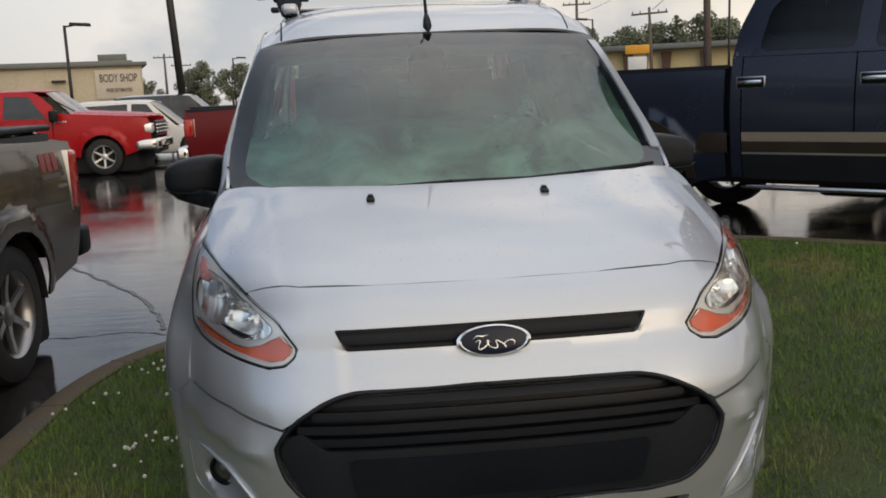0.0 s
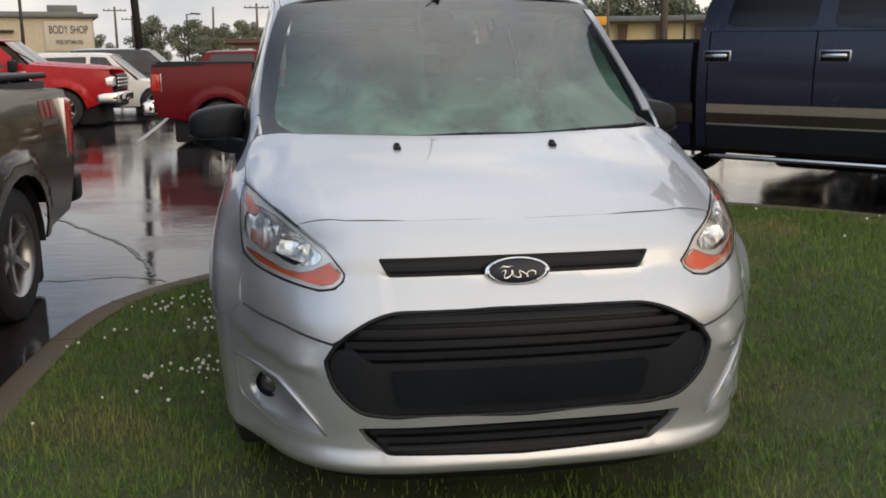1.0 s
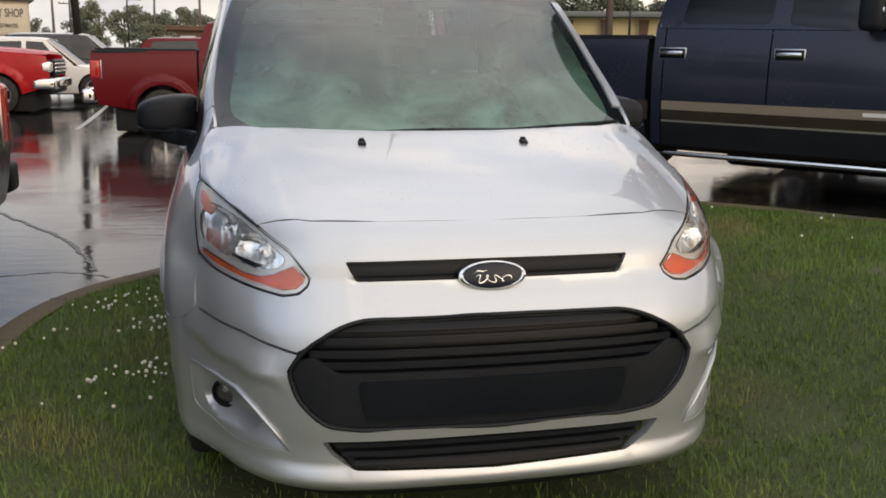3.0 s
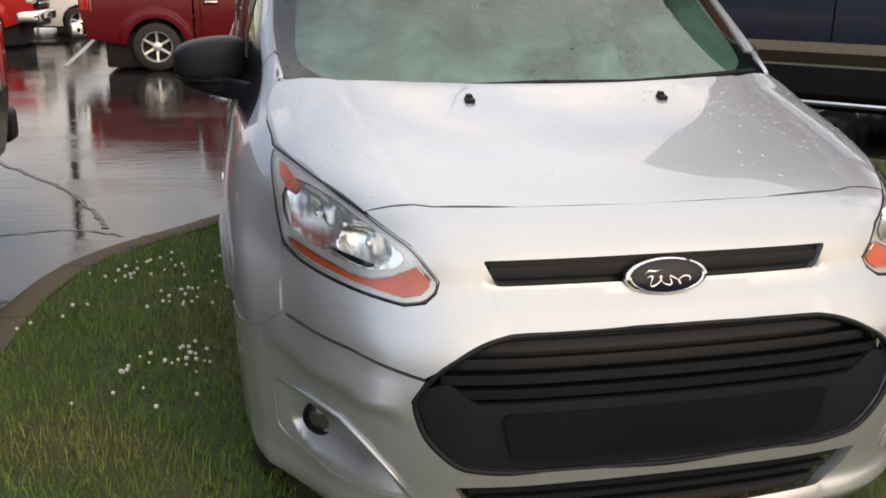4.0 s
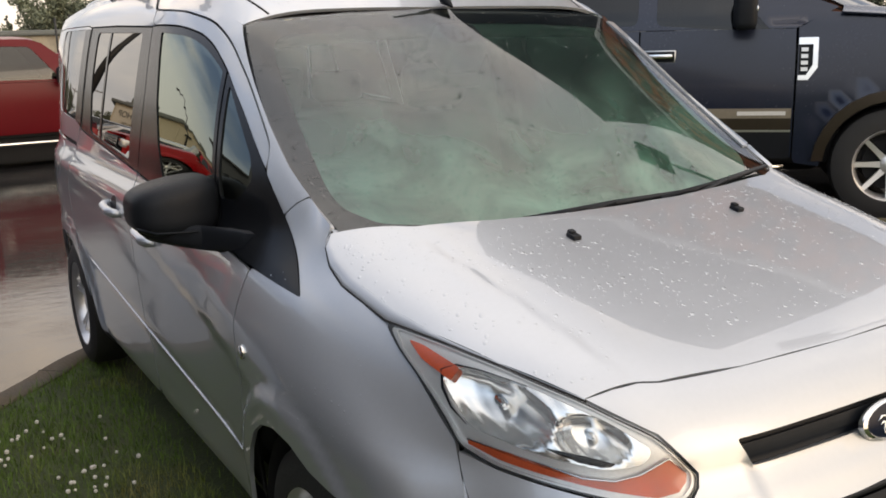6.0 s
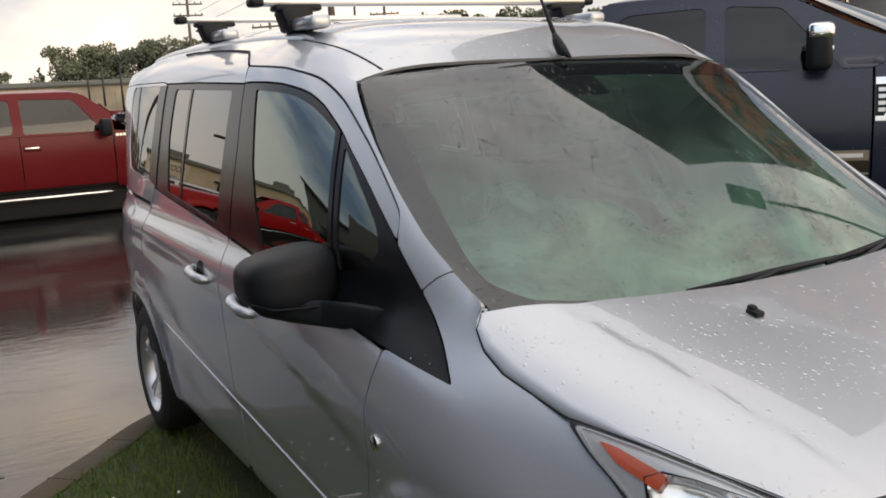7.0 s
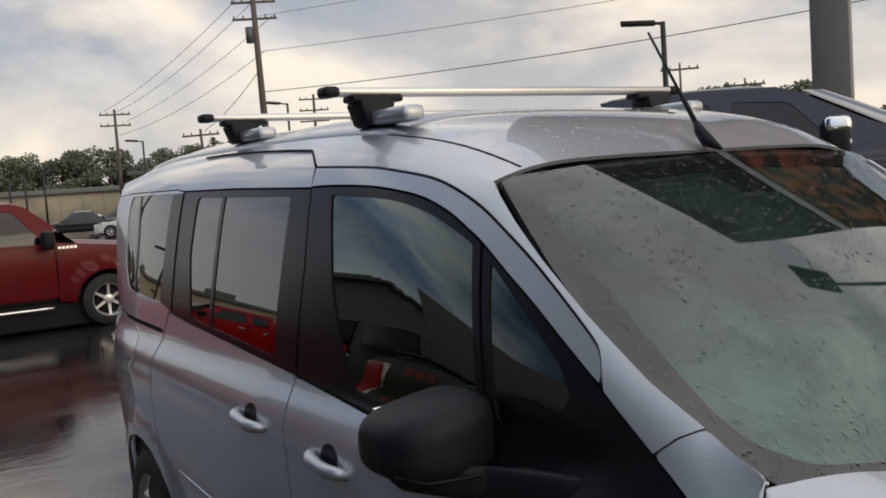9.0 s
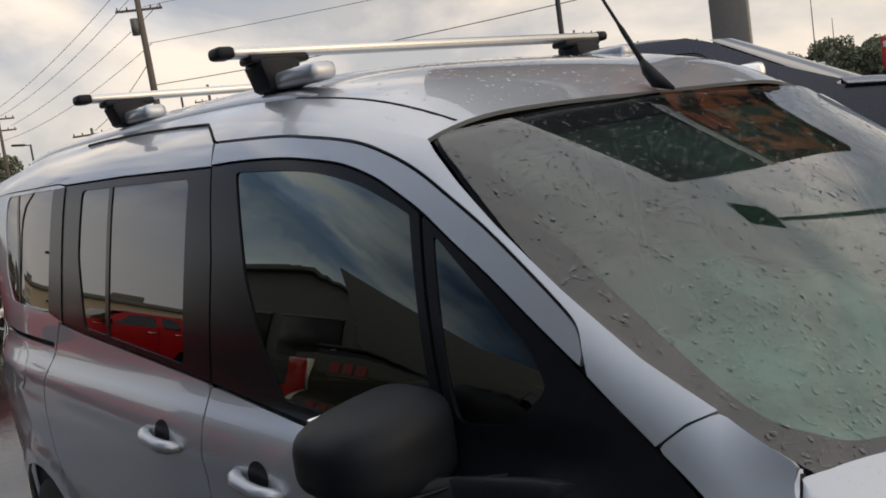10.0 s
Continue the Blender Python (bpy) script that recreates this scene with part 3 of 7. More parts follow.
def rolled(sign):
    """For shading only: the side as if rolled over towards the windscreen and the roof along its upper edge."""
    def fn(y, z):
        d = (read(y, SHOULDER) - z) / math.hypot(1.0, read(y, SHOULDER_SLOPE))
        d = max(0.0, 0.08 - d) * soft(y - 1.0, 0.16)
        return (sign * (side_x(y, z) - 5.0 * d * d), y, z)
    return fn


van = thing("van", "wet silver passenger van with roof rack, parked on grass", "van")


def arch(c, r, z0, n=14, a0=None):
    """Points of a wheel opening from its front foot over the top to its rear foot."""
    lim = math.asin(max(-1, (z0 - HUB) / r))
    return [(c - r * math.cos(t), HUB + r * math.sin(t)) for t in np.linspace(lim, math.pi - lim, n)]


ARCH = 0.395
# seam between the roof pillar and the front door's frame, and the frame's lower edge
SEAM = spline([(2.508, 1.753), (2.22, 1.738), (2.089, 1.723), (1.942, 1.699), (1.84, 1.669), (1.73, 1.623), (1.622, 1.563), (1.53, 1.508), (1.43, 1.441), (1.34, 1.376), (1.313, 1.349), (1.300, 1.318)], 4)
FRAME_LOW = spline([(2.507, 1.700), (2.37, 1.699), (2.188, 1.691), (2.057, 1.676), (1.945, 1.656), (1.84, 1.622), (1.76, 1.585), (1.69, 1.549), (1.60, 1.493), (1.50, 1.432), (1.396, 1.363), (1.325, 1.316), (1.300, 1.300)], 4)
for sign in (-1, 1):
    fl = sign < 0
    S = side_fn(sign)
    # fender: lamp tip, along the bonnet, pillar foot, sail, door gap, wheel opening, bumper seam
    a = arch(FRONT_AXLE, ARCH, 0.24)
    fender = [(0.352, 0.852), (0.360, 0.875), (0.441, 0.942), (0.493, 0.975), (0.579, 1.016), (0.655, 1.050), (0.717, 1.056), (0.826, 1.077), (0.918, 1.107), (0.966, 1.140), (0.976, 1.165), (0.972, 1.187), (1.032, 1.219), (1.078, 1.247), (1.122, 1.226), (1.163, 1.193), (0.935, 1.036), (1.22, 1.056), (1.238, 0.98), (1.255, 0.80), (1.31, 0.66), (1.335, 0.50), (1.335, 0.30)]
    fender += [p for p in a[::-1] if p[0] < 1.31 and (p[1] > 0.66 or p[0] > 1.0)]
    fender += [(0.470, 0.668), (0.42, 0.656), (0.357, 0.661), (0.316, 0.681), (0.280, 0.720), (0.324, 0.802)]
    part("fender", patch("fender", round_poly(fender, 0.012, 2), S, 0.02, flip=fl, round_fn=rolled(sign)), SILVER, van)
    part("wing_flange", patch("wing_flange", [(0.262, 0.70), (0.285, 0.66), (0.36, 0.636), (0.47, 0.640), (0.50, 0.70), (0.44, 0.85), (0.44, 0.90), (0.37, 0.855), (0.325, 0.80)], side_fn(sign, -0.007), 0.03, flip=fl, depth=0), SILVER, van)
    pillar = [(1.081, 1.2490), (1.20, 1.312), (1.36, 1.412), (1.515, 1.516), (1.62, 1.592), (1.70, 1.655), (1.725, 1.678), *[(y, read(y, ROOF_EDGE) - 0.002) for y in (1.79, 1.9, 2.05, 2.2, 2.36, 2.48, 2.595)], *[(y, z + 0.004) for y, z in SEAM], (1.285, 1.286), (1.166, 1.1955), (1.125, 1.2285)]
    part("a_pillar", patch("a_pillar", pillar, S, 0.025, flip=fl, depth=0.01, round_fn=rolled(sign)), SILVER, van)
    door_frame = [*[(y, z - 0.003) for y, z in SEAM], *[(y, z) for y, z in FRAME_LOW[::-1]]]
    door = part("front_door", patch("front_door", round_poly([(1.228, 1.050), (1.246, 0.98), (1.263, 0.80), (1.318, 0.66), (1.343, 0.50), (1.345, 0.32), (1.40, 0.29), (2.42, 0.29), (2.468, 0.32), (2.470, 0.84), (2.462, 1.00), (2.461, 1.163), (1.80, 1.108)], 0.02, 3), S, 0.035, flip=fl), SILVER, van)
    part("window_frame", patch("window_frame", door_frame, S, 0.03, flip=fl, depth=0.01), SILVER, door)
    # black greenhouse trim with the panes let into it
    corner_pane = round_poly([(1.655, 1.508), (1.50, 1.396), (1.40, 1.322), (1.355, 1.262), (1.42, 1.200), (1.545, 1.190)], 0.02, 3)
    part("sail_trim", patch("sail_trim", round_poly([(0.945, 1.034), (1.105, 1.143), (1.288, 1.280), (1.325, 1.309), (1.396, 1.356), (1.50, 1.425), (1.60, 1.486), (1.690, 1.541), (1.592, 1.267), (1.537, 1.088), (1.30, 1.063)], 0.008, 2), side_fn(sign, -0.004), 0.03, holes=[corner_pane], flip=fl), BLACK_TRIM, door)
    part("corner_pane", patch("corner_pane", corner_pane, side_fn(sign, -0.008), 0.05, flip=fl, depth=0), SIDE_GLASS, door)
    trim_o = [(1.545, 1.094), (1.600, 1.267), *spline([(1.698, 1.545), (1.76, 1.578), (1.84, 1.615), (1.945, 1.649), (2.057, 1.669), (2.188, 1.684), (2.37, 1.692), (2.505, 1.693)], 5), (2.471, 1.471), (2.463, 1.172)]
    pane_f = round_poly([(1.575, 1.122), (1.625, 1.275), (1.675, 1.420), *spline([(1.722, 1.544), (1.797, 1.576), (1.905, 1.615), (2.045, 1.647), (2.18, 1.661), (2.375, 1.671)], 4), (2.335, 1.54), (2.299, 1.426), (2.213, 1.278), (2.127, 1.168)], 0.02, 3)
    part("window_trim", patch("window_trim", trim_o, side_fn(sign, -0.002), 0.03, holes=[pane_f], flip=fl), BLACK_TRIM, door)
    part("window_pane", patch("window_pane", pane_f, side_fn(sign, -0.006), 0.05, flip=fl, depth=0), SIDE_GLASS, door)
    # sliding door
    ra = arch(REAR_AXLE, ARCH, 0.24)
    slide = part("sliding_door", patch("sliding_door", round_poly([(2.476, 0.32), (2.52, 0.29), (3.50, 0.29), (3.56, 0.40), (3.60, 0.55), (3.66, 0.66), (3.72, 0.80), (3.72, 1.00), (3.64, 1.155), (3.60, 1.255), (3.40, 1.236), (2.60, 1.176), (2.469, 1.166), (2.470, 1.00), (2.478, 0.84)], 0.02, 3), S, 0.035, flip=fl), SILVER, van)
    pane_s = round_poly([(2.625, 1.200), (3.36, 1.256), (3.445, 1.48), (3.455, 1.690), (2.635, 1.674)], 0.03, 4)
    trim_s = [(2.473, 1.172), (2.60, 1.182), (3.40, 1.242), (3.57, 1.259), (3.60, 1.48), (3.62, 1.712), (3.10, 1.706), (2.512, 1.690), (2.480, 1.471)]
    part("window_trim", patch("window_trim", trim_s, side_fn(sign, -0.002), 0.03, holes=[pane_s], flip=fl), BLACK_TRIM, slide)
    part("window_pane", patch("window_pane", pane_s, side_fn(sign, -0.006), 0.05, flip=fl, depth=0), TINT, slide)
    part("pane_divider", patch("pane_divider", [(3.150, 1.236), (3.178, 1.238), (3.208, 1.690), (3.180, 1.690)], side_fn(sign, -0.003), 0.04, flip=fl), BLACK_TRIM, slide)
    # side of the roof above the doors
    part("roof_side", patch("roof_side", [(2.522, 1.757), (2.510, 1.697), (3.10, 1.713), (3.625, 1.719), (3.70, 1.727), (4.36, 1.729), (4.62, 1.722), *[(y, read(y, ROOF_EDGE) - 0.002) for y in (4.62, 4.4, 4.2, 4.0, 3.6, 3.3, 3.0, 2.8, 2.68, 2.603)]], S, 0.03, flip=fl, depth=0.01, round_fn=rolled(sign)), SILVER, van)
    part("roof_seam", tube([S(2.519, 1.757), S(2.560, 1.785), *[S(y, read(y, ROOF_EDGE) - 0.002) for y in (2.60, 2.64, 2.8, 3.0, 3.2, 3.4, 3.58)]], 0.0045, 6), DARK, van)
    # rear quarter with its pane and the slot for the door's roller
    pane_q = round_poly([(3.70, 1.286), (4.20, 1.315), (4.32, 1.42), (4.36, 1.62), (4.355, 1.712), (3.735, 1.711)], 0.04, 4)
    quarter = [(3.630, 1.713), (3.608, 1.48), (3.580, 1.262), (3.610, 1.262), (3.650, 1.158), (3.728, 1.00), (3.728, 0.80), (3.670, 0.66), (3.612, 0.56), (3.60, 0.45)]
    quarter += [p for p in ra if 3.61 < p[0]][::1]
    quarter += [(4.40, 0.30), (4.58, 0.32), (4.60, 0.50), (4.645, 0.90), (4.64, 1.20), (4.62, 1.717), (4.36, 1.724), (3.70, 1.722)]
    slot = [(3.66, 1.172), (4.50, 1.200), (4.50, 1.216), (3.66, 1.190)]
    part("rear_quarter", patch("rear_quarter", quarter, S, 0.035, holes=[pane_q, slot], flip=fl), SILVER, van)
    part("quarter_pane", patch("quarter_pane", pane_q, side_fn(sign, -0.003), 0.05, flip=fl, depth=0), TINT, van)
    part("pane_band", patch("pane_band", [(4.06, 1.305), (4.09, 1.307), (4.15, 1.55), (4.21, 1.714), (4.185, 1.714), (4.12, 1.55)], side_fn(sign, -0.001), 0.04, flip=fl, depth=0.004), BLACK_TRIM, van)
    cap = part("filler_cap", patch("filler_cap", [(4.01 + 0.085 * math.cos(t), 1.085 + 0.085 * math.sin(t)) for t in np.linspace(0, 2 * math.pi, 24, endpoint=False)], side_fn(sign, 0.003), 0.03, flip=fl, depth=0.008), SILVER, van)
    # thin silver tube on the low door crease, put there for its highlight
    part("side_crease", tube([(sign * (side_x(y, 0.525 + (y - 2.0) * 0.09) + 0.001), y, 0.525 + (y - 2.0) * 0.09) for y in np.linspace(1.42, 3.52, 22)], [0.002] + [0.0045] * 20 + [0.002], 6), SILVER, van)
    # dark backing added behind the door-frame seams to block light leaks
    backing = [(1.22, 1.275), (1.40, 1.425), (1.55, 1.535), (1.70, 1.632), (1.80, 1.675), (1.9, 1.703), (2.2, 1.752), (2.52, 1.782), (3.68, 1.800), (3.68, 1.722), (3.1, 1.702), (2.52, 1.686), (2.36, 1.680), (2.15, 1.666), (1.968, 1.649), (1.86, 1.618), (1.735, 1.556), (1.60, 1.466), (1.43, 1.340), (1.30, 1.255)]
    part("door_seal", patch("door_seal", backing, side_fn(sign, -0.018), 0.05, flip=fl, depth=0), DARK, van)
    part("pillar_trim", patch("pillar_trim", [(3.575, 1.264), (3.712, 1.290), (3.745, 1.710), (3.624, 1.710), (3.602, 1.48)], side_fn(sign, 0.002), 0.04, flip=fl, depth=0.004), BLACK_TRIM, van)
    # lower sill
    part("sill", patch("sill", [(1.25, 0.20), (3.55, 0.20), (3.60, 0.284), (1.30, 0.284)], side_fn(sign, -0.012), 0.04, flip=fl, depth=0.03), PLASTIC, van)
    # inner lining of the doors
    card = [(1.30, 0.36), (1.32, 1.08), (1.70, 1.120), (1.80, 1.125), (2.46, 1.180), (2.60, 1.194), (3.40, 1.254), (3.60, 1.272), (4.55, 1.30), (4.55, 0.40)]
    part("door_lining", patch("door_lining", card, side_fn(sign, -0.040), 0.06, flip=fl, depth=0), DASH, van)
    # dark inner skin behind the gaps
    inner = [(0.45, 0.70), (0.60, 0.95), (0.95, 1.10), (1.15, 1.14), (1.68, 1.09), (3.6, 1.22), (3.66, 1.24), (4.55, 1.24), (4.55, 0.35), (4.36, 0.40), (4.33, 0.55), (4.15, 0.73), (3.96, 0.77), (3.77, 0.73), (3.58, 0.55), (3.56, 0.30), (1.34, 0.30), (1.30, 0.55), (1.15, 0.72), (0.92, 0.77), (0.70, 0.72), (0.55, 0.64)]
    part("inner_skin", patch("inner_skin", inner, side_fn(sign, -0.05), 0.05, flip=fl, depth=0), DARK, van)
    for c in (FRONT_AXLE, REAR_AXLE):
        bm = bmesh.new()
        prof = arch(c, 0.372, 0.22, 16)
        rows = [[bm.verts.new((sign * x, p[0], p[1])) for p in prof] for x in (0.52, 0.872 if c < 2 else 0.82)]
        for k in range(len(prof) - 1):
            bm.faces.new((rows[0][k], rows[0][k + 1], rows[1][k + 1], rows[1][k]))
        bm.faces.new(rows[0])
        part("wheel_housing", smooth_bm(bm), DARK, van)
    # door handles: a bow over a flat black patch
    for y, z, host in ((2.185, 0.985, door), (2.700, 1.010, slide)):
        x = side_x(y, z)
        pts = []
        for t in np.linspace(-1, 1, 9):
            yy = y + 0.100 * t
            pts.append((sign * (side_x(yy, z) + 0.034 * (1 - t**4) - 0.004), yy, z + 0.010 * t))
        h = tube(pts, [0.013, 0.018, 0.019, 0.018, 0.017, 0.018, 0.019, 0.018, 0.013], 10)
        part("door_handle", h, SILVER, host)
        dark_patch = [(y + 0.046 * math.cos(t), z + 0.014 + 0.036 * math.sin(t)) for t in np.linspace(0, 2 * math.pi, 16, endpoint=False)]
        part("handle_dish", patch("handle_dish", dark_patch, side_fn(sign, 0.0015), 0.02, flip=fl, depth=0.001), GRILLE_BLACK, host)
    # round side badge
    bx = side_x(1.19, 0.845)
    part("side_marker", move(lathe([(-0.004, 0.020), (0.004, 0.019), (0.006, 0.010), (0.006, 0.0005)], 16, "x"), Matrix.Translation((sign * (bx + 0.002), 1.19, 0.845)) @ Matrix.Scale(sign, 4, (1, 0, 0))), CHROME, van)

    # filler between the wing and the bonnet's rear corner
    wing_edge = [S(y, z) for y, z in ((0.90, 1.100), (0.966, 1.140), (0.976, 1.165), (0.972, 1.187))]
    lid_edge = [(sign * x, y, z) for x, y, z in (bonnet_fn(0.797, 0.88), bonnet_fn(0.785, 0.935), bonnet_fn(0.766, 0.966), glass_fn()(0.745, 1.180))]
    rows = [[(p[0], p[1], p[2] - 0.005) for p in wing_edge], [(p[0], p[1], p[2] - 0.006) for p in lid_edge]]
    up = [[(sign * 0.5, -0.3, 0.8)] * 4] * 2
    part("corner_filler", sheet("corner_filler", rows if sign > 0 else rows[::-1], up), SILVER, van)

# bonnet
hood_half = [(0.0, 0.112), (0.30, 0.122), (0.49, 0.148), (0.53, 0.165), (0.634, 0.188), (0.668, 0.255), (0.712, 0.350), (0.762, 0.505), (0.785, 0.630), (0.793, 0.700), (0.800, 0.80), (0.800, 0.88), (0.790, 0.935), (0.772, 0.966), (0.742, 0.943), (0.60, 0.860), (0.40, 0.812), (0.20, 0.787), (0.0, 0.780)]
bonnet = part("bonnet", patch("bonnet", mirrored(hood_half), bonnet_fn, 0.018, depth=0.014), SILVER, van)
for s in (-1, 1):
    bm = bmesh.new()
    add_box(bm, (0, 0, 0.004), (0.026, 0.034, 0.014), 0.005)
    add_box(bm, (0, 0.010, 0.012), (0.018, 0.018, 0.010), 0.004)
    move(bm, Matrix.Translation((s * 0.28, 0.655, bonnet_z(0.28, 0.655))) @ Matrix.Rotation(0.2, 4, "X"))
    part("washer_nozzle", smooth_bm(bm), PLASTIC, bonnet)

# nose panel, with the slot
slot_o = arc(round_poly(mirrored([(0.0, 0.894), (0.405, 0.892), (0.378, 0.838), (0.0, 0.838)]), 0.008, 3))


def nose_z(x, y):
    """The height at which the nose stands at y."""
    zs = np.linspace(0.90, 1.04, 60)
    ys = [read(z, NOSE) + bend(x / nose_w(z), z) for z in zs]
    return float(np.interp(y, ys, zs))


nose_half = [*[(x, nose_z(x, y - 0.004)) for x, y in hood_half[:4]], (0.58, nose_z(0.58, 0.1735)), (0.632, 0.972), (0.550, 0.920), (0.497, 0.850), (0.5055, 0.827), (0.531, 0.807), (0.575, 0.800), (0.675, 0.816), (0.776, 0.839), (0.8095, 0.855), (0.8145, 0.80), (0.8165, 0.722), (0.802, 0.717), (0.686, 0.703), (0.545, 0.666), (0.515, 0.684), (0.44, 0.728), (0.38, 0.748), (0.0, 0.752)]
nose = part("nose_panel", patch("nose_panel", arc(mirrored(nose_half)), front_fn(), 0.025, holes=[slot_o], depth=0.03), SILVER, van)
part("slot_insert", patch("slot_insert", arc(round_poly(mirrored([(0.0, 0.900), (0.41, 0.898), (0.385, 0.832), (0.0, 0.832)]), 0.008, 3)), front_fn(-0.022), 0.03, depth=0), GRILLE_BLACK, nose)
part("slot_bar", patch("slot_bar", arc(round_poly(mirrored([(0.0, 0.878), (0.394, 0.876), (0.385, 0.852), (0.0, 0.852)]), 0.008, 3)), front_fn(-0.012), 0.03, depth=0.012), PLASTIC, nose)

# bumper: seam, grille opening, wheel openings, lip
fog_o = round_poly([(0.846, 0.545, 0.03), (0.700, 0.532, 0.03), (0.625, 0.455), (0.560, 0.372, 0.015), (0.72, 0.362), (0.835, 0.395, 0.03)], 0.03, 4)
low_o = mirrored([(0.0, 0.415), (0.483, 0.412), (0.455, 0.370), (0.395, 0.328), (0.0, 0.318)])
bump_half = [(0.0, 0.440), (0.39, 0.446), (0.47, 0.457), (0.515, 0.495), (0.547, 0.535), (0.572, 0.612), (0.545, 0.658), (0.686, 0.695), (0.788, 0.706), (0.815, 0.713), *[(side_x(y, z) + 0.008, z) for y, z in ((0.313, 0.673), (0.355, 0.653), (0.42, 0.648), (0.468, 0.658), (0.525, 0.52), (0.54, 0.42), (0.53, 0.32))], (0.855, 0.284), (0.74, 0.273), (0.50, 0.267), (0.0, 0.264)]
fogs = [arc(fog_o), arc([(-p[0], p[1]) for p in fog_o])]
bumper = part("front_bumper", patch("front_bumper", arc(mirrored(bump_half)), front_fn(), 0.025, holes=[arc(round_poly(low_o, 0.012, 3)), *fogs], depth=0.03), SILVER, van)


def dish_fn(s, z):
    """The recess: a step under its upper edge that runs out towards the foot, and a hollow round the lamp."""
    p = front_fn()(s, z)
    q = np.array((abs(p[0]), z))
    upper = way_off(q, [(0.846, 0.545), (0.700, 0.532), (0.625, 0.455), (0.560, 0.372)])
    foot = way_off(q, [(0.846, 0.545), (0.835, 0.395), (0.72, 0.362), (0.560, 0.372)])
    d = 0.030 * soft(upper - 0.006, 0.016) * soft(foot - 0.035, 0.09)
    u = ((q[0] - 0.728) / 0.078) ** 2 + ((z - 0.445) / 0.058) ** 2
    d += 0.040 * max(0.0, 1 - u) ** 0.8 * soft(foot - 0.008, 0.02)
    return (p[0] * (1 - 0.35 * d), p[1] + d, z)


for sgn, o in ((1, fogs[0]), (-1, fogs[1])):
    rec = part("fog_recess", patch("fog_recess", o, dish_fn, 0.012, depth=0), SILVER, bumper)
    c = Vector(dish_fn(*arc([(sgn * 0.752, 0.464)])[0])) + Vector((0, -0.006, 0))
    turn = Vector((sgn * 0.35, -1, 0)).to_track_quat("X", "Z").to_matrix().to_4x4()
    part("fog_lamp", move(lathe([(-0.03, 0.046), (0.006, 0.046), (0.010, 0.040), (-0.004, 0.036), (-0.006, 0.002)], 24), Matrix.Translation(c) @ turn), GRILLE_BLACK, rec)
    part("fog_lens", move(lathe([(-0.003, 0.036), (0.004, 0.029), (0.008, 0.016), (0.009, 0.001)], 20), Matrix.Translation(c) @ turn), FOG_GLASS, rec)
    # thin silver tube along the recess edge, shaped to draw its highlight
    edge = [front_fn(0.004)(*arc([p])[0]) for p in [(sgn * 0.838, 0.548), (sgn * 0.77, 0.542), (sgn * 0.705, 0.530), (sgn * 0.655, 0.485), (sgn * 0.61, 0.435), (sgn * 0.565, 0.378)]]
    part("recess_edge", tube(edge, [0.002, 0.005, 0.006, 0.006, 0.005, 0.002], 6), SILVER, rec)

# turned-down edge of the bonnet and the dark seam under it
for s in (-1, 1):
    edge = [(0.0, 0.112), (0.30, 0.122), (0.49, 0.148), (0.53, 0.165), (0.585, 0.177), (0.634, 0.188), (0.712, 0.350), (0.762, 0.505), (0.785, 0.630), (0.793, 0.700), (0.800, 0.80), (0.800, 0.88), (0.790, 0.935), (0.772, 0.966)]
    foot = [front_fn()(*arc([(x, nose_z(x, y - 0.003))])[0]) for x, y in edge[:5]]
    foot += [front_fn()(*arc([p])[0]) for p in ((0.632, 0.970), (0.715, 1.011), (0.766, 1.033), (0.808, 1.047))]
    foot += [(side_x(y, z) - 0.002, y, z + 0.003) for y, z in ((0.717, 1.056), (0.826, 1.077), (0.913, 1.105), (0.960, 1.137), (0.966, 1.176))]
    edge, foot = edge[5:], foot[5:]
    top = resample([bonnet_fn(*p) for p in edge], 60)
    bottom = resample(foot, 60)
    rows, nors = [], []
    for k in np.linspace(0, 1, 5):
        row, nor = [], []
        for i, (a, b) in enumerate(zip(top, bottom)):
            d = top[min(i + 1, 59)] - top[max(i - 1, 0)]
            out = np.array((d[1], -d[0], 0.0))
            out /= np.linalg.norm(out)
            p = a * (1 - k) + b * k + out * 0.25 * np.linalg.norm(a - b) * math.sin(math.pi * k) * 0.6
            e = 0.004
            up = np.array((-(bonnet_z(a[0] + e, a[1]) - bonnet_z(a[0] - e, a[1])) / (2 * e), -(bonnet_z(a[0], a[1] + e) - bonnet_z(a[0], a[1] - e)) / (2 * e), 1.0))
            n = up / np.linalg.norm(up) * (1 - k) + (out + np.array((0, 0, 0.25))) * k
            n /= np.linalg.norm(n)
            row.append((s * p[0], p[1], p[2]))
            nor.append((s * n[0], n[1], n[2]))
        rows.append(row)
        nors.append(nor)
    if s > 0:
        rows, nors = rows[::-1], nors[::-1]
    part("bonnet_edge", sheet("bonnet_edge", rows, nors), SILVER, bonnet)
    part("bonnet_seam", tube([(s * p[0], p[1] + 0.001, p[2] - 0.002) for p in bottom], 0.0030, 6), DARK, bonnet)

# upper grille
grille = part("grille", patch("grille", arc(mirrored([(0.0, 0.765), (0.39, 0.760), (0.53, 0.69), (0.585, 0.612), (0.555, 0.53), (0.475, 0.445), (0.0, 0.43)])), front_fn(-0.055), 0.05, depth=0), GRILLE_BLACK, van)
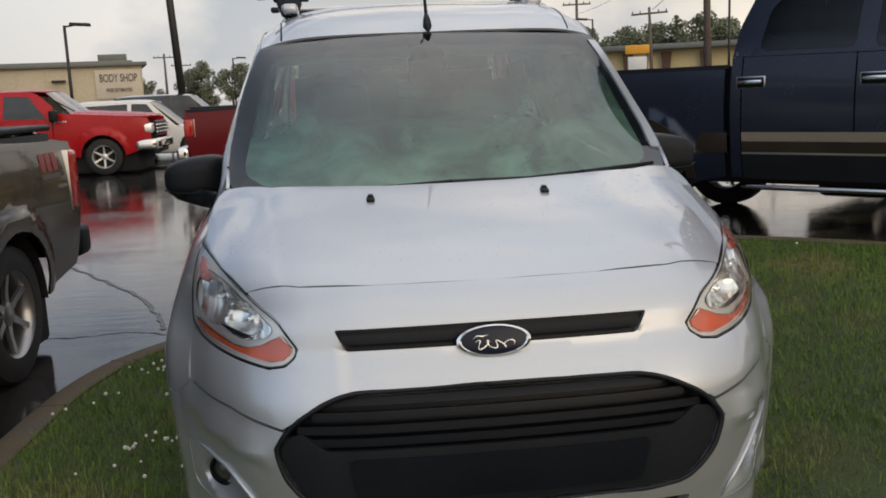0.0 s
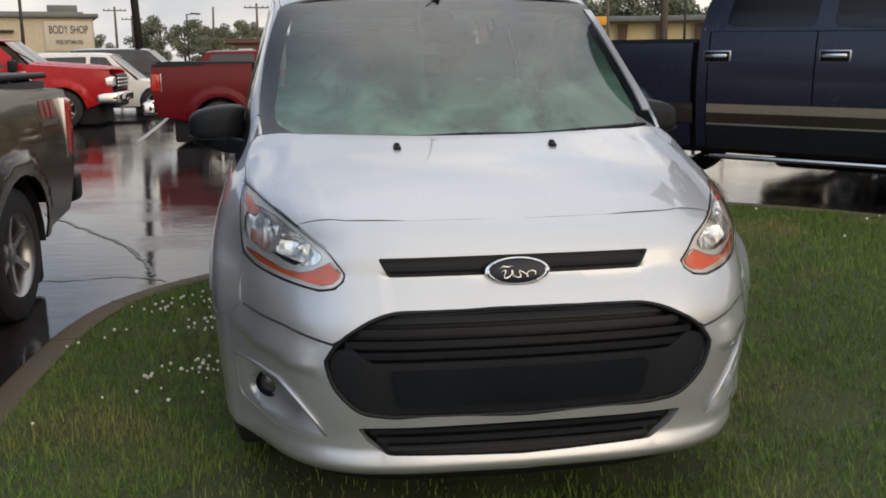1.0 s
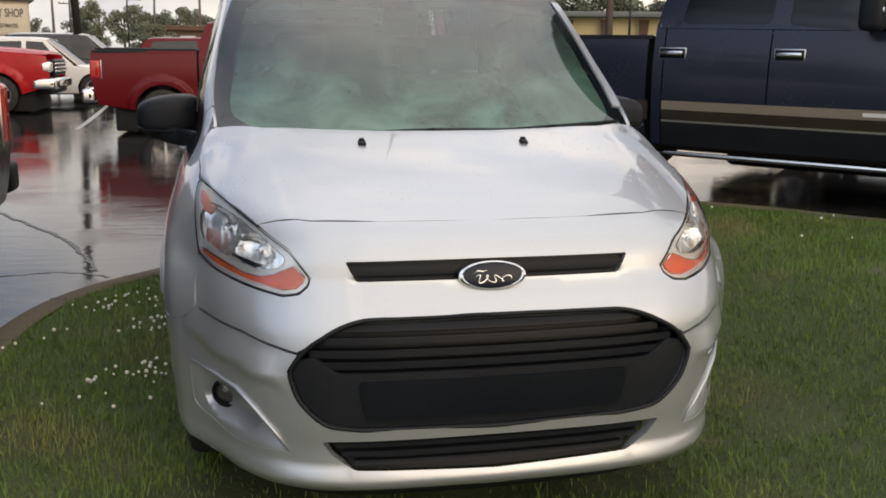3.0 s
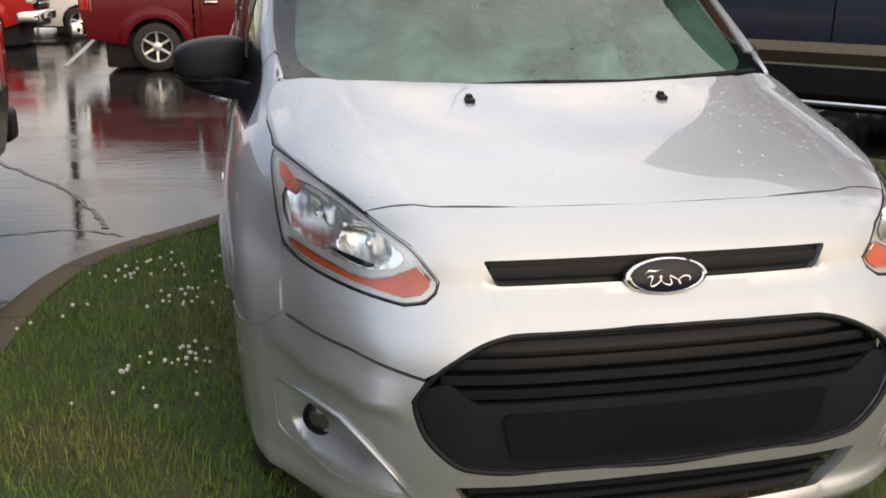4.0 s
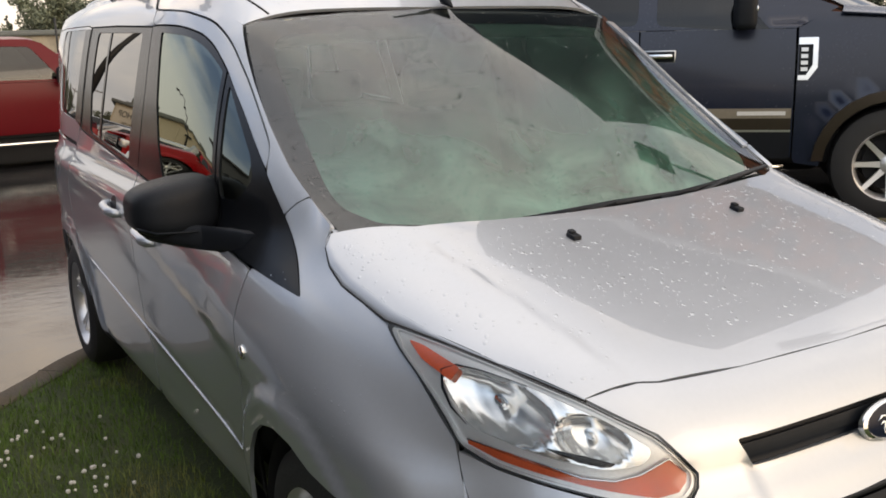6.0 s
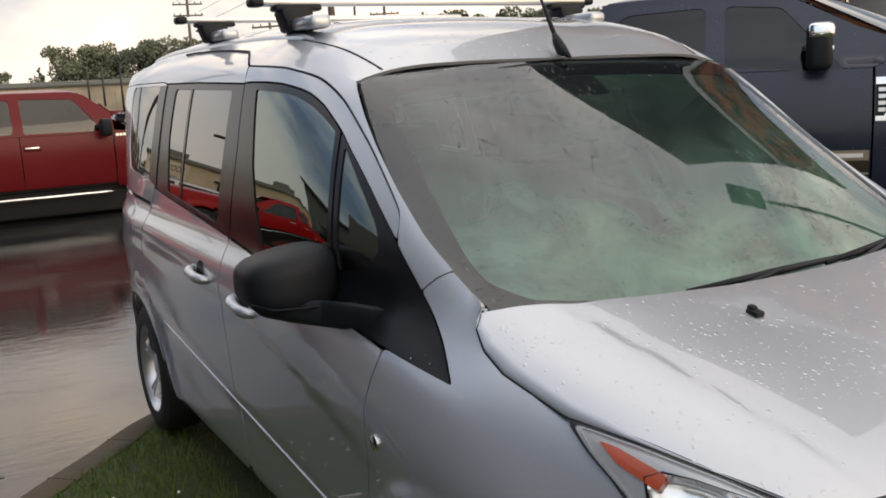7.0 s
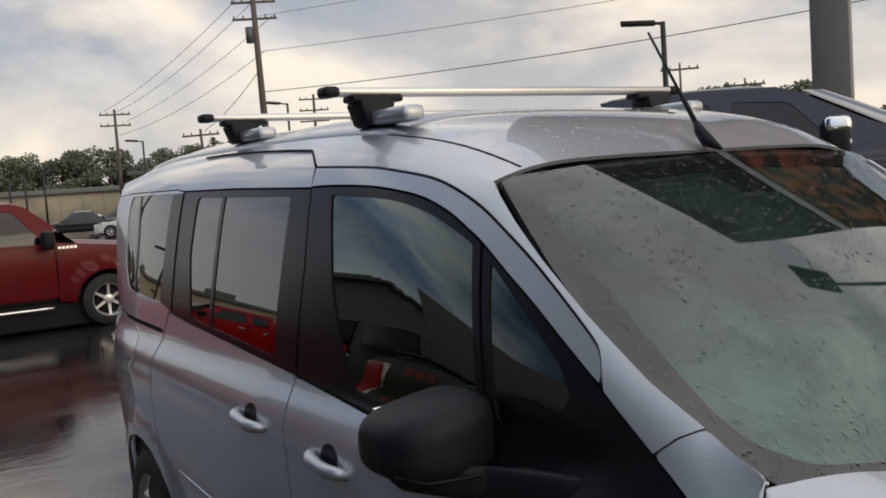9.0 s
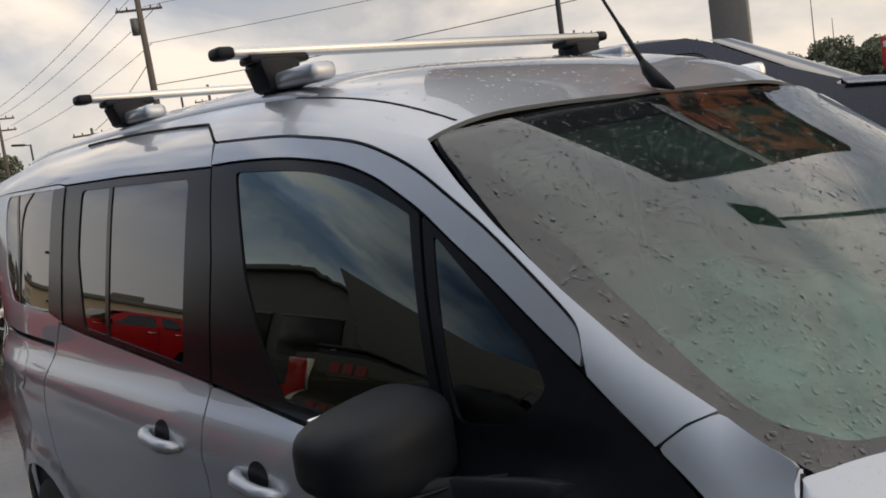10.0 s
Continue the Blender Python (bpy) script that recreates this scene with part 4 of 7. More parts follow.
for z0, w in ((0.726, 0.425), (0.692, 0.475), (0.658, 0.515), (0.626, 0.535)):
    bar = arc(round_poly([(-w, z0 - 0.010), (w, z0 - 0.010), (w, z0 + 0.010), (-w, z0 + 0.010)], 0.004, 2))
    part("grille_bar", patch("grille_bar", bar, front_fn(-0.018), 0.03, depth=0.03), GRILLE_BLACK, grille)
part("grille_panel", patch("grille_panel", arc(round_poly(mirrored([(0.0, 0.606), (0.44, 0.606), (0.50, 0.652), (0.545, 0.640), (0.562, 0.605), (0.540, 0.538), (0.505, 0.492), (0.465, 0.463), (0.39, 0.453), (0.0, 0.448)]), 0.01, 2)), front_fn(-0.012), 0.03, depth=0.02), PLASTIC, grille)
part("plate_holder", patch("plate_holder", arc(round_poly([(-0.36, 0.475), (0.36, 0.475), (0.385, 0.585), (-0.385, 0.585)], 0.02, 3)), front_fn(-0.002), 0.04, depth=0.012), GRILLE_BLACK, grille)
rim_pts = round_poly(mirrored([(0.0, 0.751), (0.38, 0.747), (0.44, 0.727), (0.515, 0.683), (0.571, 0.612), (0.547, 0.535), (0.515, 0.495), (0.47, 0.457), (0.39, 0.446), (0.0, 0.440)]), 0.03, 4)
rim3 = [front_fn(-0.004)(*p) for p in arc(rim_pts)]
part("grille_rim", tube(rim3 + rim3[:1], 0.007, 6), PLASTIC, grille)
lower = part("lower_grille", patch("lower_grille", arc(mirrored([(0.0, 0.425), (0.50, 0.420), (0.40, 0.315), (0.0, 0.305)])), front_fn(-0.05), 0.05, depth=0), GRILLE_BLACK, van)
for z0, w in ((0.392, 0.45), (0.366, 0.43), (0.340, 0.395)):
    bar = arc(round_poly([(-w, z0 - 0.007), (w, z0 - 0.007), (w, z0 + 0.007), (-w, z0 + 0.007)], 0.003, 2))
    part("grille_bar", patch("grille_bar", bar, front_fn(-0.02), 0.03, depth=0.02), PLASTIC, lower)
part("front_valance", patch("front_valance", arc(mirrored([(0.0, 0.270), (0.50, 0.272), (0.74, 0.278), (0.84, 0.288), (0.84, 0.20), (0.0, 0.19)])), front_fn(-0.014), 0.05, depth=0.02), PLASTIC, van)

# oval badge: chrome rim, dark field, a plain silver stroke
bc = Vector((0, front_fn()(0, 0.85)[1] - 0.004, 0.848))
tilt = Matrix.Translation(bc) @ Matrix.Rotation(radians(-14), 4, "X") @ Matrix.Diagonal((1, 1, 0.42, 1))
badge = part("badge", move(lathe([(0.0, 0.098), (0.010, 0.096), (0.014, 0.088), (0.012, 0.084)], 40, "y"), tilt @ Matrix.Scale(-1, 4, (0, 1, 0))), CHROME, van, "chrome-rimmed oval badge")
part("badge_field", move(lathe([(0.0, 0.085), (0.012, 0.084), (0.015, 0.06), (0.016, 0.001)], 40, "y"), tilt @ Matrix.Scale(-1, 4, (0, 1, 0))), EMBLEM, badge)
# flowing strokes
bm = bmesh.new()
wave = [(-0.050 + 0.100 * t + 0.007 * math.sin(9.0 * math.pi * t), 0.0, -0.006 + 0.012 * math.sin(7.0 * math.pi * t + 0.6) * (1.0 - 0.35 * t)) for t in np.linspace(0, 1, 60)]
add_tube(bm, wave, [0.0012 + 0.0013 * abs(math.sin(7.0 * math.pi * t)) for t in np.linspace(0, 1, 60)], 6)
add_tube(bm, [(-0.056, 0, 0.010), (-0.044, 0, 0.017), (-0.030, 0, 0.015), (-0.014, 0, 0.018)], [0.001, 0.0028, 0.0028, 0.001], 6)
part("badge_stroke", move(bm, Matrix.Translation(bc + Vector((0, -0.0165, 0))) @ Matrix.Rotation(radians(-14), 4, "X")), CHROME, badge)


# headlamps
lamp_half = [(0.501, 0.846), (0.553, 0.915), (0.640, 0.970), (0.715, 1.009), (0.766, 1.031), (0.812, 1.045), (0.822, 1.008), (0.821, 0.965), (0.815, 0.91), (0.810, 0.866), (0.776, 0.842), (0.675, 0.819), (0.575, 0.803), (0.532, 0.810), (0.508, 0.828)]
lamp_mid = [(0.513, 0.848), (0.561, 0.908), (0.645, 0.961), (0.717, 0.999), (0.764, 1.019), (0.804, 1.032), (0.8165, 1.005), (0.8155, 0.966), (0.8095, 0.911), (0.804, 0.872), (0.773, 0.850), (0.675, 0.829), (0.579, 0.813), (0.539, 0.819), (0.519, 0.834)]



def in_lamp(pts, sign):
    return arc([(sign * x, z) for x, z in pts])


def between(k):
    return [(a[0] + (b[0] - a[0]) * k, a[1] + (b[1] - a[1]) * k) for a, b in zip(lamp_half, lamp_mid)]


def bowl_fn(s, z):
    """The reflector behind the lens: a round bowl outboard, a smaller one inboard, and a shelf between them."""
    x = abs(front_fn()(s, z)[0])
    d = 0.012
    for bx, bz, rx, rz, deep in ((0.752, 0.940, 0.060, 0.056, 0.058), (0.650, 0.905, 0.052, 0.040, 0.045)):
        u = ((x - bx) / rx) ** 2 + ((z - bz) / rz) ** 2
        d = max(d, 0.010 + deep * max(0.0, 1 - u) ** 0.75)
    return front_fn(-d)(s, z)


HOLLOW = round_poly([(0.806, 0.945), (0.798, 0.985), (0.765, 1.000), (0.700, 0.982), (0.620, 0.937), (0.566, 0.893), (0.583, 0.869), (0.640, 0.858), (0.700, 0.869), (0.797, 0.898)], 0.02, 3)
for sign in (-1, 1):
    lamp = part("headlamp", patch("headlamp", in_lamp(lamp_half, sign)[::sign], front_fn(-0.016), 0.03, holes=[in_lamp(HOLLOW, sign)[::sign]], depth=0.05), BEZEL, van, "clear headlamp with amber turn signal strip")
    part("lamp_surround", patch("lamp_surround", round_poly(in_lamp(lamp_half, sign)[::sign], 0.020, 4), front_fn(-0.002), 0.03, holes=[round_poly(in_lamp(between(0.26), sign)[::sign], 0.018, 4)], depth=0.010), LAMP_SEAL, lamp)
    part("lamp_rim", patch("lamp_rim", round_poly(in_lamp(between(0.24), sign)[::sign], 0.018, 4), front_fn(-0.005), 0.03, holes=[round_poly(in_lamp(between(0.62), sign)[::sign], 0.012, 3)], depth=0.010), BEZEL, lamp)
    part("lamp_lens", patch("lamp_lens", in_lamp(lamp_half, sign)[::sign], front_fn(-0.001), 0.03, depth=0), LENS, lamp)
    part("turn_signal", patch("turn_signal", in_lamp([(0.517, 0.850), (0.545, 0.876), (0.595, 0.851), (0.635, 0.841), (0.677, 0.843), (0.799, 0.880), (0.799, 0.872), (0.771, 0.855), (0.675, 0.832), (0.579, 0.816), (0.541, 0.822), (0.522, 0.836)], sign)[::sign], front_fn(-0.007), 0.02, depth=0.02), AMBER, lamp, "amber turn signal")
    edge = [front_fn(-0.005)(*p) for p in in_lamp([(0.519, 0.852), (0.545, 0.878), (0.595, 0.853), (0.635, 0.843), (0.677, 0.845), (0.799, 0.882)], sign)]
    part("signal_edge", tube(edge, 0.0022, 6), CHROME, lamp)
    part("side_reflector", patch("side_reflector", round_poly(in_lamp([(0.768, 0.996), (0.790, 0.974), (0.806, 0.998), (0.803, 1.024), (0.790, 1.020)], sign)[::sign], 0.006, 2), front_fn(-0.006), 0.02, depth=0.02), AMBER, lamp, "amber side reflector")
    bowl = part("lamp_bowl", patch("lamp_bowl", in_lamp(HOLLOW, sign)[::sign], bowl_fn, 0.008, depth=0), BOWL, lamp)
    rim = [front_fn(-0.009)(*p) for p in in_lamp([(0.700, 0.983), (0.745, 0.997), (0.770, 0.999), (0.792, 0.988), (0.804, 0.960), (0.805, 0.930), (0.796, 0.906)], sign)]
    part("bowl_rim", tube(rim, [0.0006, 0.0012, 0.002, 0.0025, 0.003, 0.002, 0.0006], 8), GRILLE_BLACK, bowl)
    # black tube stands in for the dark reflection low in the bowl
    shade = [front_fn(-0.012)(*p) for p in in_lamp([(0.715, 0.888), (0.695, 0.882), (0.672, 0.876), (0.650, 0.871), (0.630, 0.870)], sign)]
    part("bowl_shade", tube(shade, [0.001, 0.005, 0.007, 0.006, 0.001], 8), GRILLE_BLACK, bowl)
    for px, pz, r in ((0.752, 0.940, 0.010), (0.650, 0.905, 0.008)):
        p = Vector(front_fn(-0.052)(*in_lamp([(px, pz)], sign)[0]))
        m = Matrix.Translation(p) @ Vector((sign * 0.25, -1, -0.05)).to_track_quat("X", "Z").to_matrix().to_4x4()
        part("bulb", move(lathe([(-0.02, r), (0.010, r), (0.018, r * 0.7), (0.021, 0.0005)], 16), m), CHROME, bowl)

# windscreen
ws_half = [(0.0, 1.100), (0.40, 1.106), (0.70, 1.125), (0.738, 1.155), (0.755, 1.188), *[(side_x(y, z) - 0.001, z) for y, z in ((1.045, 1.226), (1.20, 1.312), (1.36, 1.412), (1.515, 1.516), (1.62, 1.592), (1.70, 1.655))], (0.680, 1.678), (0.640, 1.688), (0.35, 1.708), (0.0, 1.716)]
band_half = [(0.0, 1.150), (0.40, 1.158), (0.64, 1.185), (0.705, 1.22), (0.712, 1.26), (0.685, 1.43), (0.655, 1.57), (0.632, 1.625), (0.59, 1.650), (0.35, 1.668), (0.0, 1.676)]
wind = part("windscreen", patch("windscreen", mirrored(ws_half), glass_fn(0.002), 0.05, depth=0.004), GLASS, van, "misted windscreen with rain drops")
part("screen_border", patch("screen_border", mirrored(ws_half), glass_fn(-0.009), 0.04, holes=[round_poly(mirrored(band_half), 0.02, 3)], depth=0), GRILLE_BLACK, wind, "black printed border")
part("mist", patch("mist", round_poly(mirrored(band_half), 0.02, 3), glass_fn(-0.015), 0.05, depth=0), FOG, wind, "pale condensation on the glass")
part("scuttle", patch("scuttle", mirrored([(0.0, 0.74), (0.40, 0.77), (0.74, 0.90), (0.765, 1.02), (0.70, 1.03), (0.40, 0.96), (0.0, 0.93)]), lambda x, y: (x, y, 1.125 - 0.02 * x * x + 0.06 * max(0, abs(x) - 0.6)), 0.05, depth=0), PLASTIC, van)
for a, b, c in (((-0.29, 1.152), (0.0, 1.158), (0.34, 1.158)), ((0.18, 1.154), (0.45, 1.165), (0.70, 1.180))):
    g = glass_fn(0.022)
    blade = part("wiper", tube([g(*a), g(*b), g(*c)], [0.007, 0.011, 0.007], 6), PLASTIC, van)
    g2 = glass_fn(0.034)
    part("wiper_arm", tube([g2(a[0] - 0.02, a[1] - 0.03), g2(*b)], [0.012, 0.006], 6), PLASTIC, blade)

# silver strip for the far pillar's front, sized to fit the camera's view
lap = [(side_x(y, z) - 0.002, z) for y, z in ((1.06, 1.236), (1.20, 1.312), (1.36, 1.412), (1.515, 1.516), (1.62, 1.592), (1.70, 1.655))]
part("pillar_edge", patch("pillar_edge", lap + [(x - 0.034, z + 0.004) for x, z in lap[::-1]], glass_fn(0.008), 0.03, depth=0.006), SILVER, van)

# roof and headliner
edge_pts = []
for y in np.linspace(1.735, 4.60, 24):
    edge_pts.append((side_x(y, read(y, ROOF_EDGE)) - 0.003, y))
roof_half = [(0.0, 1.702), (0.35, 1.712), (0.62, 1.728), *edge_pts, (0.0, 4.62)]
roof = part("roof", patch("roof", mirrored(roof_half), roof_fn(), 0.05, depth=0.01), SILVER, van)
part("headliner", patch("headliner", mirrored([(0.0, 1.76), (0.60, 1.78), *[(p[0] - 0.03, p[1]) for p in edge_pts[1:]], (0.0, 4.58)]), roof_fn(-0.045), 0.08, depth=0), FABRIC, van)
for s in (-1, 1):
    # raised strip along the roof's shoulder
    pts = [roof_fn(-0.011)(s * (0.60 - 0.03 * max(0, 2.3 - y)), y) for y in np.linspace(2.18, 4.45, 24)]
    part("roof_strip", tube(pts, [0.006] + [0.021] * 22 + [0.006], 8), SILVER, roof)
    pts = [roof_fn(-0.0035)(s * (0.615 - 0.05 * max(0, 2.2 - y)), y) for y in np.linspace(1.74, 2.3, 12)]
    part("roof_seam", tube(pts, 0.005, 6), DARK, roof)

part("header_trim", tube([glass_fn(-0.055)(x, 1.690 - 0.02 * (x / 0.6) ** 2) for x in np.linspace(-0.63, 0.63, 11)], 0.035, 8), FABRIC, van)

# aerial
bm = bmesh.new()
base_p, tip_p = Vector((0.018, 1.70, 1.733)), Vector((0.018, 1.888, 2.06))
add_tube(bm, [base_p + Vector((0, -0.045, -0.012)), base_p + Vector((0, 0.0, 0.012)), base_p.lerp(tip_p, 0.12), base_p.lerp(tip_p, 0.2)], [0.004, 0.019, 0.016, 0.008], 10)
aerial = part("aerial", smooth_bm(bm), PLASTIC, roof)
part("aerial_rod", tube([base_p.lerp(tip_p, k) for k in (0.15, 0.45, 0.5, 1.0)], [0.0075, 0.0065, 0.0045, 0.0035], 8), PLASTIC, aerial)

# roof rack
for y, z in ((2.415, 1.959), (3.385, 1.976)):
    w = 0.740
    bm = add_box(bmesh.new(), (-0.0175, y, z), (2 * w - 0.105, 0.055, 0.026), 0.011, seg=3)
    rack = part("rack_bar", smooth_bm(bm, 50), ALUMINIUM, van, "aluminium roof bar with black end caps")
    for s in (-1, 1):
        part("end_cap", box((s * (w - 0.02) - (0.035 if s > 0 else 0), y, z), (0.05, 0.060, 0.031), 0.012, seg=3), PLASTIC, rack)
        zr = roof_fn(0.02)(0.58, y)[2]
        bm = bmesh.new()
        add_box(bm, (s * 0.575, y, z - 0.020), (0.17, 0.068, 0.020), 0.008)
        low = add_box(bmesh.new(), (0, 0, 0), (0.12, 0.10, z - zr), 0.02)
        for v in low.verts:
            v.co.x *= 1.0 if v.co.z > 0 else 0.72
        move(low, Matrix.Translation((s * 0.585, y, (z + zr) / 2 - 0.018)))
        me = bpy.data.meshes.new("tmp")
        low.to_mesh(me)
        low.free()
        bm.from_mesh(me)
        part("rack_foot", smooth_bm(bm), PLASTIC, rack)
        part("mount_cover", box((s * 0.575, y - 0.125, zr + 0.006), (0.075, 0.19, 0.045), 0.018, seg=3), SILVER, rack)

# tail end
part("tailgate", patch("tailgate", mirrored([(0.0, 0.62), (0.72, 0.62), (0.74, 1.0), (0.73, 1.25), (0.66, 1.70), (0.50, 1.76), (0.0, 1.78)]), tail_fn, 0.06, holes=[round_poly(mirrored([(0.0, 1.20), (0.66, 1.20), (0.58, 1.62), (0.0, 1.66)]), 0.05, 4)]), SILVER, van)
part("rear_window", patch("rear_window", round_poly(mirrored([(0.0, 1.20), (0.66, 1.20), (0.58, 1.62), (0.0, 1.66)]), 0.05, 4), tail_fn, 0.08, depth=0), TINT, van)
part("rear_bumper", box((0, 4.66, 0.45), (1.52, 0.22, 0.34), 0.07, seg=3), SILVER, van)
for s in (-1, 1):
    part("tail_lamp", box((s * 0.70, 4.645, 1.00), (0.12, 0.08, 0.50), 0.03), RED_LENS, van)
part("tail_corner", box((0, 4.60, 1.10), (1.40, 0.04, 1.0), 0.01), DARK, van)
part("floor_pan", box((0, 2.35, 0.33), (1.50, 4.2, 0.06), 0.01), DARK, van)
part("firewall", box((0, 1.12, 0.72), (1.50, 0.05, 0.80), 0.01), DARK, van)

# mirrors
for s in (-1, 1):
    bm = bmesh.new()
    bmesh.ops.create_uvsphere(bm, u_segments=36, v_segments=22, radius=1.0)
    for v in bm.verts:
        x, y, z = v.co
        p = 3.6
        k = (abs(x) ** p + abs(y) ** p + abs(z) ** p) ** (1 / p)
        x, y, z = x / k, y / k, z / k
        z = z * (1.0 - 0.16 * max(0, x)) - (0.10 * (1 - x) * (z < 0))
        y = y * (0.8 if y > 0 else 1.0) + 0.18 * x * x
        v.co = (s * (0.968 + 0.128 * x), 1.630 + 0.120 * y, 1.176 + 0.079 * z - 0.010 * x)
    mirror = part("door_mirror", smooth_bm(bm, 70), PLASTIC, van, "black plastic door mirror")
    # foot: a flat wedge that sweeps from under the shell to the corner of the window
    bm = bmesh.new()
    rings = []
    for cx, cy, cz, hx, hz in ((1.075, 1.60, 1.122, 0.010, 0.012), (1.03, 1.575, 1.108, 0.055, 0.026), (0.965, 1.545, 1.097, 0.080, 0.034), (0.915, 1.49, 1.092, 0.075, 0.036), (0.885, 1.42, 1.094, 0.060, 0.036), (0.862, 1.35, 1.100, 0.050, 0.032), (0.850, 1.30, 1.104, 0.040, 0.024)):
        ring = []
        for t in np.linspace(0, 2 * math.pi, 20, endpoint=False):
            c, q = math.cos(t), math.sin(t)
            ring.append(bm.verts.new((s * (cx + 0.6 * hx * math.copysign(abs(c) ** 0.7, c)), cy + 0.8 * hx * math.copysign(abs(c) ** 0.7, c), cz + hz * math.copysign(abs(q) ** 0.7, q))))
        rings.append(ring)
    for p, q in zip(rings, rings[1:]):
        for k in range(20):
            bm.faces.new((p[k], p[(k + 1) % 20], q[(k + 1) % 20], q[k]))
    bm.faces.new(rings[0])
    bm.faces.new(rings[-1])
    bmesh.ops.recalc_face_normals(bm, faces=bm.faces)
    part("mirror_arm", smooth_bm(bm, 60), PLASTIC, mirror)
    part("mirror_seam", tube([(s * 1.090, 1.57, 1.128), (s * 1.05, 1.515, 1.118), (s * 0.97, 1.503, 1.114), (s * 0.89, 1.49, 1.114), (s * 0.86, 1.43, 1.122)], 0.004, 6), GRILLE_BLACK, mirror)
    part("mirror_glass", box((s * 0.968, 1.722, 1.180), (0.15, 0.012, 0.10), 0.005), CHROME, mirror)


# wheels
def wheel(name, parent, c, outer, r, width, rim_r, spokes, mat, twin=False, tyre_label=""):
    """A wheel whose outer face looks along x by the sign of outer."""
    hub = new(name)
    hub.empty_display_size = 0.1
    hub.parent = parent
    hub.matrix_local = Matrix.Translation(c) @ Matrix.Diagonal((outer, 1, 1, 1))
    h = width / 2
    prof = [(-h, rim_r), (-h - 0.004, rim_r + (r - rim_r) * 0.5), (-h * 0.86, r - 0.012), (-h * 0.6, r), (h * 0.6, r), (h * 0.86, r - 0.012), (h + 0.004, rim_r + (r - rim_r) * 0.5), (h, rim_r + 0.006), (h - 0.012, rim_r)]
    part("tyre", lathe(prof, 48), RUBBER, hub, tyre_label)
    rim = part("rim", lathe([(-h * 0.9, rim_r), (-h * 0.6, rim_r - 0.02), (h * 0.35, rim_r - 0.03), (h - 0.02, rim_r - 0.012), (h - 0.004, rim_r + 0.004), (h - 0.014, rim_r + 0.006)], 48), mat, hub)
    part("brake_disc", lathe([(h * 0.0, rim_r * 0.72), (h * 0.1, rim_r * 0.72), (h * 0.1, 0.03)], 32), DARK, hub)
    for k in range(spokes):
        a = 2 * math.pi * k / spokes
        bm = bmesh.new()
        for d in ((-0.11, 0.11) if twin else (0.0,)):
            w0, w1 = (0.022, 0.020) if twin else (0.050, 0.036)
            v = []
            for rr, ww, xx in ((0.045, w0, h * 0.62), (rim_r * 0.55, (w0 + w1) / 2 * 0.9, h * 0.66), (rim_r - 0.016, w1, h * 0.80)):
                for sx in (-0.03, 0.0):
                    for sy in (-1, 1):
                        aa = d * min(1, rr / rim_r * 1.4)
                        y0, z0 = sy * ww * 0.5, rr
                        v.append(bm.verts.new((xx + sx - 0.004 * abs(sy) * (sx == 0), y0 * math.cos(aa) - z0 * math.sin(aa), y0 * math.sin(aa) + z0 * math.cos(aa))))
            for i in (0, 4):
                a0, a1, a2, a3, b0, b1, b2, b3 = v[i:i + 8]
                for q in ((a0, a1, b1, b0), (a2, b2, b3, a3), (a0, b0, b2, a2), (a1, a3, b3, b1)):
                    bm.faces.new(q)
        bmesh.ops.recalc_face_normals(bm, faces=bm.faces)
        part("spoke", move(smooth_bm(bm, 30), Matrix.Rotation(a, 4, "X")), mat, rim)
    part("hub_cap", lathe([(h * 0.4, 0.075), (h * 0.62, 0.07), (h * 0.70, 0.04), (h * 0.72, 0.001)], 24), mat, rim)
    return hub


for c in (FRONT_AXLE, REAR_AXLE):
    for s in (-1, 1):
        wheel("wheel", van, (s * 0.785, c, HUB), s, 0.325, 0.21, 0.215, 5, ALLOY, True)
part("mud_flap", box((-0.71, 4.365, 0.36), (0.20, 0.012, 0.22), 0.005), PLASTIC, van)
part("mud_flap", box((0.71, 4.365, 0.36), (0.20, 0.012, 0.22), 0.005), PLASTIC, van)

# cabin
dash = part("dashboard", box((0, 1.22, 1.02), (1.46, 0.44, 0.22), 0.07, seg=3), DASH, van)
part("instrument_hood", box((0.37, 1.36, 1.13), (0.36, 0.20, 0.08), 0.04, seg=3), DASH, dash)
part("steering_wheel", move(lathe([(0.185 * 0 + 0.016 * math.cos(t), 0.185 + 0.016 * math.sin(t)) for t in np.linspace(0, 2 * math.pi, 10, endpoint=False)], 32, "y", closed=True), Matrix.Translation((0.37, 1.56, 1.05)) @ Matrix.Rotation(radians(24), 4, "X")), PLASTIC, van)
for x in (-0.37, 0.37):
    seat = part("front_seat", box((x, 2.0, 0.68), (0.50, 0.52, 0.16), 0.06, seg=3), FABRIC, van)
    part("backrest", box((x, 2.30, 1.02), (0.48, 0.13, 0.62), 0.06, Matrix.Rotation(radians(-12), 4, "X"), 3), FABRIC, seat)
    part("headrest", box((x, 2.40, 1.43), (0.27, 0.10, 0.18), 0.045, Matrix.Rotation(radians(-8), 4, "X"), 3), FABRIC, seat)
for y in (3.15, 3.95):
    bench = part("rear_bench", box((0, y, 0.68), (1.25, 0.46, 0.16), 0.06, seg=3), FABRIC, van)
    part("backrest", box((0, y + 0.26, 1.0), (1.25, 0.12, 0.58), 0.05, Matrix.Rotation(radians(-10), 4, "X"), 3), FABRIC, bench)
    for x in (-0.42, 0.42):
        part("headrest", box((x, y + 0.34, 1.39), (0.25, 0.09, 0.16), 0.04, seg=3), FABRIC, bench)
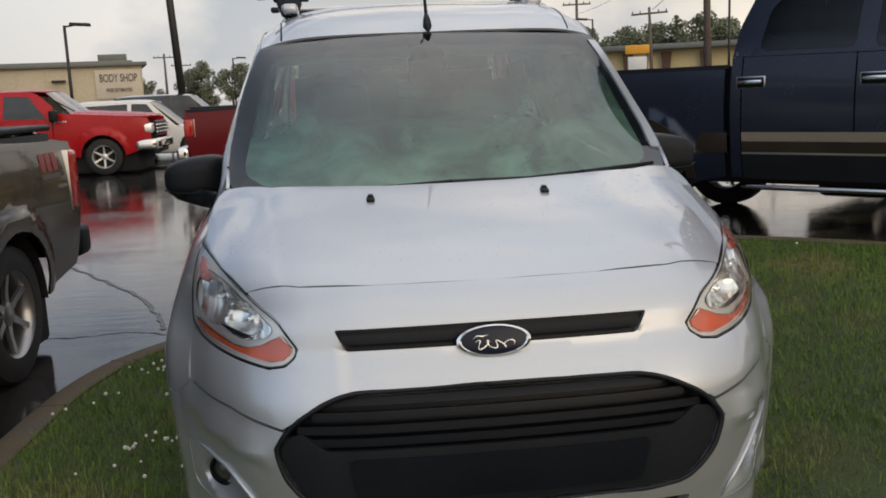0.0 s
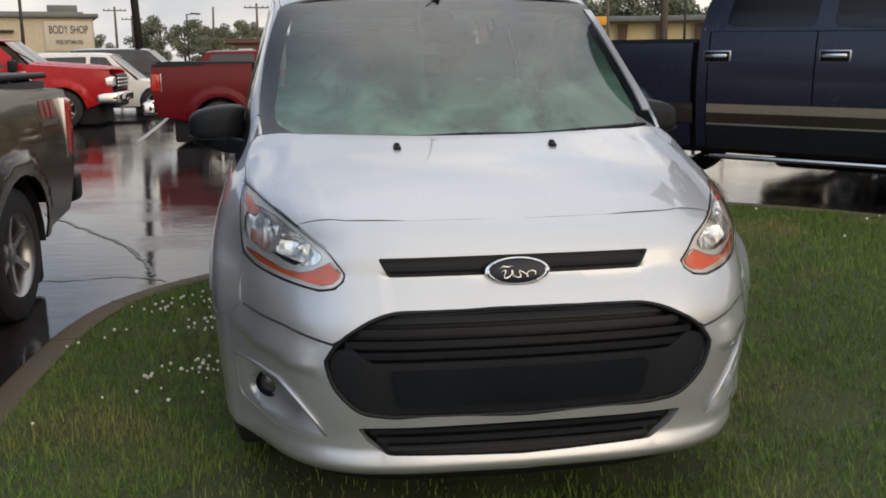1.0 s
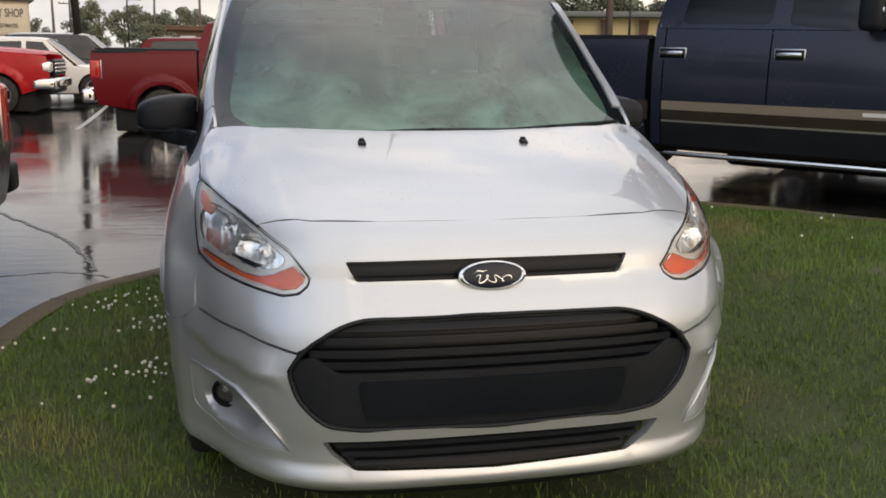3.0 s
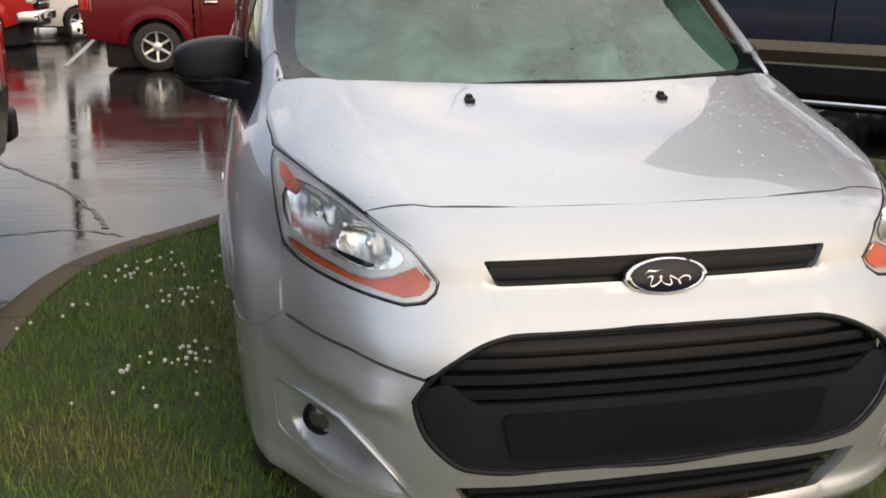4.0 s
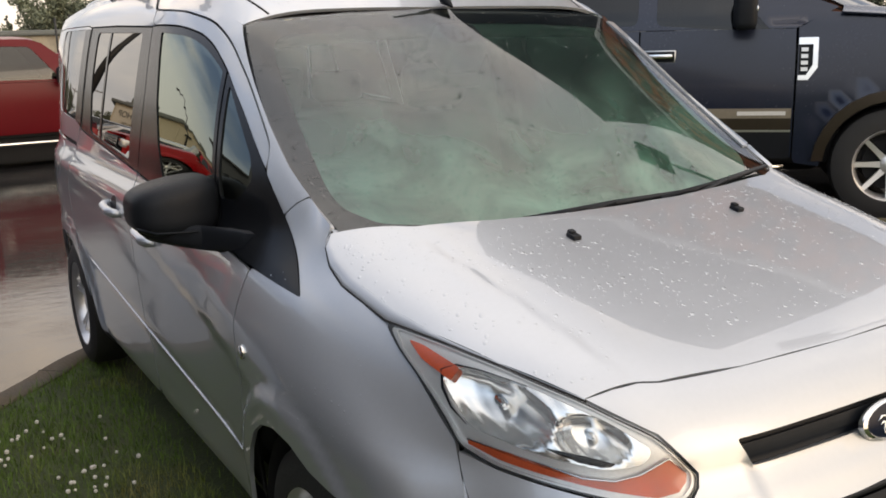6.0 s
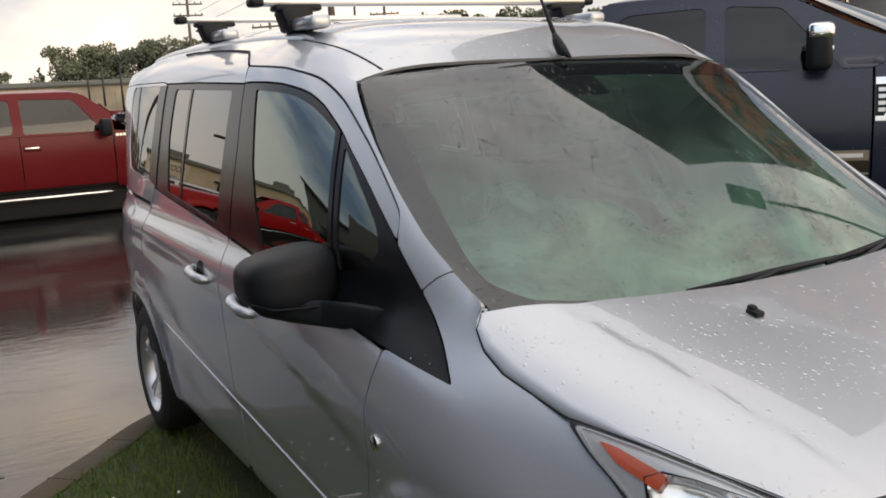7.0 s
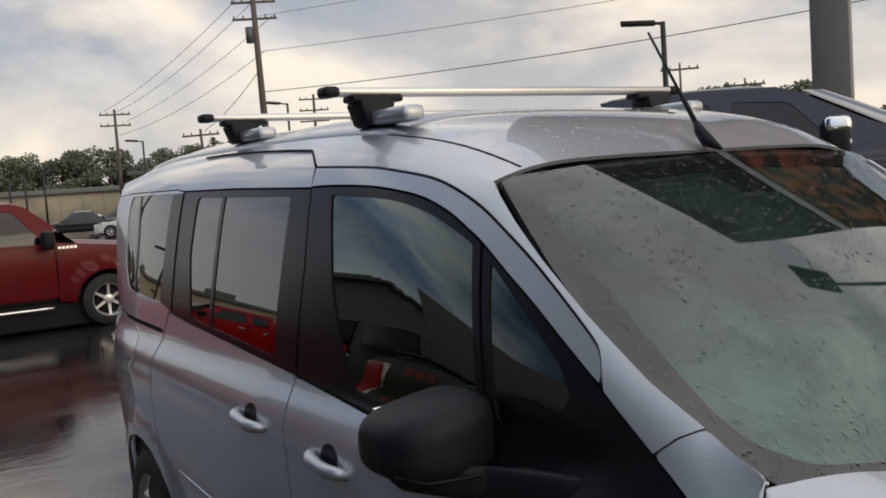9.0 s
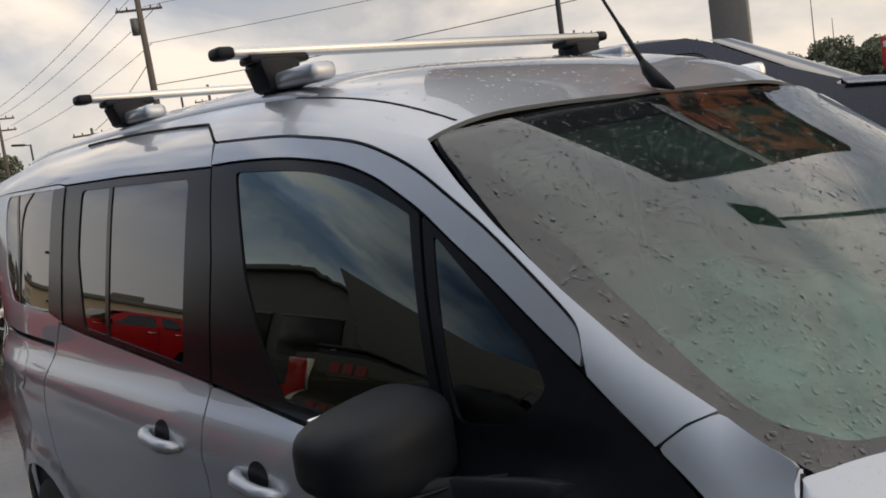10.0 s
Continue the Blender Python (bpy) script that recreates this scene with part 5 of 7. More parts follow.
part("sensor_pod", box((0, 1.60, 1.585), (0.16, 0.14, 0.13), 0.03, Matrix.Rotation(radians(33), 4, "X"), 3), PLASTIC, van)
part("inner_mirror", box((0, 1.66, 1.49), (0.26, 0.035, 0.075), 0.016, seg=3), PLASTIC, van)

# ---- ground ----
LOT = -0.12


def wet_asphalt():
    """Dark aggregate with standing water: glossy where the film covers it, broken where stones stand out."""
    m = bpy.data.materials.new("wet_asphalt")
    m.use_nodes = True
    n, l = m.node_tree.nodes, m.node_tree.links
    b = n["Principled BSDF"]
    b.inputs["Specular IOR Level"].default_value = 0.34
    co = n.new("ShaderNodeTexCoord")

    def tex(scale, detail, rough=0.55, stretch=(1, 1, 1)):
        mp = n.new("ShaderNodeMapping")
        mp.inputs["Scale"].default_value = stretch
        t = n.new("ShaderNodeTexNoise")
        t.inputs["Scale"].default_value, t.inputs["Detail"].default_value, t.inputs["Roughness"].default_value = scale, detail, rough
        l.new(co.outputs["Object"], mp.inputs["Vector"])
        l.new(mp.outputs["Vector"], t.inputs["Vector"])
        return t.outputs["Fac"]

    def ramp(src, a, c, lo, hi):
        r = n.new("ShaderNodeMapRange")
        r.inputs["From Min"].default_value, r.inputs["From Max"].default_value = a, c
        r.inputs["To Min"].default_value, r.inputs["To Max"].default_value = lo, hi
        l.new(src, r.inputs["Value"])
        return r.outputs["Result"]

    film = tex(0.55, 7, 0.62, (0.7, 1.3, 1))
    grain = tex(140, 2)
    ripple = tex(7, 5, 0.6, (0.5, 1.6, 1))
    l.new(ramp(film, 0.42, 0.66, 0.012, 0.11), b.inputs["Roughness"])
    mix = n.new("ShaderNodeMix")
    mix.data_type = "RGBA"
    mix.inputs["A"].default_value, mix.inputs["B"].default_value = (0.014, 0.014, 0.015, 1), (0.040, 0.037, 0.035, 1)
    l.new(ramp(film, 0.42, 0.66, 0.0, 1.0), mix.inputs["Factor"])
    spk = n.new("ShaderNodeVectorMath")
    spk.operation = "SCALE"
    l.new(mix.outputs["Result"], spk.inputs[0])
    l.new(ramp(grain, 0.3, 0.7, 0.6, 1.4), spk.inputs["Scale"])
    l.new(spk.outputs["Vector"], b.inputs["Base Color"])
    b1 = n.new("ShaderNodeBump")
    b1.inputs["Distance"].default_value = 0.003
    l.new(ramp(film, 0.48, 0.70, 0.02, 0.35), b1.inputs["Strength"])
    l.new(grain, b1.inputs["Height"])
    b2 = n.new("ShaderNodeBump")
    b2.inputs["Strength"].default_value, b2.inputs["Distance"].default_value = 0.17, 0.010
    l.new(ripple, b2.inputs["Height"])
    l.new(b1.outputs["Normal"], b2.inputs["Normal"])
    l.new(b2.outputs["Normal"], b.inputs["Normal"])
    return m


ASPHALT = wet_asphalt()
CONCRETE = material("kerb_concrete", (0.095, 0.074, 0.050), 0.7, spec=0.2, var=0.3, scale=7, bump=0.5, bump_scale=60, second=(0.085, 0.075, 0.06), second_scale=3.0)
SOIL = material("turf_soil", (0.045, 0.060, 0.020), 0.9, var=0.45, scale=9, bump=0.8, bump_scale=60, second=(0.085, 0.075, 0.040), second_at=(0.55, 0.75), second_scale=2.2)
BLADE = material("grass_blade", (0.105, 0.178, 0.031), 0.7, spec=0.25, var=0.6, scale=1.5, island=0.9, second=(0.24, 0.21, 0.075), second_at=(0.50, 0.72), second_scale=1.6)

def rise(x, y):
    """The lot and the island climb gently towards the road side."""
    return 0.28 * soft(x - 1.75, 1.5) * soft(12.5 - y, 4.0) * soft(y + 16, 8.0) * soft(34 - x, 20)


gxs = np.concatenate([-np.geomspace(1500, 12, 22), np.arange(-11.5, 34, 0.5), np.geomspace(35, 1500, 20)])
gys = np.concatenate([-np.geomspace(1500, 12, 22), np.arange(-11.5, 14, 0.5), np.geomspace(15, 2000, 26)])
gv = [(x, y, LOT + rise(x, y)) for y in gys for x in gxs]
gn = len(gxs)
gf = [(j * gn + i, j * gn + i + 1, (j + 1) * gn + i + 1, (j + 1) * gn + i) for j in range(len(gys) - 1) for i in range(gn - 1)]
gme = bpy.data.meshes.new("ground")
gme.from_pydata(gv, [], gf)
gme.polygons.foreach_set("use_smooth", [True] * len(gme.polygons))
ground = part("ground", gme, ASPHALT, None)
tagged(ground, "wet dark asphalt car park with puddles", "ground", kind="structure")


KERB = spline([(-2.2, -9), (-2.10, -3), (-2.03, 0.5), (-2.00, 2.0), (-1.90, 2.85), (-1.66, 3.40), (-1.22, 3.88), (-0.85, 4.25), (-0.1, 4.68), (0.9, 4.98), (1.6, 4.98), (2.2, 4.75), (2.75, 4.40), (3.25, 4.02), (3.75, 3.50), (4.7, 2.55), (6.2, 1.2), (9.5, -1.7), (13, -4.8)], 8)
kerb_in = []
for i, p in enumerate(KERB):
    a, b = np.array(KERB[max(i - 1, 0)]), np.array(KERB[min(i + 1, len(KERB) - 1)])
    d = (b - a) / np.linalg.norm(b - a)
    kerb_in.append(np.array(p) + np.array((d[1], -d[0])) * 0.15)
bm = bmesh.new()
rows = []
for o, i in zip(KERB, kerb_in):
    o, i = np.array(o), np.array(i)
    n = (o - i) / 0.15
    sec = [(o + n * 0.03, LOT - 0.01), (o + n * 0.012, -0.03), (o + n * 0.002, -0.008), (o - n * 0.02, 0.0), (i + n * 0.01, 0.0), (i, -0.008), (i, -0.08)]
    rows.append([bm.verts.new((*q, z + rise(*o))) for q, z in sec])
for a, b in zip(rows, rows[1:]):
    for k in range(len(a) - 1):
        bm.faces.new((a[k], b[k], b[k + 1], a[k + 1]))
bmesh.ops.recalc_face_normals(bm, faces=bm.faces)
kerb = tagged(part("kerb", smooth_bm(bm, 50), CONCRETE, None), "worn wet concrete kerb round the grass island", "kerb", kind="structure")

JOINT = material("kerb_joint_dirt", (0.012, 0.011, 0.010), 0.9, var=0.3)
for i in (18, 27, 36, 44, 50, 58, 68, 78, 90):
    o, q = np.array(KERB[i]), np.array(kerb_in[i])
    c = (o + q) / 2
    d = o - q
    part("kerb_joint", box((c[0], c[1], rise(*o) - 0.045), (0.146, 0.005, 0.092), 0.001, Matrix.Rotation(math.atan2(d[1], d[0]) + 0.06 * math.sin(i), 3, "Z")), JOINT, kerb)

turf_edge = [tuple(p) for p in kerb_in] + [(13, -9.0)]


def turf_z(x, y):
    return rise(x, y) - 0.012 + 0.02 * noise.noise((x * 0.8, y * 0.8, 3.0)) + 0.012 * noise.noise((x * 4, y * 4, 9.0))


def turf_fn(x, y):
    return (x, y, turf_z(x, y))


turf = part("lawn", patch("lawn", turf_edge, turf_fn, 0.22, depth=0, flip=False), SOIL, None)
tagged(turf, "soil under the island's grass", "lawn", kind="structure")


def grass(count, seed, x0=-2.1, x1=6.5, y0=-3.2, y1=6.0, wide=1.0):
    rng = np.random.default_rng(seed)
    xy = np.stack([rng.uniform(x0, x1, count * 3), rng.uniform(y0, y1, count * 3)], 1)
    keep = inside([tuple(p) for p in turf_edge], xy)
    under = (np.abs(xy[:, 0]) < 0.78) & (xy[:, 1] > 0.25) & (xy[:, 1] < 4.6) & (rng.random(len(xy)) < 0.85)
    xy = xy[keep & ~under]
    bare = np.array([noise.noise((p[0] * 1.3 + 7, p[1] * 1.3, 0.5)) for p in xy])
    xy = xy[(bare < 0.42) | (rng.random(len(xy)) < 0.35)][:count]
    k = len(xy)
    z = np.array([turf_z(*p) for p in xy])
    h = (rng.gamma(4.0, 0.0080, k) + 0.008) * wide**0.4 * np.array([0.8 + 0.6 * max(0.0, noise.noise((p[0] * 2.1, p[1] * 2.1, 4.0))) for p in xy])
    a = rng.uniform(0, 2 * np.pi, k)
    w = rng.uniform(0.0010, 0.0021, k) * wide
    lean = rng.uniform(0.1, 0.9, k) * h
    side = np.stack([np.cos(a), np.sin(a)], 1)
    fwd = np.stack([-np.sin(a), np.cos(a)], 1)
    v = np.zeros((k, 5, 3))
    for j, (f, ww) in enumerate(((0, 1), (0, -1), (0.55, 0.8), (0.55, -0.8), (1, 0))):
        v[:, j, :2] = xy + side * (w * ww)[:, None] + fwd * (lean * f * f)[:, None]
        v[:, j, 2] = z + h * f * (1 - 0.12 * f)
    base = np.arange(k) * 5
    f4 = np.stack([base, base + 1, base + 3, base + 2], 1)
    f3 = np.stack([base + 2, base + 3, base + 4], 1)
    me = bpy.data.meshes.new("grass")
    me.from_pydata(v.reshape(-1, 3).tolist(), [], f4.tolist() + f3.tolist())
    return me


tagged(part("grass", grass(270000, 4), BLADE, None), "short wet green grass with dry patches", "grass", kind="stuff")
tagged(part("grass", grass(45000, 9, -2.3, 14.0, -9.0, -3.2, 2.4), BLADE, None), "short wet green grass on the rest of the island", "grass", kind="stuff")
tagged(part("grass", grass(16000, 10, 6.5, 14.0, -3.2, 3.5, 2.4), BLADE, None), "short wet green grass on the rest of the island", "grass", kind="stuff")

# old cracks and a worn bay line in the asphalt
TAR = material("crack_tar", (0.006, 0.006, 0.007), 0.35, var=0.3)
BAY = material("bay_paint", (0.40, 0.40, 0.38), 0.35, var=0.3, scale=6)


def strip(name, pts, w, mat, z, label, category):
    rng = random.Random(name + str(len(pts)))
    line = spline(pts, 10)
    bm = bmesh.new()
    prev = None
    for i, p in enumerate(line):
        a, b = np.array(line[max(i - 1, 0)]), np.array(line[min(i + 1, len(line) - 1)])
        d = (b - a) / (np.linalg.norm(b - a) + 1e-9)
        ww = w * (0.6 + 0.8 * rng.random()) if mat is TAR else w
        c = np.array(p) + np.array((d[1], -d[0])) * (rng.uniform(-0.015, 0.015) if mat is TAR else 0)
        n = np.array((d[1], -d[0])) * ww / 2
        row = [bm.verts.new((*(c + n), z + rise(*c))), bm.verts.new((*(c - n), z + rise(*c)))]
        if prev:
            bm.faces.new((prev[0], row[0], row[1], prev[1]))
        prev = row
    bmesh.ops.recalc_face_normals(bm, faces=bm.faces)
    return tagged(part(name, bm, mat, None), label, category, kind="structure")


strip("asphalt_crack", [(-3.25, 7.3), (-2.75, 6.5), (-2.2, 5.6), (-1.85, 4.75), (-1.72, 4.3)], 0.032, TAR, LOT + 0.004, "dark irregular crack in wet asphalt", "crack")
strip("asphalt_crack", [(-2.9, 4.4), (-2.4, 4.25), (-1.95, 4.3), (-1.6, 4.1)], 0.020, TAR, LOT + 0.004, "dark irregular crack in wet asphalt", "crack")
strip("bay_line", [(-3.95, 22.0), (-3.78, 19.0), (-3.6, 15.3)], 0.10, BAY, LOT + 0.004, "worn pale bay line on wet asphalt", "line")

# ---- pickup trucks and cars ----
def pickup(name, label, at, paint, lower=None, lift=0.0, length=5.89, base=3.68, rails=1.40, wheel_r=0.39, spokes=6, bed_black=True, tall=1.0, flares=None, steps=CHROME, group="parked pickup trucks", chrome_front=True, twin=False, decal=None, cover=False, nose_len=0.0, cab_end=None, fwd=0.0, hood_up=0.0, vent=False, rims=ALLOY):
    """A crew-cab pickup, its front bumper at y = 0 and its tail at -length, standing on z = 0."""
    lower = lower or paint
    top = thing(name, label, "pickup truck", group, at)
    wz = dense([(0.40, 0.93), (0.55, 0.965), (0.75, 0.99), (1.00, 1.0), (1.20, 0.985), (1.34, 0.962), (1.42, 0.945), (1.60, 0.870), (1.80, 0.775), (1.92, 0.715), (1.98, 0.66)])
    axf = -0.95 + fwd
    axr = -0.95 - base
    cab_r = axr + 0.62 if length < 6.1 else axr + 0.72
    cab_r = cab_end or cab_r
    tail = -length + 0.10
    hz = wheel_r
    k = tall

    def sx(y, z):
        w = read(min(z / k, 1.98), wz)
        nose = max(0.0, (y + 0.75) / 0.75)
        w *= 1 - 0.10 * nose**2.5
        if z / k > 1.38:
            w *= 1 - 0.035 * max(0, (y - ws_t) / 0.8) - 0.03 * max(0, (cab_r + 0.5 - y) / 0.5) ** 2 * 0.5
        for c in (axf, axr):
            r = math.hypot(y - c, z - hz)
            w += (0.045 if cover or not vent else 0.028) * soft(wheel_r + 0.19 - r, 0.08 if cover or not vent else 0.05) * (z > hz - 0.15)
        return w

    def sf(sign, off=0.0):
        return lambda y, z: (sign * (sx(y, z) + off), y, z)

    def opening(c, extra=0.075, z0=0.42):
        r = wheel_r + extra
        lim = math.asin(max(-1, min(1, (z0 - hz) / r)))
        return [(c + r * math.cos(t), hz + r * math.sin(t)) for t in np.linspace(lim, math.pi - lim, 14)]

    belt, hood_f, hood_r = (1.345 * k if vent else 1.26 * k), 1.12 * k + hood_up, 1.27 * k + hood_up
    sill = 0.45 * k if vent else 0.50 * k
    seam = 0.64 * k if vent else 0.60 * k
    ws_b, ws_t = (-1.52, -2.42) if vent else (-1.36 + fwd * 0.7 - nose_len, -2.00 - nose_len)
    d1, d2 = -1.66 + fwd - nose_len, -2.98 - nose_len
    stripe = 0.80 * k
    for sign in (-1, 1):
        fl = sign > 0
        fl = not fl

        def skin(nm, outline, host, mat=paint, off=0.0, step=0.09, holes=(), depth=0.015):
            return part(nm, patch(nm, outline, sf(sign, off), step, holes=holes, flip=fl, depth=depth), mat, host)

        of = opening(axf)
        fender = [(-0.10, 0.62 * k), (-0.12, 1.00 * k), (-0.16, hood_f - 0.01), (-0.8 - nose_len / 2, 1.20 * k + hood_up), (ws_b + 0.05, hood_r - 0.01), (d1 + 0.02, hood_r + 0.03), (d1 + 0.012, sill), (d1 + 0.03, 0.44)]
        fender += [p for p in of[::-1]]
        skin("fender", fender, top)
        door = skin("front_door", [(d1, sill), (d1, min(belt, hood_r + 0.03)), (d1 - 0.05, belt), (d2 + 0.012, belt + 0.01), (d2 + 0.012, sill)], top)
        rear = skin("rear_door", [(d2, sill), (d2, belt + 0.01), (cab_r + 0.22, belt + 0.02), (cab_r + 0.10, belt + 0.02), (cab_r + 0.10, sill)], top)
        skin("cab_corner", [(cab_r + 0.088, sill), (cab_r + 0.088, belt + 0.022), (cab_r, belt + 0.022), (cab_r, sill)], top)
        if lower is not paint:
            skin("lower_stripe", [(d1 - 0.01, seam), (d1 - 0.01, stripe), (cab_r + 0.10, stripe), (cab_r + 0.10, seam)], door, lower, 0.004, depth=0.003)
            skin("lower_stripe", [(cab_r - 0.03, seam), (cab_r - 0.03, stripe), (axr + wheel_r + 0.18, stripe), (axr + wheel_r + 0.12, seam)], top, lower, 0.004, depth=0.003)
            skin("stripe_band", [(d1 - 0.01, stripe - 0.075), (d1 - 0.01, stripe), (cab_r + 0.10, stripe), (cab_r + 0.10, stripe - 0.075)], door, PALE_STRIPE, 0.006, depth=0.003)
            skin("rocker_panel", [(d1 - 0.01, sill - 0.01), (d1 - 0.01, seam), (cab_r + 0.10, seam), (cab_r + 0.10, sill - 0.01)], door, PLASTIC, 0.005, depth=0.003)
            for z0 in (seam,):
                skin("stripe_edge", [(d1 - 0.01, z0 - 0.008), (d1 - 0.01, z0 + 0.008), (cab_r + 0.10, z0 + 0.008), (cab_r + 0.10, z0 - 0.008)], door, ALUMINIUM, 0.007, depth=0.003)
        orr = opening(axr)
        gap = 0.06 if vent else 0.035
        bed = [(cab_r - gap, sill), (cab_r - gap, rails)]
        bed += [(tail + 0.06, rails), (tail + 0.03, rails - 0.04), (tail + 0.02, 0.95 * k), (tail + 0.10, 0.52 * k)]
        bed += [p for p in orr[::-1]]
        bed_side = skin("bed_side", bed[::-1], top, step=0.05 if cover or not vent else 0.09)
        part("bed_rail", patch("bed_rail", [(cab_r - 0.03, rails - 0.02), (tail + 0.05, rails - 0.02), (tail + 0.05, rails + 0.012), (cab_r - 0.03, rails + 0.012)][::-1], sf(sign, 0.004), 0.2, flip=fl, depth=0.09), PLASTIC, bed_side)
        if flares:
            for c in (axf, axr):
                oo = opening(c, 0.135, 0.46)
                ii = opening(c, 0.055, 0.46)
                skin("arch_flare", oo + ii[::-1], top, flares, 0.016, 0.06, depth=0.03)
        for c in (axf, axr):
            bm = bmesh.new()
            prof = opening(c, 0.07, 0.40)
            rr = [[bm.verts.new((sign * x, p[0], p[1])) for p in prof] for x in (0.50, 0.97)]
            for j in range(len(prof) - 1):
                bm.faces.new((rr[0][j], rr[0][j + 1], rr[1][j + 1], rr[1][j]))
            bm.faces.new(rr[0])
            part("wheel_housing", bm, DARK, top)
        # upper cab with its panes
        bp, br = (0.13, 0.01) if vent else (0.07, 0.07)
        pf = round_poly([(d1 - (0.16 if vent else 0.12), belt + (-0.03 if vent else 0.035)), (d1 - (0.62 if vent else 0.50), 1.79 * k), (d2 + bp, 1.82 * k), (d2 + bp, belt + 0.05)], 0.05, 3)
        pr = round_poly([(d2 - br, belt + 0.05), (d2 - br, 1.82 * k), (cab_r + 0.37, 1.80 * k), (cab_r + 0.26, 1.71 * k), (cab_r + 0.22, belt + 0.06)], 0.07, 4)
        upper = skin("cab_upper", [(ws_b - 0.02 if vent else d1 + 0.03, max(hood_r + 0.035, belt + 0.03)), (d1, belt + 0.004), (cab_r, belt + 0.026), (cab_r + 0.03, 1.60 * k), (cab_r + 0.12, 1.83 * k), (cab_r + 0.24, 1.90 * k), (d2 - 0.1, 1.915 * k), (d1 - (0.70 if vent else 0.50), 1.90 * k), (d1 - (0.54 if vent else 0.32), (1.85 if vent else 1.84) * k), (d1 - (0.10 if vent else -0.02), (1.63 if vent else 1.555) * k)][::-1], top, paint, 0.0, 0.07, holes=[pf, pr])
        for pane in (pf, pr):
            skin("window_pane", pane, upper, TALL_GLASS if vent else CAR_GLASS, -0.008, 0.1, depth=0)
        for yy, host in ((d2 + 0.16, door), (cab_r + (0.17 if vent else 0.27), rear)):
            z0 = belt - (0.185 if vent else 0.16)
            x = sx(yy, z0)
            part("handle_ring", box((sign * (x - 0.006), yy, z0), (0.02, 0.25, 0.10), 0.009), ALUMINIUM if vent else paint, host)
            part("handle_cup", box((sign * (x - 0.001), yy, z0), (0.02, 0.23, 0.085), 0.009), GRILLE_BLACK if vent else paint, host)
            part("door_handle", box((sign * (x + 0.022), yy, z0 + 0.004), (0.022, 0.20, 0.036), 0.010), CHROME if steps is CHROME else paint, host)
        # mirror
        xm = sx(-1.95 - nose_len, belt + 0.05)
        ym, zm, size = (-2.20, belt + 0.165, (0.26, 0.17, 0.33)) if vent else (-1.78 - nose_len, belt + 0.09, (0.22, 0.17, 0.26))
        mir = part("door_mirror", box((sign * (xm + 0.20), ym, zm), size, 0.05, seg=3), PLASTIC, top, "black door mirror with a bright cap" if vent else "")
        part("mirror_arm", box((sign * (xm + 0.06), ym - 0.02, belt + 0.04), (0.16, 0.06, 0.06), 0.02), PLASTIC, mir)
        if vent:
            part("mirror_cap", box((sign * (xm + 0.20), ym + 0.006, zm + 0.105), (0.268, 0.18, 0.13), 0.045, seg=3), CHROME, mir)
            part("mirror_signal", box((sign * (xm + 0.205), ym + 0.084, zm - 0.015), (0.20, 0.014, 0.04), 0.005), CHROME, mir)
        if steps is CHROME and not vent:
            for j in range(5):
                y0 = d1 + 0.05 + 0.055 * j
                skin("badge_bar", [(y0, belt - 0.055), (y0 + 0.040, belt - 0.055), (y0 + 0.040, belt - 0.02), (y0, belt - 0.02)][::-1], top, ALUMINIUM, 0.006, 0.05, depth=0.003)
        # step bar
        zs = 0.415 if vent else 0.365
        part("step_bar", tube([(sign * 0.96, d1 - 0.05, zs), (sign * 0.985, d1 - 0.2, zs - 0.005), (sign * 0.985, cab_r + 0.2, zs - 0.005), (sign * 0.96, cab_r + 0.1, zs)], 0.022 if vent else 0.026, 8), steps, top)
        part("inner_sill", box((sign * 0.86, (d1 + cab_r) / 2, 0.56 * k), (0.10, d1 - cab_r, 0.22), 0.02), DARK, top)
        # tail lamp and head lamp
        xt = sx(tail + 0.15, 1.1 * k)
        tl = part("tail_lamp", box((sign * (xt - 0.065), tail + 0.09, 1.10 * k), (0.15, 0.17, (0.40 if cover else 0.30) * k), 0.03, seg=3), RED_LENS, top)
        part("lamp_edge", box((sign * (xt - 0.055), tail + 0.188, 1.10 * k), (0.135, 0.012, (0.41 if cover else 0.31) * k), 0.004), ALUMINIUM, tl)
        hl = part("headlamp", box((sign * 0.815, -0.30, 1.00 * k), (0.29, 0.46, 0.22), 0.05, seg=3), REFLECTOR, top)
        part("lamp_bar", box((sign * 0.80, -0.085, 1.06 * k), (0.25, 0.06, 0.03), 0.01), AMBER, hl)
        if vent:
            y0, z0 = d1 + 0.022, 1.07
            frame_o = [(y0, z0), (y0 + 0.07, z0), (y0 + 0.135, z0 + 0.09), (y0 + 0.135, z0 + 0.31), (y0, z0 + 0.31), (y0, z0 + 0.26), (y0 + 0.10, z0 + 0.26), (y0 + 0.10, z0 + 0.11), (y0 + 0.055, z0 + 0.035), (y0, z0 + 0.035)]
            vn = skin("fender_vent", frame_o[::-1], top, CHROME, 0.014, 0.05, depth=0.014)
            skin("vent_insert", [(y0 + 0.005, z0 + 0.04), (y0 + 0.055, z0 + 0.04), (y0 + 0.096, z0 + 0.11), (y0 + 0.096, z0 + 0.255), (y0 + 0.005, z0 + 0.255)], vn, GRILLE_BLACK, 0.005, 0.06, depth=0.004)
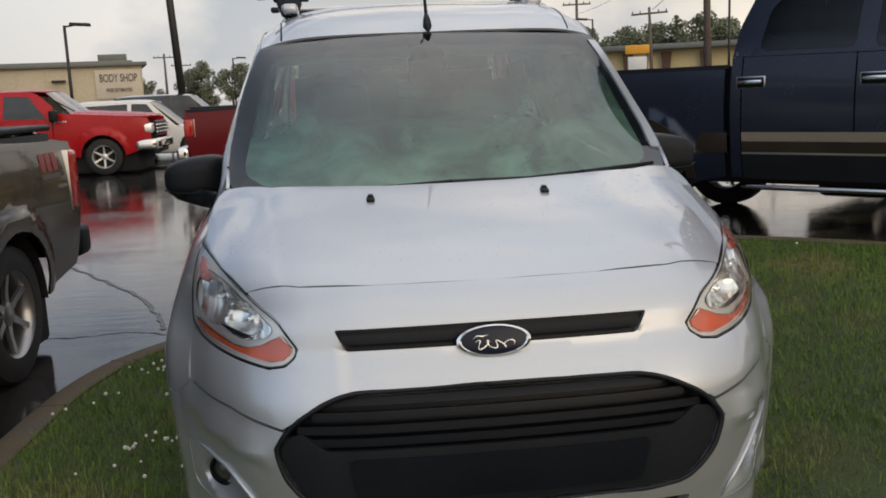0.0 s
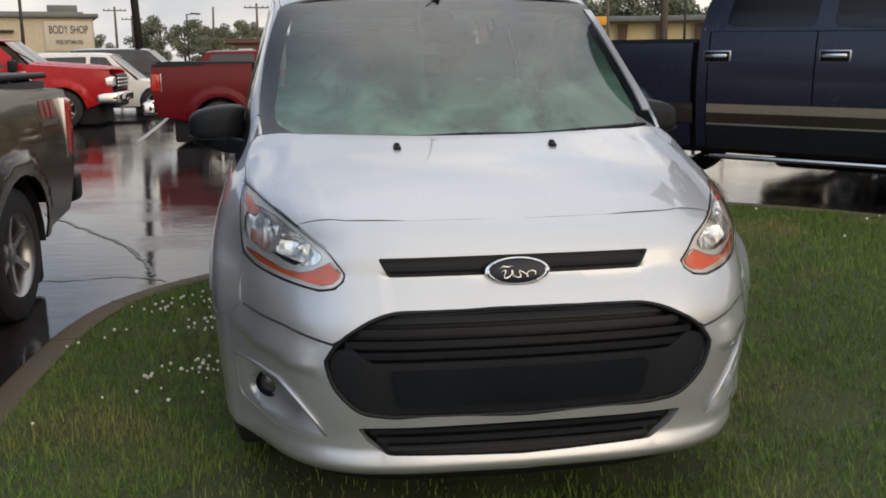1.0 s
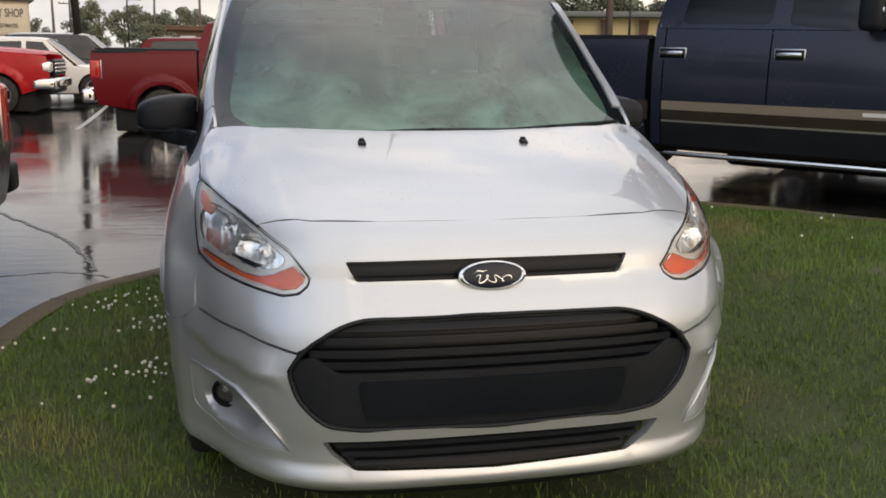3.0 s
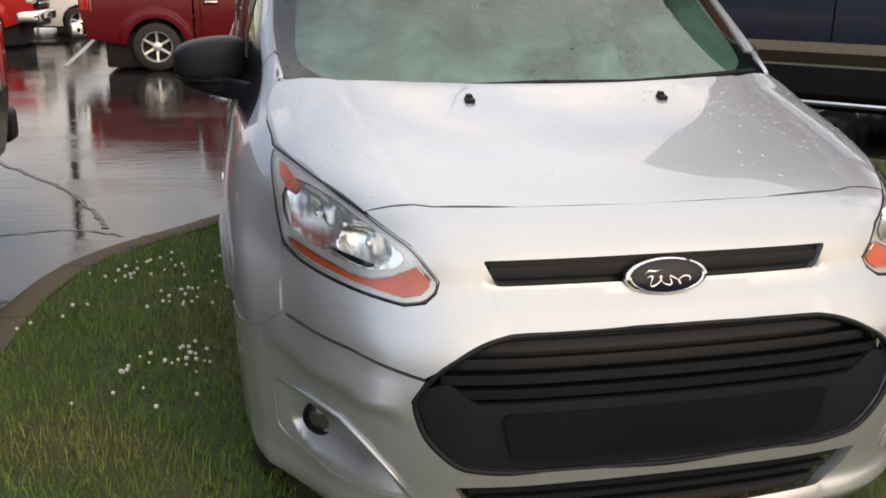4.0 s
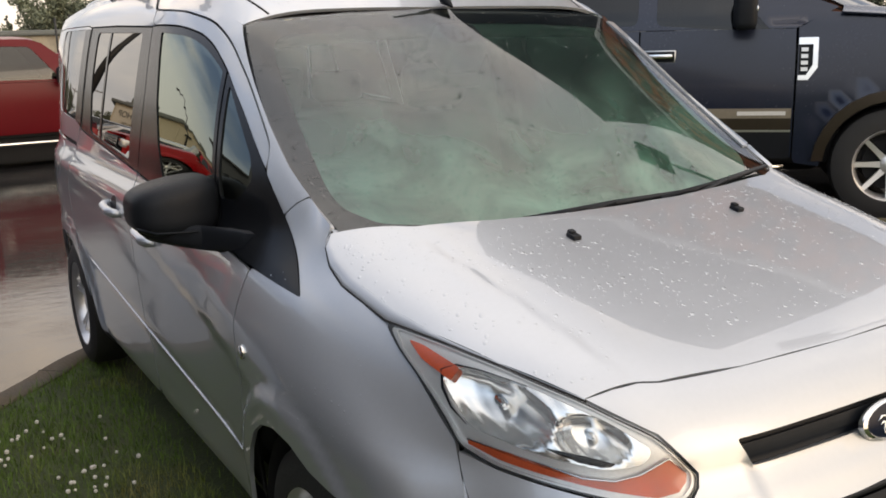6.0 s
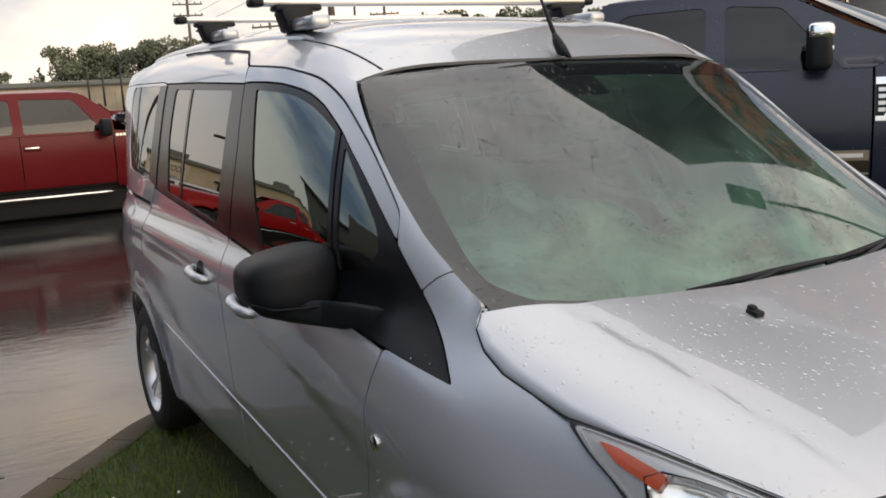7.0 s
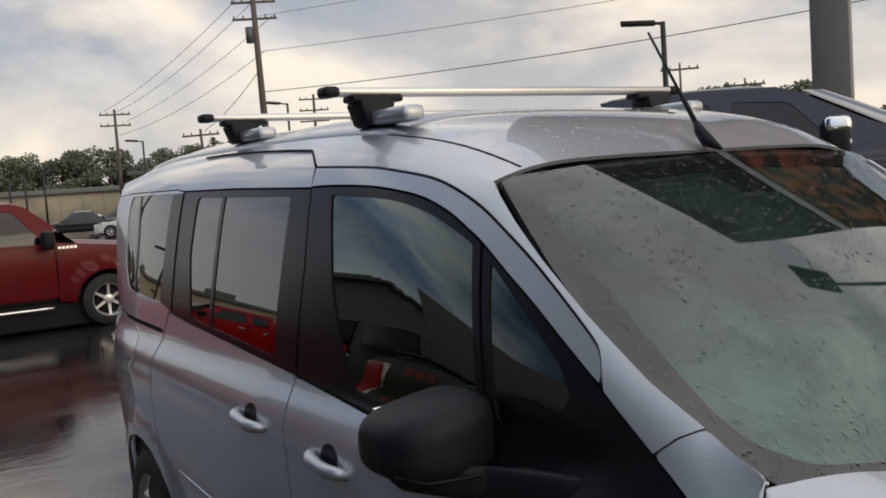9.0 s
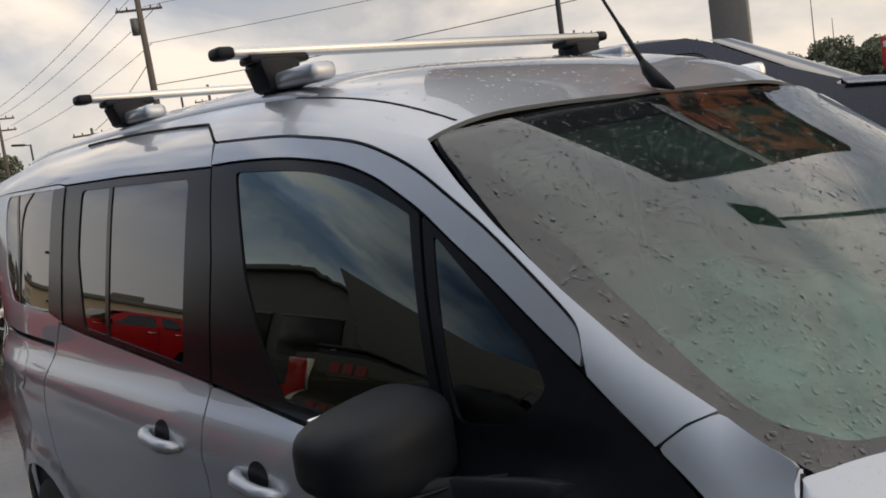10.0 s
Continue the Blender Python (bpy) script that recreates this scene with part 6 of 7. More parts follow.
            for j in range(4):
                skin("badge_bar", [(y0 + 0.018, z0 + 0.065 + 0.048 * j), (y0 + 0.066, z0 + 0.065 + 0.048 * j), (y0 + 0.066, z0 + 0.093 + 0.048 * j), (y0 + 0.018, z0 + 0.093 + 0.048 * j)], vn, ALUMINIUM, 0.009, 0.06, depth=0.003)
            skin("badge_bar", [(d1 - 0.40, stripe - 0.052), (d1 - 0.05, stripe - 0.052), (d1 - 0.05, stripe - 0.022), (d1 - 0.40, stripe - 0.022)], door, WHITE_MARK, 0.010, 0.08, depth=0.003)
        if decal:
            for j, (yy, zz, hh, ww, mt) in enumerate(decal):
                part("decal_bar", patch("decal_bar", [(yy - ww / 2, zz - hh / 2), (yy + ww / 2, zz - hh / 2), (yy + ww / 2, zz + hh / 2), (yy - ww / 2, zz + hh / 2)], sf(sign, 0.004), 0.05, flip=fl, depth=0.002), mt, bed_side)
    # bonnet, windscreen, roof, back
    part("bonnet", patch("bonnet", mirrored([(0.0, -0.14), (0.75, -0.18), (0.885, -0.30), (0.955, -0.8), (0.955, ws_b), (0.0, ws_b + 0.12)][::-1]), lambda x, y: (x, y, read(y, dense([(-1.7 - nose_len, hood_r + 0.03), (-1.2 - nose_len, hood_r - 0.015), (-0.5, hood_f + 0.05), (-0.2, hood_f + 0.01), (-0.1, hood_f - 0.03)], 60)) + 0.035 - 0.05 * (abs(x) / 0.95) ** 3 + 0.02 * soft(abs(x) - 0.45, 0.12) * soft(0.72 - abs(x), 0.2)), 0.10), paint, top)
    part("windscreen", patch("windscreen", mirrored([(0.0, hood_r - 0.01), (0.88, hood_r - 0.01), (0.66, 1.87 * k), (0.0, 1.89 * k)]), lambda x, z: (-x, ws_b + (0.45 - 0.72 * x * x if vent else 0.10 - 0.10 * x * x) + (z - hood_r) / (1.89 * k - hood_r) * (ws_t - ws_b - 0.12), z), 0.07, depth=0), TRUCK_SCREEN, top)
    part("roof", patch("roof", mirrored([(0.0, ws_t + (0.28 if vent else -0.02)), (0.40, ws_t + (0.18 if vent else -0.04)), (0.60, ws_t - 0.08), (0.70, ws_t - 0.28), (0.70, cab_r + 0.30), (0.62, cab_r + 0.16), (0.0, cab_r + 0.13)][::-1]), lambda x, y: (x, y, 1.955 * k - 0.05 * (abs(x) / 0.7) ** 3 - 0.06 * max(0, (y - ws_t + 0.38) / 0.38) ** 2 - 0.05 * max(0, (cab_r + 0.5 - y) / 0.4) ** 2), 0.10), paint, top)
    part("cab_back", patch("cab_back", mirrored([(0.0, 0.9), (0.93, 0.9), (0.93, belt), (0.66, 1.86 * k), (0.0, 1.90 * k)]), lambda x, z: (x, cab_r + 0.01 + max(0, z - belt) * 0.22, z), 0.12, holes=[round_poly(mirrored([(0.0, belt + 0.08), (0.62, belt + 0.08), (0.52, 1.76 * k), (0.0, 1.77 * k)]), 0.05, 3)]), paint, top)
    part("rear_window", patch("rear_window", round_poly(mirrored([(0.0, belt + 0.08), (0.62, belt + 0.08), (0.52, 1.76 * k), (0.0, 1.77 * k)]), 0.05, 3), lambda x, z: (x, cab_r + 0.014 + max(0, z - belt) * 0.22, z), 0.2, depth=0), CAR_GLASS, top)
    part("cab_floor", box((0, (d1 + cab_r) / 2, 0.62), (1.72, d1 - cab_r, 0.10), 0.02), DARK, top)
    for x in (-0.42, 0.42):
        for yy in (d2 + 0.1, cab_r + 0.35):
            st = part("seat", box((x, yy, 1.12 * k), (0.52, 0.16, 0.62), 0.06), FABRIC, top)
            part("headrest", box((x, yy - 0.03, 1.55 * k), (0.27, 0.10, 0.18), 0.04), FABRIC, st)
    part("dashboard", box((0, d1 - 0.06, 1.14 * k), (1.6, 0.40, 0.22), 0.06), DASH, top)
    part("bed_floor", box((0, (cab_r + tail) / 2, 0.80 * k), (1.60, cab_r - tail - 0.1, 0.06), 0.01), PLASTIC, top)
    if cover:
        part("bed_cover", box((0, (cab_r + tail) / 2, rails + 0.015), (1.72, cab_r - tail - 0.08, 0.04), 0.015), PLASTIC, top, "black tonneau cover")
    for sign in (-1, 1):
        part("bed_wall", box((sign * 0.82, (cab_r + tail) / 2, (rails + 0.8) / 2), (0.05, cab_r - tail - 0.1, rails - 0.84), 0.01), PLASTIC, top)
    part("tailgate", box((0, tail + 0.05, (rails + 0.80 * k) / 2 - 0.01), (1.52, 0.09, rails - 0.80 * k), 0.025, seg=3), paint, top)
    part("rear_bumper", box((0, tail - 0.05, 0.66 * k), (1.98, 0.22, 0.22), 0.05, seg=3), CHROME if chrome_front else PLASTIC, top)
    gr = part("grille", box((0, -0.10, 0.98 * k), (1.34, 0.10, 0.34), 0.04, seg=3), GRILLE_BLACK, top)
    for z0 in (0.90, 0.98, 1.06):
        part("grille_bar", box((0, -0.04, z0 * k), (1.26, 0.04, 0.035), 0.012), CHROME if chrome_front else PLASTIC, gr)
    part("front_bumper", box((0, -0.24, 0.64 * k), (1.95, 0.52, 0.25), 0.07, seg=3), CHROME if chrome_front else paint, top)
    part("lower_valance", box((0, -0.16, 0.50 * k), (1.70, 0.16, 0.18), 0.05), PLASTIC, top)
    # dark box, lowered near the ground on most trucks to shade the gap
    part("chassis", box((0, -length / 2, 0.33 if not vent else 0.56), (1.66, length - 0.9, 0.56 if not vent else 0.28), 0.04), DARK, top)
    part("engine_block", box((0, -0.9, 0.85), (1.40, 1.2, 0.50), 0.05), DARK, top)
    if vent:
        # unseen underbody parts, added to block sky reflecting in the ground below
        part("fuel_tank", box((-0.52, -2.75, 0.36), (0.62, 1.9, 0.32), 0.06), DARK, top)
        part("gearbox", box((0.05, -2.05, 0.44), (0.50, 1.00, 0.30), 0.08), DARK, top)
        part("exhaust", tube([(-0.45, -1.6, 0.40), (-0.5, -3.0, 0.40), (-0.55, -4.6, 0.48), (-0.7, -6.0, 0.50)], 0.06, 10), DARK, top)
        for c in (axf, axr):
            axle = part("axle", tube([(-0.75, c, wheel_r), (-0.2, c, wheel_r), (0.2, c, wheel_r), (0.75, c, wheel_r)], [0.07, 0.08, 0.08, 0.07], 10), DARK, top)
            part("differential", lathe([(-0.16, 0.02), (-0.12, 0.13), (0.0, 0.18), (0.12, 0.13), (0.16, 0.02)], 20, "x"), DARK, axle).matrix_local = Matrix.Translation((0.1, c, wheel_r))
        part("front_skid", box((0, -0.75, 0.36), (1.30, 1.0, 0.22), 0.06), DARK, top)
    for c in (axf, axr):
        for s in (-1, 1):
            wheel("wheel", top, (s * 0.845, c, wheel_r), s, wheel_r, 0.26, wheel_r * 0.62, spokes, rims, twin)
    return top


def heading(x, y, deg):
    """A place in the car park and the way that its front looks, in degrees to the left of north."""
    return pose(x, y, LOT, 0, 0, deg)


pickup("pickup_truck", "ruby red crew-cab pickup with chrome wheels on wet asphalt", heading(2.62, 15.3, -90), RUBY_PAINT, spokes=6, rails=1.44)
pickup("pickup_truck", "bright red crew-cab pickup with chrome front bumper", heading(-4.60, 20.1, -90), RED_PAINT, spokes=6, hood_up=0.12, wheel_r=0.41, nose_len=0.32, fwd=-0.22)
fx_decal = [(-5.42 + i * 0.10, 1.245, 0.115, 0.07, RED_MARK) for i in range(3)] + [(-5.32, 1.155, 0.03, 0.30, GREY_MARK)]
pickup("pickup_truck", "dark bronze pickup with red decal and covered bed beside the kerb", heading(-3.62, -1.30, 176), BROWN_PAINT, spokes=6, steps=PLASTIC, chrome_front=False, decal=fx_decal, cover=True, wheel_r=0.41, rails=1.44, rims=DARK_ALLOY)
pickup("pickup_truck", "tall navy blue pickup with tan lower stripe and chrome steps", pose(6.206, 2.931, LOT + 0.28, 0, 0, -138.2), NAVY_PAINT, lower=BRONZE_PAINT, length=6.35, base=3.90, rails=1.40, wheel_r=0.43, tall=1.075, cab_end=-3.97, flares=BRONZE_PAINT, spokes=8, fwd=-0.17, hood_up=0.195, vent=True)


def car(name, label, at, paint, length=4.6, width=1.82, height=1.48, suv=False, group="parked cars"):
    """A plain saloon or estate, its front at y = 0."""
    top = thing(name, label, "car", group, at)
    hw = width / 2
    belt = height * (0.60 if not suv else 0.58)
    ax1, ax2 = -0.92, -0.92 - length * 0.59
    r = 0.33 if not suv else 0.36
    prof = dense([(0.16, 0.90), (0.35, 0.97), (0.6, 1.0), (0.8, 0.99), (1.0, 0.96), (1.2, 0.91)])

    def sx(y, z):
        w = hw * read(z, prof)
        e = max(0.0, (y + 0.7) / 0.7, (-length + 0.7 - y) / 0.7)
        return w * (1 - 0.16 * e**2.2)

    def cut(c):
        rr = r + 0.05
        lim = math.asin((0.26 - r) / rr)
        return [(c + rr * math.cos(t), r + rr * math.sin(t)) for t in np.linspace(lim, math.pi - lim, 10)]

    hood_f, hood_r = belt - 0.17, belt - 0.01
    base_w, top_w = -1.25, -2.05
    rear_top, rear_base = (-length + 0.55, -length + 0.12) if suv else (-length + 1.45, -length + 0.75)
    boot = belt + 0.02
    lo = [(-0.04, 0.30), (-0.02, 0.55), (-0.10, hood_f), (base_w, hood_r), (-2.4, belt), (rear_base, boot), (-length + 0.05, boot - 0.05), (-length + 0.01, 0.55), (-length + 0.05, 0.30)]
    lo += cut(ax2)[::-1] + cut(ax1)[::-1]
    gh_w = dense([(0.0, 1.0), (0.5, 0.93), (1.0, 0.78)])

    def gx(y, z):
        t = max(0.0, min(1.0, (z - belt) / (height - belt)))
        return sx(y, belt) * read(t, gh_w) - 0.01

    g_out = [(base_w - 0.12, belt - 0.012), (top_w, height - 0.05), (-2.6, height - 0.02), (rear_top + 0.2, height - 0.04), (rear_top, height - 0.08), (rear_base + 0.02, boot - 0.01)]
    mid = -2.55
    w1 = round_poly([(base_w - 0.42, belt + 0.03), (top_w - 0.06, height - 0.11), (mid + 0.05, height - 0.09), (mid + 0.05, belt + 0.03)], 0.03, 3)
    w2 = round_poly([(mid - 0.05, belt + 0.03), (mid - 0.05, height - 0.09), (rear_top + 0.22, height - 0.12), (rear_base + 0.40, belt + 0.04)], 0.04, 3)
    for sign in (-1, 1):
        fl = sign < 0
        body = part("body_side", patch("body_side", lo[::-1], lambda y, z: (sign * sx(y, z), y, z), 0.12, flip=fl), paint, top)
        up = part("cabin_side", patch("cabin_side", g_out, lambda y, z: (sign * gx(y, z), y, z), 0.10, holes=[w1, w2], flip=fl), paint, top)
        for w in (w1, w2):
            part("window_pane", patch("window_pane", w, lambda y, z: (sign * (gx(y, z) - 0.006), y, z), 0.2, flip=fl, depth=0), CAR_GLASS, up)
        part("headlamp", box((sign * (hw * 0.72), -0.14, hood_f - 0.08), (0.34, 0.20, 0.13), 0.04), REFLECTOR, top)
        part("tail_lamp", box((sign * (hw * 0.74), -length + 0.10, boot - 0.16), (0.28, 0.14, 0.16), 0.04), RED_LENS, top)
        part("door_mirror", box((sign * (hw + 0.06), base_w - 0.38, belt + 0.06), (0.18, 0.09, 0.12), 0.03), paint, top)
        part("door_handle", box((sign * (sx(-2.35, belt - 0.10) + 0.012), -2.35, belt - 0.10), (0.02, 0.16, 0.025), 0.008), paint, top)
    top_line = dense([(-length, boot - 0.10), (rear_base - 0.05, boot), (rear_base, boot + 0.01), (base_w, hood_r + 0.02), (-0.6, hood_f + 0.08), (-0.1, hood_f), (0.0, hood_f - 0.12)], 200)
    part("bonnet", patch("bonnet", mirrored([(0.0, 0.0), (hw * 0.78, -0.10), (hw * 0.93, -0.5), (hw * 0.955, base_w), (0.0, base_w + 0.1)][::-1]), lambda x, y: (x, y - 0.10 * (x / hw) ** 2, read(y, top_line) + 0.03 - 0.04 * (abs(x) / hw) ** 2), 0.12), paint, top)
    part("front_fascia", box((0, -0.10, 0.48), (width * 0.84, 0.20, 0.52), 0.08, seg=3), paint, top)
    part("grille", box((0, -0.02, 0.56), (width * 0.5, 0.08, 0.16), 0.03), GRILLE_BLACK, top)
    part("rear_fascia", box((0, -length + 0.11, 0.56), (width * 0.86, 0.20, 0.66), 0.08, seg=3), paint, top)
    tw = gx(-2.6, height - 0.03)
    part("windscreen", patch("windscreen", [(-hw * 0.92, 0), (hw * 0.92, 0), (tw * 0.98, 1), (-tw * 0.98, 1)], lambda x, t: (-x, base_w + 0.05 + (top_w - base_w) * t - 0.10 * (x / hw) ** 2, hood_r + (height - 0.05 - hood_r) * t), 0.2, depth=0), CAR_GLASS, top)
    part("roof", patch("roof", [(-tw, top_w + 0.02), (-tw, rear_top + 0.05), (tw, rear_top + 0.05), (tw, top_w + 0.02)], lambda x, y: (x, y, height + 0.015 - 0.05 * (abs(x) / tw) ** 3 - 0.05 * max(0, (y + 2.5) / 0.5) ** 2 - 0.05 * max(0, (rear_top + 0.5 - y) / 0.5) ** 2), 0.12), paint, top)
    part("rear_window", patch("rear_window", [(tw * 0.95, 1), (hw * 0.88, 0), (-hw * 0.88, 0), (-tw * 0.95, 1)], lambda x, t: (-x, rear_base + (rear_top - rear_base) * t, boot + (height - 0.06 - boot) * t), 0.2, depth=0), CAR_GLASS, top)
    if not suv:
        part("boot_lid", box((0, (rear_base - length) / 2, boot - 0.04), (width * 0.86, length + rear_base, 0.06), 0.03), paint, top)
    part("cabin_floor", box((0, -length / 2, 0.32), (width * 0.8, length - 0.5, 0.20), 0.02), DARK, top)
    part("seats", box((0, -2.6, 0.85), (width * 0.66, 0.4, 0.45), 0.10), FABRIC, top)
    for c in (ax1, ax2):
        for s in (-1, 1):
            wheel("wheel", top, (s * (hw - 0.12), c, r), s, r, 0.20, r * 0.64, 5, ALLOY)
    return top


car("car", "white estate car beyond the red pickup", heading(-3.4, 23.6, -90), WHITE_PAINT, 4.7, 1.86, 1.62, True)
car("car", "near-black estate car in the second row", heading(-3.0, 27.5, -90), BLACK_PAINT, 4.8, 1.9, 1.75, True)
car("car", "dark maroon estate car in the second row", heading(0.6, 29.0, -90), RUBY_PAINT, 4.7, 1.88, 1.68, True)
# saloon added out of sight, blocks sky reflected under the navy pickup
car("car", "hidden black saloon added to darken the reflection under the navy pickup", pose(8.48, 4.76, LOT + 0.28, 0, 0, -138.2), BLACK_PAINT, 4.7, 1.84, 1.42)
car("car", "black saloon in the far row", heading(2.2, 33, -90), BLACK_PAINT, 4.7, 1.84, 1.5)
for i, (x, y, d, pnt, suv, lab) in enumerate((
        (11.0, 52, 60, WHITE_PAINT, False, "white saloon by the tan building"), (13.2, 55, 55, GREY_PAINT, False, "grey saloon by the tan building"), (9.6, 60, 70, BLACK_PAINT, False, "black saloon by the tan building"),
        (16.0, 58, 62, WHITE_PAINT, True, "white estate car by the tan building"), (14.0, 66, 65, GREY_PAINT, True, "grey estate car by the tan building"), (7.0, 68, 75, RUBY_PAINT, False, "maroon saloon by the tan building"))):
    car("car", lab, heading(x, y, d), pnt, 4.6, 1.82, 1.66 if suv else 1.46, suv)

# ---- distance: buildings, poles, trees ----
TAN_WALL = material("tan_wall", (0.46, 0.40, 0.30), 0.8, var=0.15, scale=1.0, second=(0.34, 0.30, 0.23), second_scale=0.4)
CREAM_WALL = material("cream_wall", (0.52, 0.45, 0.33), 0.8, var=0.15, scale=1.0)
YELLOW_WALL = material("yellow_wall", (0.62, 0.52, 0.28), 0.8, var=0.12, scale=1.0)
PALE_BOARD = material("pale_sign_board", (0.62, 0.56, 0.45), 0.8, var=0.12, scale=2)
FADED = material("faded_letters", (0.16, 0.15, 0.14), 0.8, var=0.3, scale=4)
BROWN_WOOD = material("brown_boards", (0.10, 0.055, 0.032), 0.7, var=0.25, scale=3)
ROOF_GREY = material("roof_metal", (0.13, 0.14, 0.13), 0.5, var=0.2, scale=1)
POLE_WOOD = material("pole_wood", (0.13, 0.105, 0.085), 0.85, var=0.3, scale=8)
POLE_METAL = material("pole_metal", (0.035, 0.034, 0.033), 0.5, 0.3, var=0.2)
POST_PAINT = material("sign_post_paint", (0.22, 0.21, 0.20), 0.45, 0.1, var=0.12, scale=3)
SIGN_DARK = material("sign_panel_dark", (0.012, 0.016, 0.022), 0.4, var=0.3, scale=2)
SIGN_BROWN = material("sign_panel_brown", (0.035, 0.020, 0.014), 0.7, var=0.4, scale=3, second=(0.42, 0.13, 0.045), second_at=(0.47, 0.56), second_scale=2.6)
SHOW_WALL = material("showroom_wall", (0.09, 0.09, 0.09), 0.6, var=0.12, scale=1)
# leaf colours lifted to hold some of the distance haze
LEAF = material("far_leaves", (0.17, 0.19, 0.125), 0.8, var=0.5, scale=0.4, island=0.7)
LEAF_DARK = material("far_leaves_dark", (0.12, 0.14, 0.095), 0.8, var=0.5, scale=0.4, island=0.7)
BARK = material("bark", (0.075, 0.058, 0.045), 0.9, var=0.3, scale=6)
ORANGE = material("orange_sign", (0.75, 0.36, 0.03), 0.5, var=0.1)
RED_SIGN = material("red_sign", (0.55, 0.03, 0.03), 0.5, var=0.1)


def off(az, d, z=0.0):
    """A place fitted to the camera's view by its bearing from an early or a late camera position."""
    a = radians(az)
    o = (-0.5, -2.5) if az < 8 else (-1.95, 0.0)
    return Vector((o[0] + d * math.sin(a), o[1] + d * math.cos(a), z))


def building(name, label, centre, size, deg, wall, roof, openings=(), ribs=0):
    """A low flat-roofed building: wall block with let-in doors and windows, and an eaves band."""
    w, d, h = size
    top = thing(name, label, "building", "", pose(centre[0], centre[1], LOT, 0, 0, deg))
    part("wall", box((0, 0, h / 2), (w, d, h), 0.02), wall, top)
    part("roof", box((0, 0, h + 0.12), (w + 0.7, d + 0.7, 0.26), 0.04), roof, top)
    part("roof_ridge", box((0, 0, h + 0.36), (w * 0.94, d * 0.5, 0.24), 0.08), roof, top)
    for x, z, ww, hh, mat in openings:
        op = part("window", box((x, -d / 2 - 0.02, z), (ww, 0.10, hh), 0.015), mat, top)
        part("window_frame", box((x, -d / 2 - 0.05, z + hh / 2 + 0.05), (ww + 0.16, 0.10, 0.09), 0.01), ROOF_GREY, op)
    for k in range(ribs):
        x = -w / 2 + (k + 0.5) * w / ribs
        part("wall_rib", box((x, -d / 2 - 0.03, h / 2), (0.09, 0.08, h), 0.01), wall, top)
    return top


# body shop with its painted sign
shop_c = off(-17.9, 74)
shop = building("body_shop_building", "long cream metal workshop building with a painted sign", (shop_c.x, shop_c.y), (16.0, 10.0, 4.0), 14, CREAM_WALL, ROOF_GREY, ribs=9)
board = part("sign_board", box((6.4, -5.07, 2.80), (3.0, 0.06, 1.95), 0.01), PALE_BOARD, shop)
letters = part("lettering", text_mesh("BODY SHOP", 0.74, 0.02, 0.012), FADED, board)
letters.matrix_local = pose(6.4, -5.12, 3.18, 90, 0, 0) @ Matrix.Diagonal((0.60, 1, 1, 1))
letters = part("lettering", text_mesh("FREE ESTIMATES", 0.36, 0.02, 0.006), FADED, board)
letters.matrix_local = pose(6.4, -5.12, 2.38, 90, 0, 0) @ Matrix.Diagonal((0.66, 1, 1, 1))
for x in (-5.6, -1.6, 2.6):
    part("wall_lamp", box((x, -5.2, 3.1), (0.9, 0.35, 0.16), 0.04), POLE_METAL, shop)
part("roof_unit", box((-2.5, 0, 4.7), (2.2, 1.6, 0.7), 0.05), ROOF_GREY, shop)
part("roof_unit", box((6.2, 0, 4.7), (2.0, 1.6, 0.6), 0.05), ROOF_GREY, shop)

tan_c = off(9.2, 92)
building("warehouse", "long tan warehouse with a low pitched roof", (tan_c.x, tan_c.y), (21.0, 12.0, 2.9), -8, TAN_WALL, ROOF_GREY, ribs=12)
house_c = off(-3.4, 96)
building("brick_house", "low brown brick house with pale windows", (house_c.x, house_c.y), (5.0, 6.0, 2.5), 0, BROWN_WOOD, BROWN_WOOD, openings=[(-1.2, 1.5, 0.9, 1.0, WHITE_MARK), (0.6, 1.5, 1.4, 1.0, WHITE_MARK)])
yel_c = Vector((32.5, 70.5, 0))
yel = building("motel", "yellow motel with dark brown piers and a green-grey roof", (yel_c.x, yel_c.y), (26.0, 9.0, 3.8), -22, YELLOW_WALL, ROOF_GREY, openings=[(-11.5 + 2.9 * k, 1.3, 0.75, 0.9, RED_SIGN if k % 3 == 1 else BROWN_WOOD) for k in range(9)])
for k in range(10):
    x = -12.7 + 2.9 * k
    bm = add_box(bmesh.new(), (0, 0, 0), (0.62, 0.5, 3.5), 0.02)
    for v in bm.verts:
        v.co.x *= 1.25 if v.co.z > 0 else 0.45
    part("pier", move(bm, Matrix.Translation((x, -4.72, 1.80))), BROWN_WOOD, yel)
part("canopy", box((0, -5.0, 3.90), (26.6, 1.6, 0.30), 0.04), ROOF_GREY, yel)
sg = thing("roadside_sign", "small orange roadside sign on two posts", "sign", "", pose(18.2, 56.5, LOT, 0, 0, -18))
part("sign_panel", box((0, 0, 3.45), (1.5, 0.15, 0.55), 0.03), ORANGE, sg)
part("lower_panel", box((0, 0, 2.6), (1.2, 0.12, 0.8), 0.03), WHITE_MARK, sg)
for x in (-0.6, 0.6):
    part("post", tube([(x, 0, 0), (x, 0, 3.6)], 0.05, 8), POLE_METAL, sg)
show_c = (-22.5, 15)
show = building("showroom", "long grey showroom building with dark glazing", show_c, (38, 14, 5.2), 90, SHOW_WALL, SHOW_WALL, openings=[(-16 + 4.4 * k, 1.9, 3.6, 2.6, BLACK_TRIM) for k in range(8)])
